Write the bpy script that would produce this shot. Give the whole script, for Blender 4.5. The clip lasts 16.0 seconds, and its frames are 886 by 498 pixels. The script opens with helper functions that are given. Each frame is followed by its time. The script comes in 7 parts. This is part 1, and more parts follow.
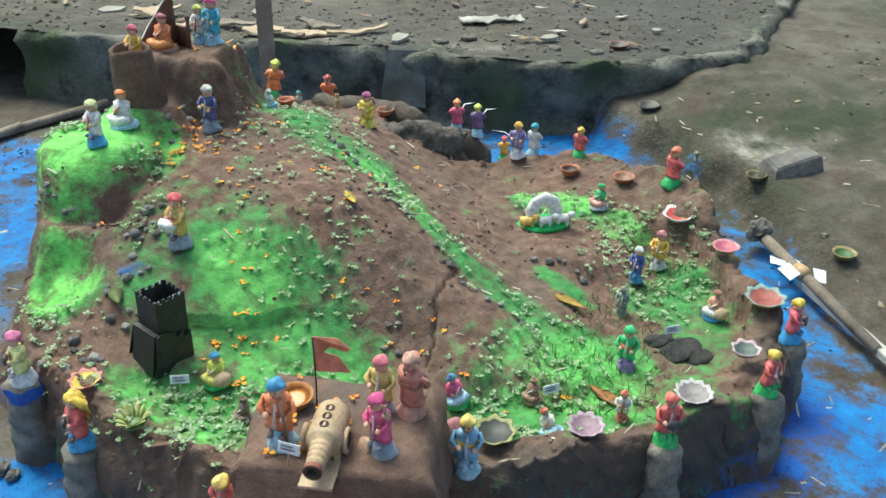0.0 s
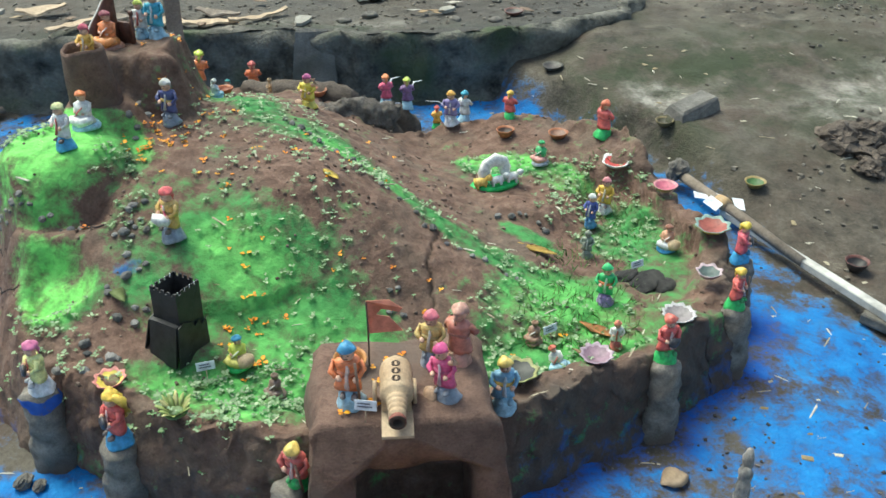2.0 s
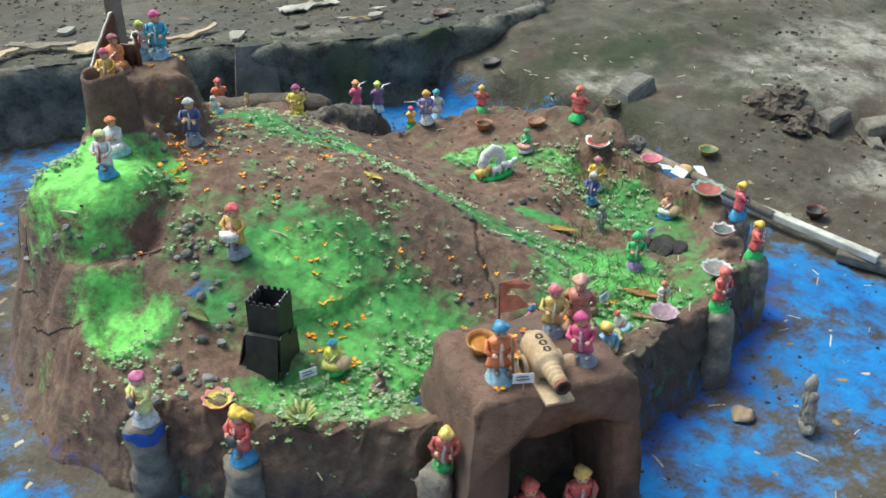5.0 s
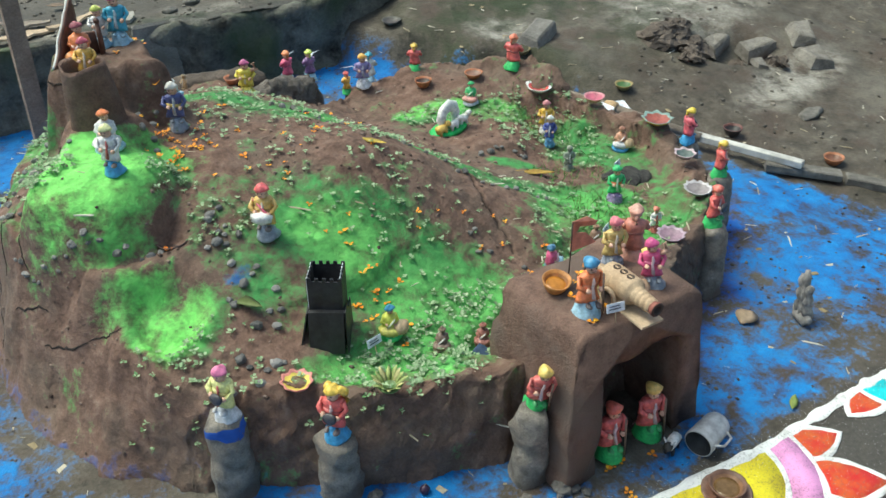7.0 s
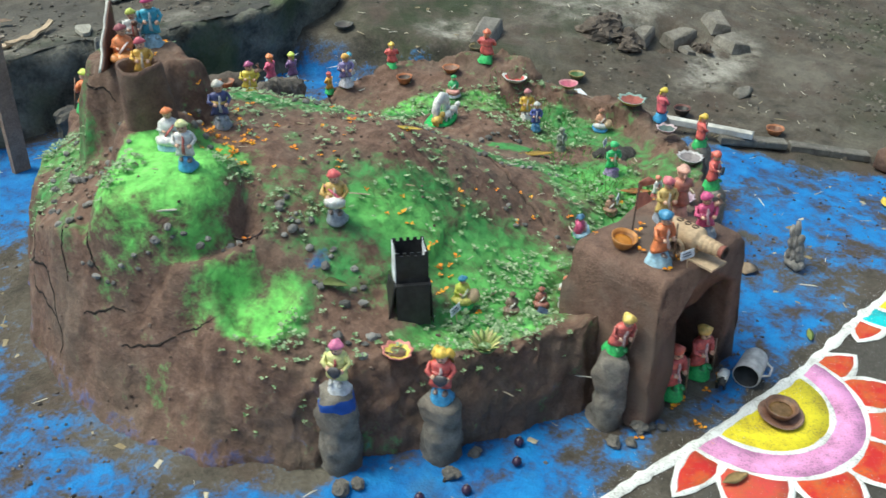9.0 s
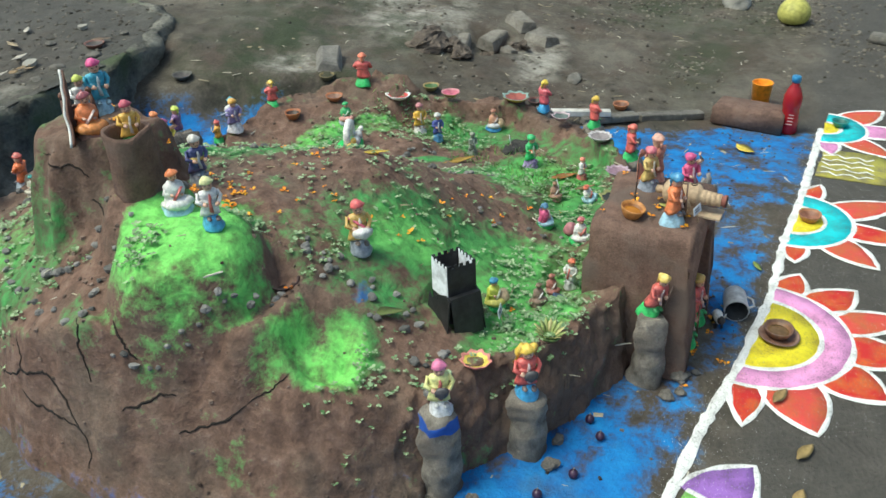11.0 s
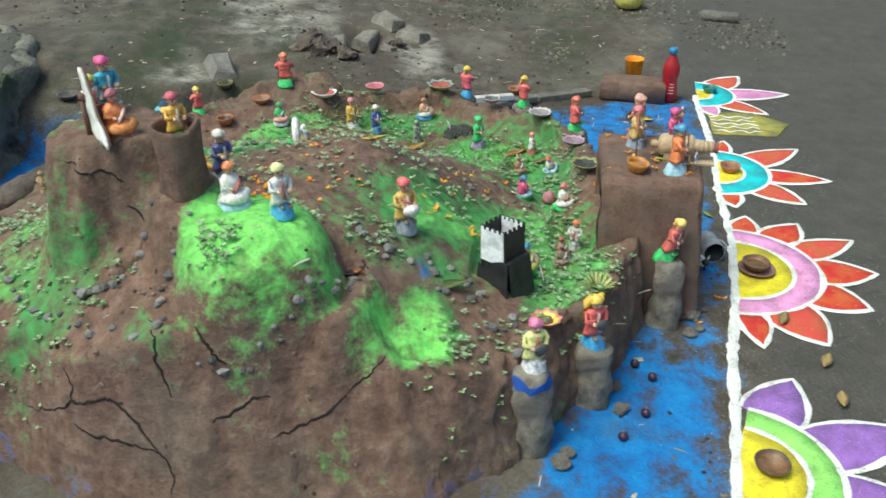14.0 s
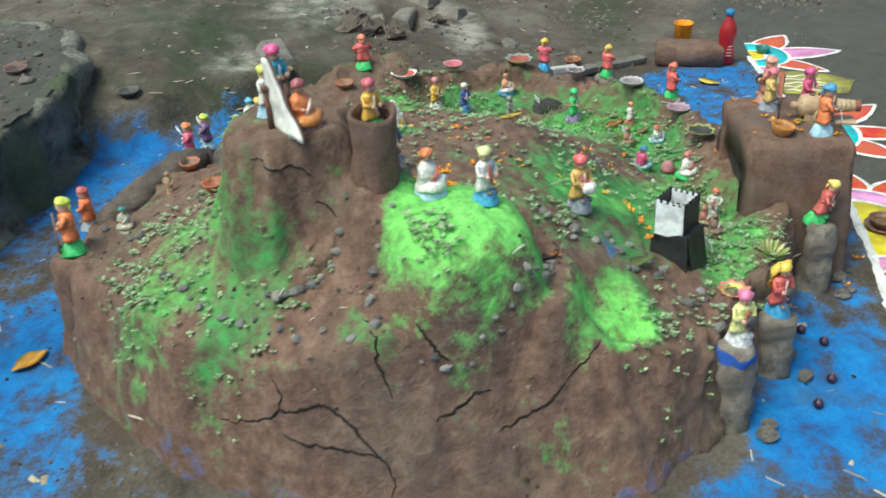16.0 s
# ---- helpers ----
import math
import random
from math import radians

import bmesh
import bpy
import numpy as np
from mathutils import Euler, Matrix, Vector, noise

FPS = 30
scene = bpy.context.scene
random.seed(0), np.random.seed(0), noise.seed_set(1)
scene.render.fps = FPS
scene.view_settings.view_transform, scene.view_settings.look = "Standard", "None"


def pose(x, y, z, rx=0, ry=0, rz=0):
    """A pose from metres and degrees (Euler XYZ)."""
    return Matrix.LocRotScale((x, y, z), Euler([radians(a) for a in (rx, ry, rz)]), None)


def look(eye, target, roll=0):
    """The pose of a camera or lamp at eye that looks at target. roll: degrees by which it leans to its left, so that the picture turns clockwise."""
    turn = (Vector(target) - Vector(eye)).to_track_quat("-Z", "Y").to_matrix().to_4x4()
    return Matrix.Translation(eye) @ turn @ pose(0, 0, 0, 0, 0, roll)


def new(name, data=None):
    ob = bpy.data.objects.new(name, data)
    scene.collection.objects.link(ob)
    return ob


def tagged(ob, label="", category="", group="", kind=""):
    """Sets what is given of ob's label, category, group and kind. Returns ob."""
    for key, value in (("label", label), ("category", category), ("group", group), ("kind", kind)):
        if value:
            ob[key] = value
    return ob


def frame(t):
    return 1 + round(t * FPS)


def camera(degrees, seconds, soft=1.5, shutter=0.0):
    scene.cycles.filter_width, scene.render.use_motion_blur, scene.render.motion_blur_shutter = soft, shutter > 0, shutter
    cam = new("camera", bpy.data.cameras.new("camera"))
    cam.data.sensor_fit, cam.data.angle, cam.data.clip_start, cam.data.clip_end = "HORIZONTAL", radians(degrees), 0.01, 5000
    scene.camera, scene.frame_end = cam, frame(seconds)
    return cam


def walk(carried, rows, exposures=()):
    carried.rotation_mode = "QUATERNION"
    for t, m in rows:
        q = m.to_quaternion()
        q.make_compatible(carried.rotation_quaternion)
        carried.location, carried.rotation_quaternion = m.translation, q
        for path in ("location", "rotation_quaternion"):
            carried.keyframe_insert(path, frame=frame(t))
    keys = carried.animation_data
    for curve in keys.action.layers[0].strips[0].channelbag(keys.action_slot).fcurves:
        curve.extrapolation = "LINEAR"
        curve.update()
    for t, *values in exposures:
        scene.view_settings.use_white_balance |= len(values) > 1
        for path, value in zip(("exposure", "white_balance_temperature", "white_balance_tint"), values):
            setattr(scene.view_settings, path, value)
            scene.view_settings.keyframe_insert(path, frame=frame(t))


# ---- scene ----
cam = camera(52.1, 16.0, shutter=0.5)
EXPOSURES = [(0.0, 0.89, 6250, -7.5), (5.0, 0.75, 6250, -6.5), (9.0, 0.58, 6220, -6.5), (12.5, 0.48, 6220, -7), (16.0, 0.55, 6220, -8)]
PATH = [
    (0, (0.145, 0.105, 1.016), (0.039, 1.831, 0.011), 0.8),
    (0.5, (0.089, 0.051, 1.028), (0.065, 1.781, 0.024), 0.2),
    (1, (0.051, 0.008, 1.033), (0.092, 1.724, 0.005), 0.2),
    (1.5, (-0.003, 0.01, 1.036), (0.122, 1.71, -0.009), 0.8),
    (2, (-0.098, 0.022, 1.038), (0.134, 1.712, -0.006), 0.0),
    (2.5, (-0.166, 0.024, 1.039), (0.177, 1.695, -0.006), -0.3),
    (3, (-0.207, 0.025, 1.033), (0.207, 1.688, 0.002), -0.3),
    (3.5, (-0.278, 0.005, 1.04), (0.194, 1.667, 0.034), -0.2),
    (4, (-0.35, -0.018, 1.045), (0.142, 1.633, 0.03), -0.0),
    (4.5, (-0.403, -0.008, 1.049), (0.126, 1.628, 0.028), 0.5),
    (5, (-0.498, 0.047, 1.045), (0.102, 1.653, 0.015), -0.2),
    (5.2, (-0.531, 0.062, 1.043), (0.102, 1.651, 0.007), -0.6),
    (7.3, (-0.886, 0.213, 1.049), (0.129, 1.546, -0.042), -0.3),
    (7.5, (-0.911, 0.224, 1.048), (0.144, 1.534, -0.034), -0.2),
    (8, (-0.993, 0.249, 1.042), (0.166, 1.486, -0.02), 0.1),
    (8.5, (-1.104, 0.274, 1.042), (0.098, 1.467, -0.022), 0.3),
    (9, (-1.184, 0.328, 1.04), (0.03, 1.504, -0.029), 0.9),
    (9.2, (-1.21, 0.37, 1.04), (0.049, 1.506, -0.022), 0.7),
    (11.3, (-1.533, 0.767, 1.012), (0.08, 1.394, 0.01), -0.7),
    (11.5, (-1.561, 0.791, 1.008), (0.073, 1.374, 0.013), -0.3),
    (12, (-1.635, 0.866, 1.009), (0.025, 1.376, 0.017), -0.8),
    (12.5, (-1.665, 0.92, 1.008), (0.013, 1.371, 0.016), -0.6),
    (13, (-1.645, 1.004, 0.981), (0.071, 1.317, 0.003), -0.4),
    (13.5, (-1.655, 1.077, 0.971), (0.076, 1.309, -0.003), -0.5),
    (14, (-1.651, 1.141, 0.962), (0.078, 1.366, -0.018), -0.4),
    (14.5, (-1.613, 1.221, 0.958), (0.116, 1.452, -0.021), -0.9),
    (15, (-1.591, 1.309, 0.956), (0.146, 1.494, -0.018), -1.3),
    (15.5, (-1.596, 1.428, 0.949), (0.132, 1.539, -0.052), -1.7),
    (16, (-1.635, 1.499, 0.952), (0.078, 1.618, -0.073), -2.4),
]
walk(cam, [(t, look(eye, target, roll)) for t, eye, target, roll in PATH], exposures=EXPOSURES)

from mathutils.bvhtree import BVHTree

# ---- light: overcast daylight ----
world = bpy.data.worlds.new("overcast")
scene.world = world
world.use_nodes = True
wn, wl = world.node_tree.nodes, world.node_tree.links
sky = wn.new("ShaderNodeTexSky")
sky.sky_type = "NISHITA"
sky.sun_disc = False
sky.sun_elevation, sky.sun_rotation = radians(62), radians(-40)
sky.air_density, sky.dust_density = 1.0, 4.0
wn["Background"].inputs["Strength"].default_value = 0.12
wl.new(sky.outputs["Color"], wn["Background"].inputs["Color"])
sun_data = bpy.data.lights.new("sun", "SUN")
sun_data.energy, sun_data.angle, sun_data.color = 2.0, radians(28), (1.0, 0.94, 0.85)
sun = new("sun", sun_data)
sun.rotation_euler = (radians(28), 0, radians(220))

# ---- materials ----
MATS = {}


def nodes_of(name):
    m = bpy.data.materials.new(name)
    m.use_nodes = True
    n, l = m.node_tree.nodes, m.node_tree.links
    return m, n, l, n["Principled BSDF"]


def noise_node(n, l, scale, detail=4.0, rough=0.6, coords=None):
    t = n.new("ShaderNodeTexNoise")
    t.inputs["Scale"].default_value, t.inputs["Detail"].default_value, t.inputs["Roughness"].default_value = scale, detail, rough
    if coords:
        l.new(coords, t.inputs["Vector"])
    return t


def ramp(n, l, src, stops):
    r = n.new("ShaderNodeValToRGB")
    while len(r.color_ramp.elements) < len(stops):
        r.color_ramp.elements.new(0.5)
    for e, (p, c) in zip(r.color_ramp.elements, stops):
        e.position = p
        e.color = (*c, 1) if len(c) == 3 else c
    l.new(src, r.inputs["Fac"])
    return r


def mix(n, l, fac, a, b, how="MIX"):
    x = n.new("ShaderNodeMix")
    x.data_type, x.blend_type = "RGBA", how
    for sock, v in ((x.inputs["Factor"], fac), (x.inputs["A"], a), (x.inputs["B"], b)):
        if isinstance(v, (int, float)):
            sock.default_value = v
        elif isinstance(v, tuple):
            sock.default_value = (*v, 1)
        else:
            l.new(v, sock)
    return x.outputs["Result"]


def calc(n, l, how, a, b=0.0, clamp=False):
    x = n.new("ShaderNodeMath")
    x.operation, x.use_clamp = how, clamp
    for sock, v in ((x.inputs[0], a), (x.inputs[1], b)):
        if isinstance(v, (int, float)):
            sock.default_value = v
        else:
            l.new(v, sock)
    return x.outputs[0]


def bump(n, l, bsdf, height, strength, distance):
    b = n.new("ShaderNodeBump")
    b.inputs["Strength"].default_value, b.inputs["Distance"].default_value = strength, distance
    l.new(height, b.inputs["Height"])
    l.new(b.outputs["Normal"], bsdf.inputs["Normal"])


def grey(v):
    return (v, v, v)


def paint(name, c, rough=0.45, dirt=0.35, scale=60.0):
    """Brushed paint on clay: tone shifts, worn spots and brush relief."""
    key = (name, c, rough)
    if key in MATS:
        return MATS[key]
    m, n, l, b = nodes_of(name)
    co = n.new("ShaderNodeTexCoord").outputs["Object"]
    a = noise_node(n, l, scale, 3.0, 0.6, co)
    lo, hi = tuple(v * 0.72 for v in c), tuple(min(1, v * 1.15 + 0.01) for v in c)
    col = ramp(n, l, a.outputs["Fac"], [(0.35, lo), (0.62, hi)]).outputs["Color"]
    w = noise_node(n, l, scale * 2.7, 5.0, 0.7, co)
    spots = ramp(n, l, w.outputs["Fac"], [(0.6, grey(0)), (0.72, grey(dirt))]).outputs["Color"]
    col = mix(n, l, spots, col, (0.12, 0.085, 0.065))
    l.new(col, b.inputs["Base Color"])
    b.inputs["Roughness"].default_value = rough
    bump(n, l, b, w.outputs["Fac"], 0.35, 0.0015)
    MATS[key] = m
    return m


def stony(name, lo, hi, rough=0.9, scale=30.0, relief=0.004, patch=None):
    """Earth, concrete or stone: two scales of tone, pits and relief; patch is a second tone in blotches."""
    key = (name, lo, hi)
    if key in MATS:
        return MATS[key]
    m, n, l, b = nodes_of(name)
    co = n.new("ShaderNodeTexCoord").outputs["Object"]
    a, f = noise_node(n, l, scale, 6.0, 0.65, co), noise_node(n, l, scale * 9, 4.0, 0.7, co)
    col = ramp(n, l, a.outputs["Fac"], [(0.3, lo), (0.7, hi)]).outputs["Color"]
    col = mix(n, l, 0.55, col, ramp(n, l, f.outputs["Fac"], [(0.3, grey(0.45)), (0.7, grey(1.25))]).outputs["Color"], "MULTIPLY")
    if patch:
        p = noise_node(n, l, scale * 0.25, 4.0, 0.6, co)
        col = mix(n, l, ramp(n, l, p.outputs["Fac"], [(0.5, grey(0)), (0.62, grey(0.8))]).outputs["Color"], col, patch)
    l.new(col, b.inputs["Base Color"])
    b.inputs["Roughness"].default_value = rough
    h = calc(n, l, "ADD", a.outputs["Fac"], calc(n, l, "MULTIPLY", f.outputs["Fac"], 0.4))
    bump(n, l, b, h, 0.9, relief)
    MATS[key] = m
    return m


def attribute(n, name):
    a = n.new("ShaderNodeAttribute")
    a.attribute_name = name
    return a.outputs["Fac"]


def fort_clay():
    """Damp brown clay dusted with green powder, with a network of drying cracks on its flanks."""
    m, n, l, b = nodes_of("fort_clay")
    co = n.new("ShaderNodeTexCoord").outputs["Object"]
    big, mid, fine = noise_node(n, l, 7, 4, 0.6, co), noise_node(n, l, 38, 5, 0.65, co), noise_node(n, l, 210, 4, 0.7, co)
    clay = ramp(n, l, mid.outputs["Fac"], [(0.28, (0.082, 0.045, 0.032)), (0.46, (0.140, 0.080, 0.056)), (0.60, (0.185, 0.112, 0.082)), (0.78, (0.27, 0.185, 0.145))]).outputs["Color"]
    clay = mix(n, l, ramp(n, l, big.outputs["Fac"], [(0.46, grey(0)), (0.7, grey(0.5))]).outputs["Color"], clay, (0.115, 0.10, 0.075))
    clay = mix(n, l, 0.5, clay, ramp(n, l, fine.outputs["Fac"], [(0.3, grey(0.6)), (0.66, grey(1.25))]).outputs["Color"], "MULTIPLY")
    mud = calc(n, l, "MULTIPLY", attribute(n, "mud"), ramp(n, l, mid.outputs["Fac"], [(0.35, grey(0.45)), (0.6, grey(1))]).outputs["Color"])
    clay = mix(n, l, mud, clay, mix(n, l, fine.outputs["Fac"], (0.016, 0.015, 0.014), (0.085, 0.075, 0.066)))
    g = attribute(n, "green")
    patchy, smear = noise_node(n, l, 13, 3, 0.55, co), noise_node(n, l, 58, 3, 0.6, co)
    broken = g
    for tex, share in ((mid, 1.5), (patchy, 1.9), (smear, 0.9), (fine, 0.8)):
        broken = calc(n, l, "ADD", broken, calc(n, l, "MULTIPLY", calc(n, l, "SUBTRACT", tex.outputs["Fac"], 0.5), share))
    cover = ramp(n, l, broken, [(0.28, grey(0)), (0.55, grey(0.45)), (0.98, grey(0.93))]).outputs["Color"]
    powder = mix(n, l, attribute(n, "fresh"), (0.058, 0.250, 0.062), (0.215, 0.63, 0.130))
    powder = mix(n, l, 0.65, powder, ramp(n, l, calc(n, l, "MULTIPLY", calc(n, l, "ADD", mid.outputs["Fac"], smear.outputs["Fac"]), 0.5), [(0.36, grey(0.42)), (0.60, grey(1.3))]).outputs["Color"], "MULTIPLY")
    col = mix(n, l, cover, clay, powder)
    stain = ramp(n, l, calc(n, l, "ADD", attribute(n, "blue"), calc(n, l, "MULTIPLY", calc(n, l, "SUBTRACT", mid.outputs["Fac"], 0.5), 1.4)), [(0.45, grey(0)), (0.8, grey(0.8))]).outputs["Color"]
    col = mix(n, l, stain, col, (0.02, 0.09, 0.34))
    crack = attribute(n, "crack")
    l.new(mix(n, l, calc(n, l, "MULTIPLY", crack, 0.85), col, (0.022, 0.014, 0.010)), b.inputs["Base Color"])
    b.inputs["Roughness"].default_value = 0.88
    h = calc(n, l, "ADD", mid.outputs["Fac"], calc(n, l, "MULTIPLY", fine.outputs["Fac"], 0.16))
    bump(n, l, b, h, 0.8, 0.008)
    return m


def ground_dirt():
    """Trodden earth and worn concrete, with blue powder strewn where the moat is and dark tar-like floor under the patterns."""
    m, n, l, b = nodes_of("ground_dirt")
    co = n.new("ShaderNodeTexCoord").outputs["Object"]
    big, mid, fine = noise_node(n, l, 2.3, 5, 0.62, co), noise_node(n, l, 16, 6, 0.68, co), noise_node(n, l, 130, 4, 0.7, co)
    earth = ramp(n, l, mid.outputs["Fac"], [(0.3, (0.034, 0.027, 0.019)), (0.48, (0.078, 0.064, 0.047)), (0.6, (0.110, 0.092, 0.069)), (0.8, (0.21, 0.182, 0.142))]).outputs["Color"]
    pale = ramp(n, l, big.outputs["Fac"], [(0.48, grey(0)), (0.68, grey(0.75))]).outputs["Color"]
    earth = mix(n, l, pale, earth, (0.175, 0.155, 0.124))
    worn = calc(n, l, "MULTIPLY", attribute(n, "pale"), ramp(n, l, mid.outputs["Fac"], [(0.35, grey(0)), (0.6, grey(1))]).outputs["Color"])
    earth = mix(n, l, worn, earth, (0.40, 0.372, 0.32))
    soil = noise_node(n, l, 6.5, 5, 0.7, co)
    earth = mix(n, l, ramp(n, l, soil.outputs["Fac"], [(0.50, grey(0)), (0.62, grey(0.7))]).outputs["Color"], earth, (0.074, 0.050, 0.036))
    moss = noise_node(n, l, 4.1, 5, 0.7, co)
    mossy = calc(n, l, "MULTIPLY", ramp(n, l, moss.outputs["Fac"], [(0.40, grey(0)), (0.56, grey(1))]).outputs["Color"], attribute(n, "moss"))
    earth = mix(n, l, mossy, earth, (0.03, 0.042, 0.014))
    earth = mix(n, l, attribute(n, "dark"), earth, mix(n, l, mid.outputs["Fac"], (0.036, 0.033, 0.028), (0.10, 0.092, 0.08)))
    earth = mix(n, l, 0.6, earth, ramp(n, l, fine.outputs["Fac"], [(0.3, grey(0.5)), (0.68, grey(1.3))]).outputs["Color"], "MULTIPLY")
    wear = calc(n, l, "ADD", calc(n, l, "MULTIPLY", calc(n, l, "SUBTRACT", mid.outputs["Fac"], 0.5), 2.6), calc(n, l, "MULTIPLY", calc(n, l, "SUBTRACT", big.outputs["Fac"], 0.5), 2.2))
    wear = calc(n, l, "ADD", wear, calc(n, l, "MULTIPLY", calc(n, l, "SUBTRACT", fine.outputs["Fac"], 0.5), 0.9))
    strewn = ramp(n, l, attribute(n, "blue"), [(0.0, grey(0)), (0.3, grey(1))]).outputs["Color"]
    cover = ramp(n, l, calc(n, l, "ADD", attribute(n, "blue"), wear), [(0.36, grey(0)), (0.88, grey(0.93))]).outputs["Color"]
    cover = calc(n, l, "MULTIPLY", cover, strewn)
    blue = ramp(n, l, mid.outputs["Fac"], [(0.3, (0.003, 0.050, 0.22)), (0.52, (0.004, 0.165, 0.49)), (0.74, (0.014, 0.255, 0.62))]).outputs["Color"]
    blue = mix(n, l, attribute(n, "deep"), blue, (0.003, 0.060, 0.44))
    dirty = noise_node(n, l, 8.5, 5, 0.7, co)
    blue = mix(n, l, ramp(n, l, dirty.outputs["Fac"], [(0.52, grey(0)), (0.70, grey(0.5))]).outputs["Color"], blue, (0.050, 0.085, 0.125))
    l.new(mix(n, l, cover, earth, blue), b.inputs["Base Color"])
    b.inputs["Roughness"].default_value = 0.85
    h = calc(n, l, "ADD", mid.outputs["Fac"], calc(n, l, "MULTIPLY", fine.outputs["Fac"], 0.3))
    bump(n, l, b, h, 0.9, 0.012)
    return m


def powder(name, c, other=None):
    """Coloured rangoli powder, thin in places, with grains."""
    key = ("powder", name, c)
    if key in MATS:
        return MATS[key]
    m, n, l, b = nodes_of(name)
    co = n.new("ShaderNodeTexCoord").outputs["Object"]
    a, f = noise_node(n, l, 22, 5, 0.65, co), noise_node(n, l, 260, 3, 0.7, co)
    col = mix(n, l, ramp(n, l, a.outputs["Fac"], [(0.4, grey(0)), (0.68, grey(0.85))]).outputs["Color"], c, other or tuple(v * 0.6 for v in c))
    thin = ramp(n, l, calc(n, l, "ADD", f.outputs["Fac"], calc(n, l, "MULTIPLY", a.outputs["Fac"], 0.4)), [(0.72, grey(0)), (0.9, grey(0.6))]).outputs["Color"]
    col = mix(n, l, thin, col, (0.10, 0.09, 0.08))
    l.new(col, b.inputs["Base Color"])
    b.inputs["Roughness"].default_value = 0.95
    bump(n, l, b, f.outputs["Fac"], 0.4, 0.0012)
    MATS[key] = m
    return m


def varied(name, lo, hi, rough=0.7):
    """Alike loose pieces, each in a tone of its own."""
    key = ("varied", name)
    if key in MATS:
        return MATS[key]
    m, n, l, b = nodes_of(name)
    g, o = n.new("ShaderNodeNewGeometry"), n.new("ShaderNodeObjectInfo")
    r = calc(n, l, "FRACT", calc(n, l, "ADD", g.outputs["Random Per Island"], o.outputs["Random"]))
    f = noise_node(n, l, 150, 3, 0.6, n.new("ShaderNodeTexCoord").outputs["Object"])
    col = ramp(n, l, r, [(0.0, lo), (1.0, hi)]).outputs["Color"]
    col = mix(n, l, 0.6, col, ramp(n, l, f.outputs["Fac"], [(0.3, grey(0.6)), (0.7, grey(1.2))]).outputs["Color"], "MULTIPLY")
    l.new(col, b.inputs["Base Color"])
    b.inputs["Roughness"].default_value = rough
    bump(n, l, b, f.outputs["Fac"], 0.5, 0.002)
    MATS[key] = m
    return m


CLAY, DIRT = fort_clay(), ground_dirt()
BARE = stony("bare_clay", (0.105, 0.060, 0.045), (0.245, 0.148, 0.110), 0.88, 30, 0.007, (0.125, 0.092, 0.075))
MOSSY = stony("mossy_concrete", (0.020, 0.020, 0.015), (0.32, 0.30, 0.25), 0.92, 13, 0.020, (0.042, 0.068, 0.018))
CONCRETE = stony("old_concrete", (0.09, 0.08, 0.068), (0.25, 0.23, 0.2), 0.9, 9, 0.012, (0.05, 0.055, 0.03))
ROCK = stony("grey_rock", (0.09, 0.08, 0.07), (0.22, 0.20, 0.175), 0.9, 25, 0.008)
POST = stony("daubed_stone", (0.10, 0.085, 0.07), (0.36, 0.32, 0.275), 0.9, 40, 0.008, (0.115, 0.078, 0.058))
PEBBLE = varied("pebble_grey", (0.09, 0.087, 0.083), (0.30, 0.285, 0.27), 0.85)
TERRACOTTA = paint("terracotta", (0.36, 0.13, 0.05), 0.7, 0.4)
WOOD = stony("weathered_wood", (0.16, 0.125, 0.095), (0.36, 0.30, 0.24), 0.85, 14, 0.003)
PLY = stony("raw_plywood", (0.42, 0.30, 0.19), (0.58, 0.44, 0.30), 0.7, 12, 0.001)
SKIN, WHITE = (0.70, 0.40, 0.27), (0.78, 0.76, 0.72)
RED, ORANGE, YELLOW, PINK, MAGENTA = (0.68, 0.085, 0.070), (0.85, 0.20, 0.035), (0.85, 0.55, 0.04), (0.75, 0.12, 0.20), (0.62, 0.04, 0.22)
GREEN, LIME, BLUE, PALE_BLUE, NAVY, PURPLE, SLATE = (0.02, 0.50, 0.09), (0.60, 0.72, 0.06), (0.03, 0.34, 0.68), (0.36, 0.58, 0.72), (0.03, 0.04, 0.20), (0.18, 0.07, 0.24), (0.26, 0.29, 0.36)
PALE_YELLOW, TEAL, DARK = (0.80, 0.78, 0.28), (0.02, 0.30, 0.27), (0.03, 0.026, 0.024)


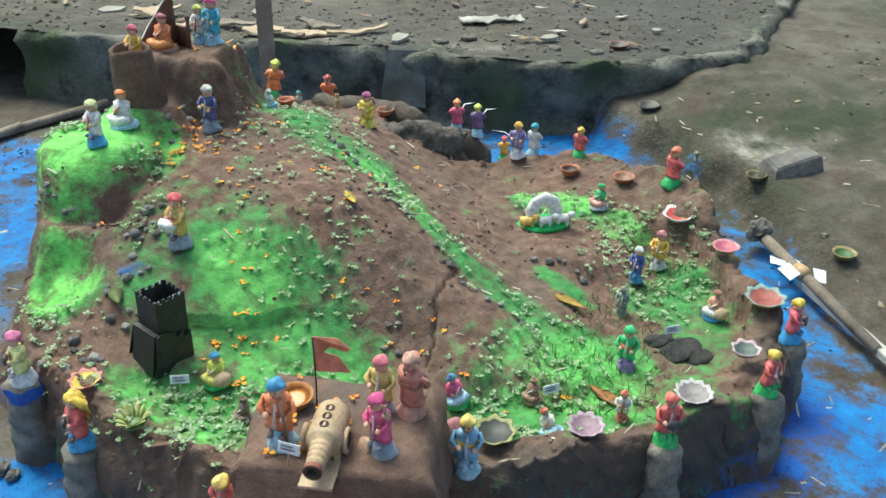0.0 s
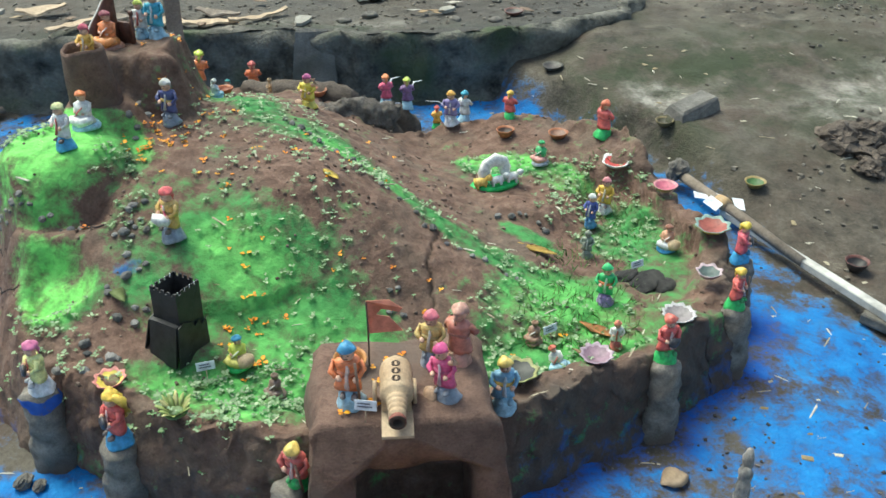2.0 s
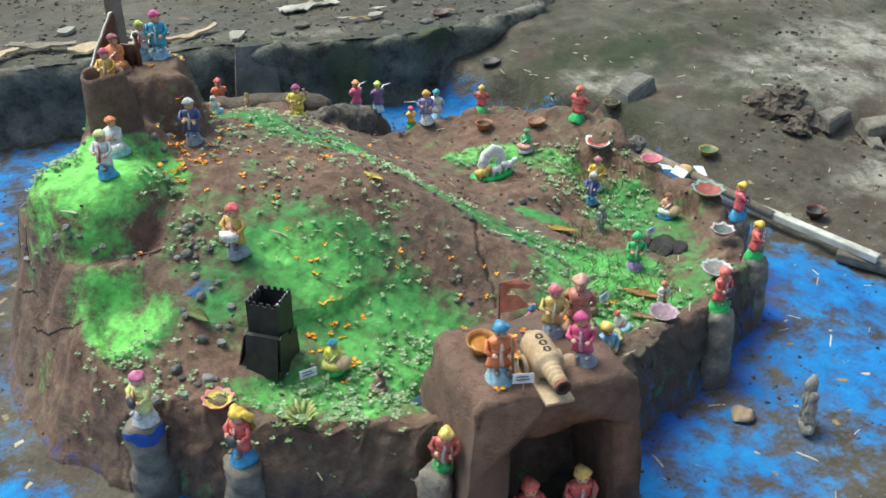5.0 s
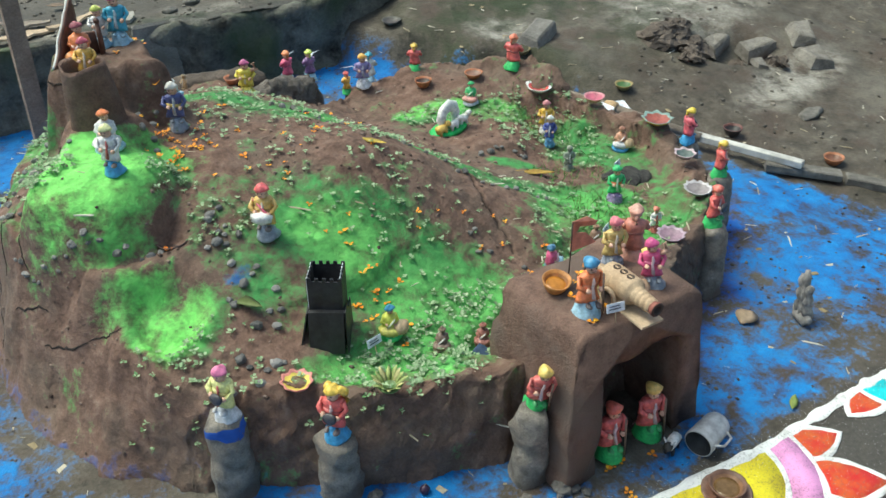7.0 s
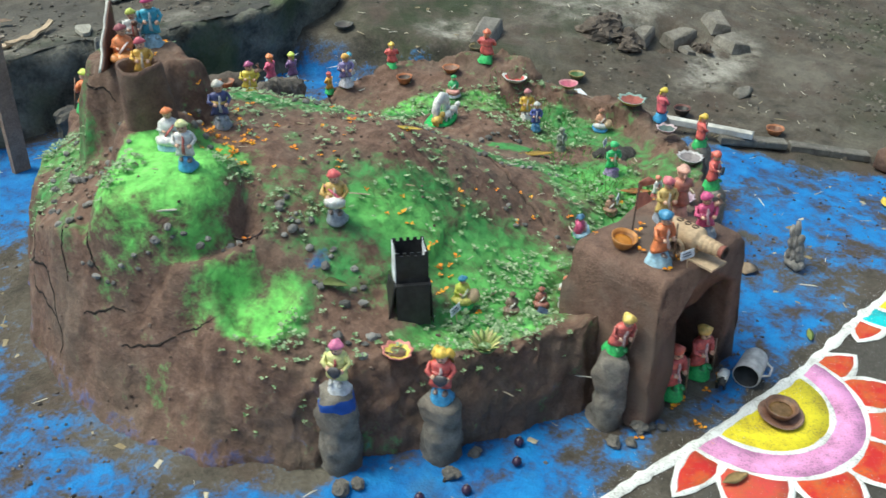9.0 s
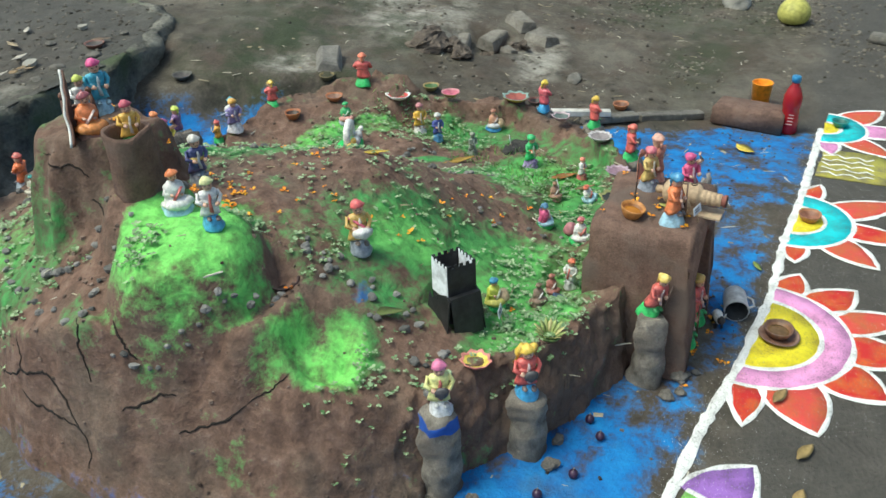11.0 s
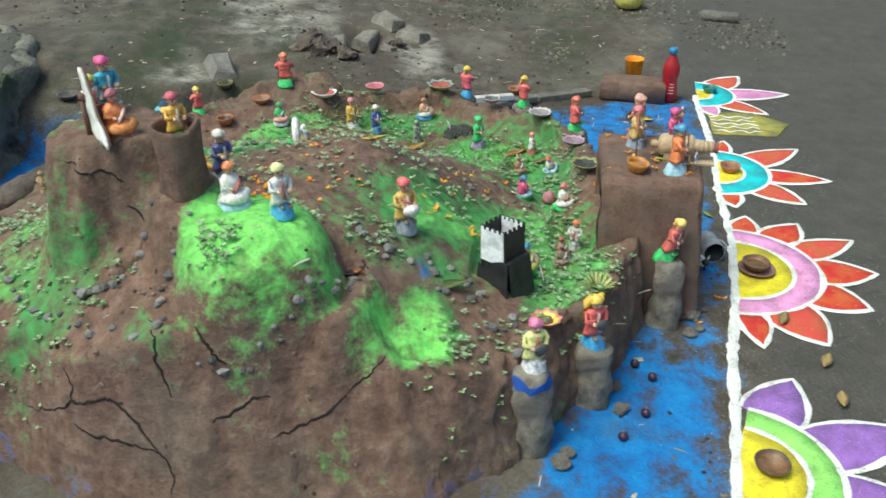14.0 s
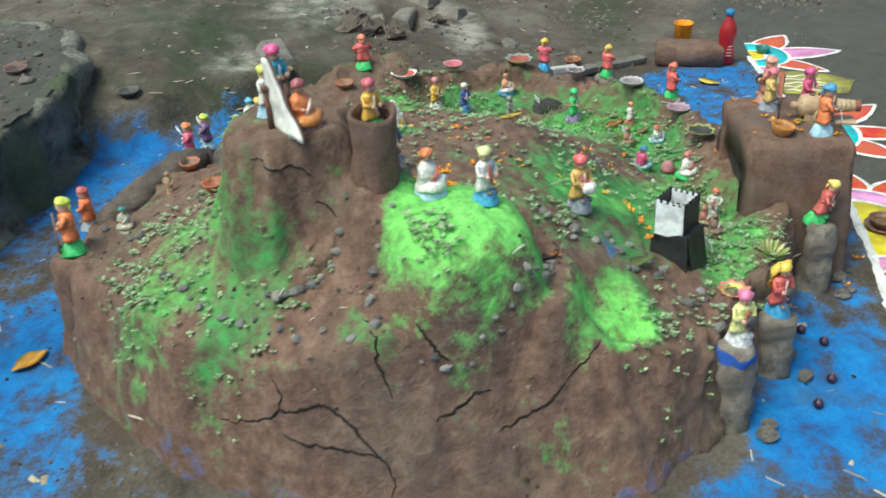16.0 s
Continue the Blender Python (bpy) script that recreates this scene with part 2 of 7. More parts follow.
# ---- mesh helpers ----
class Shape:
    """Gathers simple solids, each with a material, into one mesh."""

    def __init__(self):
        self.v, self.f, self.k, self.mats = [], [], [], []

    def slot(self, m):
        if m not in self.mats:
            self.mats.append(m)
        return self.mats.index(m)

    def grid(self, rings, m, cap=True):
        """Closed rings of equal length, joined in order. m: one material or one for each gap."""
        s, k = len(self.v), len(rings[0])
        for r in rings:
            self.v += [tuple(p) for p in r]
        for i in range(len(rings) - 1):
            c = self.slot(m[min(i, len(m) - 1)] if isinstance(m, list) else m)
            for j in range(k):
                a, b = s + i * k + j, s + i * k + (j + 1) % k
                self.f.append((a, b, b + k, a + k))
                self.k.append(c)
        if cap:
            first, last = (m[0], m[-1]) if isinstance(m, list) else (m, m)
            self.f.append(tuple(s + j for j in reversed(range(k))))
            self.k.append(self.slot(first))
            self.f.append(tuple(s + (len(rings) - 1) * k + j for j in range(k)))
            self.k.append(self.slot(last))
        return self

    def lathe(self, profile, m, at=None, sx=1.0, sy=1.0, segs=14, cap=True):
        at = at or Matrix()
        rings = [[at @ Vector((r * sx * math.cos(a), r * sy * math.sin(a), z)) for a in (2 * math.pi * j / segs for j in range(segs))] for r, z in profile]
        return self.grid(rings, m, cap)

    def ball(self, c, r, m, at=None, sx=1.0, sy=1.0, sz=1.0, segs=10, rows=7):
        prof = [(max(r * math.sin(math.pi * i / rows), 0.04 * r), c[2] - r * sz * math.cos(math.pi * i / rows)) for i in range(rows + 1)]
        at = (at or Matrix()) @ Matrix.Translation((c[0], c[1], 0))
        return self.lathe(prof, m, at, sx, sy, segs)

    def tube(self, pts, radii, m, at=None, segs=8, flat=1.0):
        at, rings = at or Matrix(), []
        pts = [Vector(p) for p in pts]
        for i, p in enumerate(pts):
            d = (pts[min(i + 1, len(pts) - 1)] - pts[max(i - 1, 0)]).normalized()
            e = d.cross(Vector((0, 0, 1)))
            e = e.normalized() if e.length > 1e-3 else Vector((1, 0, 0))
            g = e.cross(d).normalized()
            r = radii[min(i, len(radii) - 1)]
            rings.append([at @ (p + e * r * math.cos(a) + g * r * flat * math.sin(a)) for a in (2 * math.pi * j / segs for j in range(segs))])
        return self.grid(rings, m)

    def box(self, x0, y0, z0, x1, y1, z1, m, at=None, taper=0.0):
        at = at or Matrix()
        b = min(x1 - x0, y1 - y0, z1 - z0) * 0.12
        rings = []
        for z, i in ((z0, b), (z0 + b, 0), (z1 - b, 0), (z1, b)):
            t = i + taper * (z - z0)
            rings.append([at @ Vector(p) for p in ((x0 + t, y0 + t, z), (x1 - t, y0 + t, z), (x1 - t, y1 - t, z), (x0 + t, y1 - t, z))])
        return self.grid(rings, m)

    def sheet(self, outline, z, thick, m, at=None):
        """A flat piece with a given outline (x, y), thick downwards."""
        at = at or Matrix()
        return self.grid([[at @ Vector((x, y, z - thick)) for x, y in outline], [at @ Vector((x, y, z)) for x, y in outline]], m)

    def drape(self):
        """Lay flat work on the dipping yard."""
        self.v = [(px, py, pz + float(yard_fall(px, py))) for px, py, pz in self.v]
        return self

    def rough(self, amount, scale):
        """Uneven, hand-made surfaces."""
        self.v = [tuple(Vector(p) + noise.noise_vector(Vector(p) * scale) * amount) for p in self.v]
        return self

    def mesh(self, name, smooth=True):
        me = bpy.data.meshes.new(name)
        me.from_pydata(self.v, [], self.f)
        for m in self.mats:
            me.materials.append(m)
        me.polygons.foreach_set("material_index", self.k)
        me.polygons.foreach_set("use_smooth", [smooth] * len(self.f))
        me.update()
        return me


def part(name, shape, parent, label="", smooth=True):
    ob = new(name, shape.mesh(name, smooth))
    ob.parent = parent
    return tagged(ob, label)


def thing(name, at, label, category, group="", kind=""):
    ob = new(name)
    ob.empty_display_size = 0.02
    ob.matrix_world = at
    return tagged(ob, label, category, group, kind)


def solid(name, shape, at, label, category, group="", kind="", smooth=True):
    ob = new(name, shape.mesh(name, smooth))
    ob.matrix_world = at
    return tagged(ob, label, category, group, kind)


def smoothstep(a, b, x):
    s = np.clip((x - a) / (b - a), 0, 1)
    return s * s * (3 - 2 * s)


# value noise for fields of many points
RNG = np.random.default_rng(7)
LATTICE = RNG.random((64, 64))


def field(x, y, scale, seed=0):
    u, v = np.asarray(x) * scale + 17.3 * seed + 100, np.asarray(y) * scale + 9.1 * seed + 100
    i, j = np.floor(u).astype(int), np.floor(v).astype(int)
    a, b = u - i, v - j
    a, b = a * a * (3 - 2 * a), b * b * (3 - 2 * b)
    g = LATTICE
    return (g[i % 64, j % 64] * (1 - a) * (1 - b) + g[(i + 1) % 64, j % 64] * a * (1 - b) + g[i % 64, (j + 1) % 64] * (1 - a) * b + g[(i + 1) % 64, (j + 1) % 64] * a * b) * 2 - 1


def inside_distance(poly, x, y):
    """Distance to a closed outline, positive inside."""
    x, y = np.asarray(x, float), np.asarray(y, float)
    d, inside = np.full(x.shape, 1e9), np.zeros(x.shape, bool)
    for (x0, y0), (x1, y1) in zip(poly, poly[1:] + poly[:1]):
        dx, dy = x1 - x0, y1 - y0
        s = np.clip(((x - x0) * dx + (y - y0) * dy) / (dx * dx + dy * dy), 0, 1)
        d = np.minimum(d, np.hypot(x - x0 - s * dx, y - y0 - s * dy))
        if y0 != y1:
            inside ^= ((y0 > y) != (y1 > y)) & (x < x0 + (y - y0) * dx / dy)
    return np.where(inside, d, -d)


def line_distance(line, x, y):
    d = np.full(np.shape(x), 1e9)
    for (x0, y0), (x1, y1) in zip(line, line[1:]):
        dx, dy = x1 - x0, y1 - y0
        s = np.clip(((x - x0) * dx + (y - y0) * dy) / (dx * dx + dy * dy), 0, 1)
        d = np.minimum(d, np.hypot(x - x0 - s * dx, y - y0 - s * dy))
    return d


def blot(x, y, cx, cy, rx, ry, turn=0.0):
    """1 in the middle of an oval, 0 at and past its rim."""
    c, s = math.cos(radians(turn)), math.sin(radians(turn))
    u, v = (x - cx) * c + (y - cy) * s, -(x - cx) * s + (y - cy) * c
    return smoothstep(1.25, 0.55, np.sqrt((u / rx) ** 2 + (v / ry) ** 2))


# ---- the lie of the land ----
FOOT = [(-0.20, 0.95), (-0.32, 0.985), (-0.42, 1.05), (-0.545, 1.145), (-0.64, 1.20), (-0.72, 1.30), (-0.765, 1.40), (-0.785, 1.52), (-0.79, 1.65), (-0.775, 1.78), (-0.72, 1.90),
        (-0.66, 2.0), (-0.57, 2.1), (-0.48, 2.20), (-0.36, 2.26), (-0.22, 2.25), (-0.12, 2.12), (-0.02, 2.03), (0.10, 2.02), (0.18, 2.07), (0.27, 2.07), (0.385, 2.04),
        (0.48, 1.945), (0.565, 1.85), (0.615, 1.74), (0.645, 1.6), (0.665, 1.46), (0.66, 1.34), (0.60, 1.22), (0.52, 1.135), (0.42, 1.07), (0.30, 1.025), (0.16, 0.98), (0.05, 0.955), (-0.1, 0.94)]
MOUNDS = (
    (-0.001, 0.022, 0.033, -0.036, 0.014, -0.023, 0.021, -0.017, -0.005, -0.01),
    (-0.02, -0.049, -0.02, -0.019, -0.012, -0.03, -0.026, -0.013, 0.005, -0.018),
    (-0.006, -0.004, -0.006, 0.002, -0.057, -0.03, -0.01, -0.03, -0.048, 0.053),
    (0.024, -0.002, 0.049, 0.017, 0.086, 0.046, -0.01, -0.017, -0.062, 0.022),
    (0.05, 0.01, 0.044, 0.023, 0.022, -0.01, -0.047, 0.015, -0.049, -0.011),
    (-0.036, 0.055, 0.055, 0.04, 0.042, 0.014, 0.013, -0.04, -0.028, 0.077),
    (-0.045, -0.01, 0.022, 0.024, 0.023, -0.035, -0.073, 0.036, -0.013, 0.046),
    (0.004, 0.015, 0.018, 0.024, -0.014, 0.04, -0.015, 0.005, -0.032, -0.001),
    (-0.002, -0.027, -0.055, -0.009, -0.002, 0.016, 0.011, 0.001, -0.006, -0.001),
)


FRONT_RIM = [(-0.22, 0.985), (-0.34, 1.02), (-0.43, 1.085), (-0.52, 1.155)]
RIM = [(0.31, 1.965), (0.43, 1.878), (0.52, 1.765), (0.592, 1.615), (0.620, 1.44), (0.574, 1.29), (0.47, 1.155), (0.36, 1.088), (0.26, 1.062), (0.15, 1.038)]
BASIN = [(0.548, 1.475, 0.065, 0.12, 0.048), (0.37, 1.20, 0.10, 0.07, 0.026), (0.475, 1.65, 0.06, 0.07, 0.026), (0.20, 1.16, 0.16, 0.08, 0.026), (0.07, 1.12, 0.06, 0.05, 0.012), (-0.09, 1.085, 0.10, 0.05, 0.036), (0.49, 1.36, 0.07, 0.08, 0.030)]
CRACKS = ([(0.095, 1.44), (0.05, 1.345), (0.065, 1.29), (0.055, 1.25)], [(-0.63, 1.80), (-0.60, 1.74), (-0.565, 1.72)])


def crack_lines(x, y):
    d = np.full(np.shape(x), 1e9)
    wx, wy = x + 0.006 * field(x, y, 30, 11), y + 0.006 * field(x, y, 30, 12)
    for c in CRACKS:
        d = np.minimum(d, line_distance(c, wx, wy))
    return smoothstep(0.0034, 0.0012, d)


def fort_top(x, y):
    """The height of the clay mound's upper surface: swells of clay on a plain, then dome, throne rock, terrace and rim."""
    x, y = np.asarray(x, float), np.asarray(y, float)
    z = np.full(x.shape, 0.2)
    for j, row in enumerate(MOUNDS):
        gy = np.exp(-((y - 0.95 - 0.16 * j) ** 2) / 0.0338)
        for i, amp in enumerate(row):
            z = z + amp * gy * np.exp(-((x + 0.78 - 0.16 * i) ** 2) / 0.0338)
    r = np.sqrt(((x + 0.562) / 0.14) ** 2 + ((y - 1.555) / 0.125) ** 2)
    dome = 0.271 + 0.106 * np.clip(1 - r ** 4.5, 0, 1)
    side = np.maximum(smoothstep(-0.56, -0.62, x), smoothstep(1.50, 1.45, y) * smoothstep(-0.46, -0.50, x)) * smoothstep(1.68, 1.60, y) * smoothstep(1.50, 1.22, r)
    z = np.maximum(z + (dome - 0.005 * np.exp(-((r - 1.07) / 0.06) ** 2) - z) * side, np.where(r < 1, dome, 0))
    q = (np.abs((x + 0.455) / 0.076) ** 4 + np.abs((y - 1.800) / 0.080) ** 4) ** 0.25
    z = z + (0.465 - z) * smoothstep(1.66, 0.90, q + 0.18 * field(x, y, 22, 3) + 0.10 * field(x, y, 50, 9))
    z = z + (0.212 - z) * blot(x, y, -0.36, 2.13, 0.15, 0.075, -15) * (z < 0.212)
    # a shoulder round the turret, and the raised rim of the basin
    z = z + (0.400 - z) * blot(x, y, -0.515, 1.662, 0.085, 0.062, -8) * (z < 0.400)
    for cx, cy, rx, ry, deep in BASIN:
        z = z - deep * blot(x, y, cx, cy, rx, ry)
    step = line_distance([(-0.335, 1.262), (-0.306, 1.263), (-0.245, 1.262), (-0.205, 1.28), (-0.17, 1.305)], x, y)
    z = z - 0.016 * smoothstep(0.075, 0.0, step) * (y < np.interp(x, [-0.34, -0.245, -0.205, -0.17], [1.264, 1.262, 1.28, 1.305]))
    z = z + 0.020 * blot(x, y, 0.30, 1.61, 0.085, 0.045, -25) - 0.026 * blot(x, y, -0.56, 1.335, 0.06, 0.05)
    z = z - np.maximum(z - 0.122, 0) * smoothstep(0.085, 0.05, line_distance(RIM, x, y)) * smoothstep(0.34, 0.42, x) * smoothstep(1.74, 1.66, y)
    z = np.maximum(z, 0.153 - 0.018 * smoothstep(1.46, 1.38, y) * smoothstep(1.18, 1.24, y) - 0.10 * smoothstep(0.022, 0.036, line_distance(RIM, x, y) + 0.006 * field(x, y, 25, 7)))
    z = np.maximum(z, 0.160 - 0.06 * smoothstep(0.022, 0.055, line_distance(FRONT_RIM, x, y)))
    # a step down from the central green to the herb bed, and the bed below the terrace
    z = z - 0.012 * blot(x, y, -0.29, 1.13, 0.12, 0.05) + 0.010 * blot(x, y, -0.25, 1.29, 0.13, 0.05, -20)
    # rough ground
    return z + 0.006 * field(x, y, 14, 1) + 0.0035 * field(x, y, 41, 2) + 0.0018 * field(x, y, 95, 4)


def fort_height(x, y):
    d = inside_distance(FOOT, x, y) + 0.014 * field(x, y, 13, 5) + 0.003 * field(x, y, 40, 6)
    x, y = np.asarray(x, float), np.asarray(y, float)
    left = np.maximum(smoothstep(-0.50, -0.64, x), smoothstep(1.85, 2.0, y) * smoothstep(-0.30, -0.45, x))
    left = left * (1 - 0.85 * blot(x, y, -0.42, 2.15, 0.11, 0.10))
    wide = np.interp(y, [1.16, 1.26, 1.40, 1.47, 1.56, 1.64, 1.70, 1.80], [0.045, 0.060, 0.150, 0.145, 0.108, 0.078, 0.066, 0.056])
    bend = np.interp(y, [1.26, 1.42, 1.56, 1.66, 1.80], [1.0, 1.25, 1.3, 1.05, 0.85])
    front, flank = 1 - (1 - np.clip(d / 0.038, 0, 1)) ** 1.6, np.clip(d / wide, 0, 1)
    flank = flank ** bend * (1 + 0.12 * flank * (1 - flank))
    z = fort_top(x, y) * (front + (flank - front) * left)
    return z - 0.007 * crack_lines(x, y) + np.where(d < 0, -0.02, 0)


def yard_fall(x, y):
    """The yard dips a little at the moat's far corner."""
    x, y = np.asarray(x, float), np.asarray(y, float)
    return -0.036 * smoothstep(0.62, 1.2, x) * smoothstep(2.0, 1.5, x) * smoothstep(1.45, 1.0, y)


def ground_height(x, y):
    """The yard: flat by the moat, a bank beyond it, rising gently to the back."""
    x, y = np.asarray(x, float), np.asarray(y, float)
    edge = np.interp(y, [1.5, 1.79, 1.9, 2.03, 2.13, 2.2, 2.32, 2.45, 2.6, 2.9], [0.9, 0.83, 0.79, 0.735, 0.675, 0.62, 0.53, 0.43, 0.37, 0.5])
    z = 0.11 * smoothstep(1.45, 2.2, y) * smoothstep(-0.02, 0.085, x - edge + 0.03 * field(x, y, 9, 2))
    z = z + 0.065 * smoothstep(2.15, 2.60, y) * smoothstep(0.50, 0.74, x)
    z = z - 0.06 * blot(x, y, 1.36, 1.83, 0.15, 0.09, -25)
    z = z + yard_fall(x, y)
    rough_part = smoothstep(0.55, 0.8, x) * smoothstep(0.9, 1.3, y)
    return z + 0.006 * rough_part * field(x, y, 7, 1) + (0.0025 + 0.003 * rough_part) * field(x, y, 24, 3) * smoothstep(0.75, 1.0, y) + 0.0012 * field(x, y, 60, 5) * smoothstep(0.75, 0.95, y)


RAMP = [(-0.565, 1.672), (-0.605, 1.690), (-0.640, 1.712), (-0.665, 1.735)]
STRIP = [(-0.30, 1.86), (-0.20, 1.73), (-0.10, 1.67), (0.0, 1.575), (0.1, 1.465), (0.2, 1.405), (0.27, 1.36)]
MOAT = [(-2.5, 0.9), (-0.56, 0.83), (0.41, 0.74), (1.17, 0.70), (1.10, 0.98), (0.95, 1.24), (0.86, 1.5), (0.84, 1.74), (0.80, 1.90), (0.735, 2.03), (0.635, 2.2), (0.55, 2.33), (0.455, 2.46), (0.38, 2.62), (0.2, 2.7), (-2.5, 2.5)]


def green_cover(x, y):
    g = np.zeros(np.shape(x))
    for b in ((-0.562, 1.555, 0.130, 0.116, 0, 1.15), (-0.575, 1.405, 0.075, 0.06, 0, 0.78), (-0.28, 1.30, 0.26, 0.16, -35, 0.62), (-0.1, 1.06, 0.14, 0.06, 0, 0.7), (0.3, 1.24, 0.22, 0.16, 0, 0.6), (-0.455, 1.565, 0.05, 0.075, 20, 0.9), (-0.560, 1.385, 0.05, 0.06, 0, 0.7), (-0.535, 1.305, 0.080, 0.052, 10, 1.0),
              (-0.18, 1.275, 0.29, 0.12, -40, 1.0), (-0.28, 1.37, 0.10, 0.09, 0, 0.9), (-0.31, 1.12, 0.13, 0.06, -15, 0.95), (-0.2, 1.08, 0.12, 0.06, 0, 0.85), (-0.12, 1.15, 0.17, 0.09, 0, 0.9),
              (0.28, 1.82, 0.13, 0.05, -20, 0.9), (0.40, 1.74, 0.10, 0.05, -50, 0.85), (0.27, 1.52, 0.07, 0.03, -35, 0.95), (0.46, 1.52, 0.08, 0.08, 0, 0.9),
              (0.33, 1.30, 0.12, 0.11, 0, 1.05), (0.22, 1.16, 0.19, 0.07, 5, 1.05), (0.38, 1.17, 0.08, 0.05, 20, 0.7), (0.52, 1.56, 0.05, 0.12, 20, 0.7), (0.51, 1.42, 0.07, 0.14, -5, 0.75), (0.46, 1.27, 0.06, 0.06, 0, 0.75),
              (-0.555, 1.865, 0.035, 0.05, 10, 0.45), (-0.50, 1.96, 0.15, 0.11, -30, 0.66), (-0.62, 1.85, 0.06, 0.09, 30, 0.62), (-0.685, 1.665, 0.03, 0.06, 0, 0.6), (-0.70, 1.58, 0.02, 0.05, 0, 0.5), (-0.600, 1.335, 0.03, 0.03, 30, 0.8)):
        g = np.maximum(g, b[5] * blot(x, y, *b[:5]))
    wide = np.where(np.asarray(y) > 1.62, 0.062, 0.036)
    g = np.maximum(g, 0.95 * smoothstep(1.4, 0.4, line_distance(STRIP, x, y) / wide))
    # bare: the trodden ramp below the turret, and the steep outer faces of the walls
    front = smoothstep(0.5, 0.3, np.asarray(x)) * smoothstep(1.30, 1.20, np.asarray(y))
    g = g * (1 - 0.85 * front * smoothstep(0.075, 0.035, inside_distance(FOOT, x, y)))
    # a bare band of clay round the foot of the dome
    r = np.sqrt(((np.asarray(x) + 0.562) / 0.14) ** 2 + ((np.asarray(y) - 1.555) / 0.125) ** 2)
    g = g * (1 - 0.9 * np.exp(-((r - 1.13) / 0.11) ** 2) * smoothstep(-0.44, -0.50, np.asarray(x)))
    return g * smoothstep(0.018, 0.036, line_distance(RAMP, x, y))


def fresh_cover(x, y):
    f = np.zeros(np.shape(x))
    for b in ((-0.585, 1.55, 0.12, 0.12, 0, 1.0), (-0.43, 1.62, 0.05, 0.1, 20, 0.6), (-0.56, 1.315, 0.075, 0.05, 10, 1.0), (-0.57, 1.38, 0.05, 0.08, 0, 0.7), (-0.25, 1.33, 0.10, 0.07, -30, 0.45),
              (-0.36, 1.10, 0.14, 0.06, -15, 0.4), (0.28, 1.84, 0.1, 0.04, -20, 0.7), (-0.05, 1.6, 0.12, 0.06, -40, 0.4), (0.3, 1.27, 0.14, 0.12, 0, 0.4), (-0.15, 1.15, 0.2, 0.12, 0, 0.3), (-0.3, 1.03, 0.1, 0.04, 0, 0.6), (0.42, 1.72, 0.09, 0.05, -50, 0.45), (-0.45, 2.0, 0.2, 0.12, 0, 0.35), (-0.62, 1.4, 0.1, 0.1, 0, 0.5)):
        f = np.maximum(f, b[5] * blot(x, y, *b[:5]))
    return f


def sheet_mesh(name, xs, ys, height, attrs, material, keep=None):
    gx, gy = np.meshgrid(xs, ys)
    gz = height(gx, gy)
    w, h = len(xs), len(ys)
    ids = np.arange(w * h).reshape(h, w)
    quads = np.stack([ids[:-1, :-1], ids[:-1, 1:], ids[1:, 1:], ids[1:, :-1]], -1).reshape(-1, 4)
    if keep is not None:
        ok = keep(gx, gy).ravel()
        quads = quads[ok[quads].all(1)]
    used, quads = np.unique(quads, return_inverse=True)
    quads = quads.reshape(-1, 4)
    co = np.stack([gx, gy, gz], -1).reshape(-1, 3)[used]
    me = bpy.data.meshes.new(name)
    me.vertices.add(len(co))
    me.vertices.foreach_set("co", co.ravel())
    me.loops.add(quads.size)
    me.loops.foreach_set("vertex_index", quads.ravel())
    me.polygons.add(len(quads))
    me.polygons.foreach_set("loop_start", np.arange(0, quads.size, 4))
    me.polygons.foreach_set("use_smooth", np.ones(len(quads), bool))
    me.update(calc_edges=True)
    for key, fn in attrs.items():
        a = me.attributes.new(key, "FLOAT", "POINT")
        a.data.foreach_set("value", np.asarray(fn(co[:, 0], co[:, 1]), np.float32))
    me.materials.append(material)
    return me


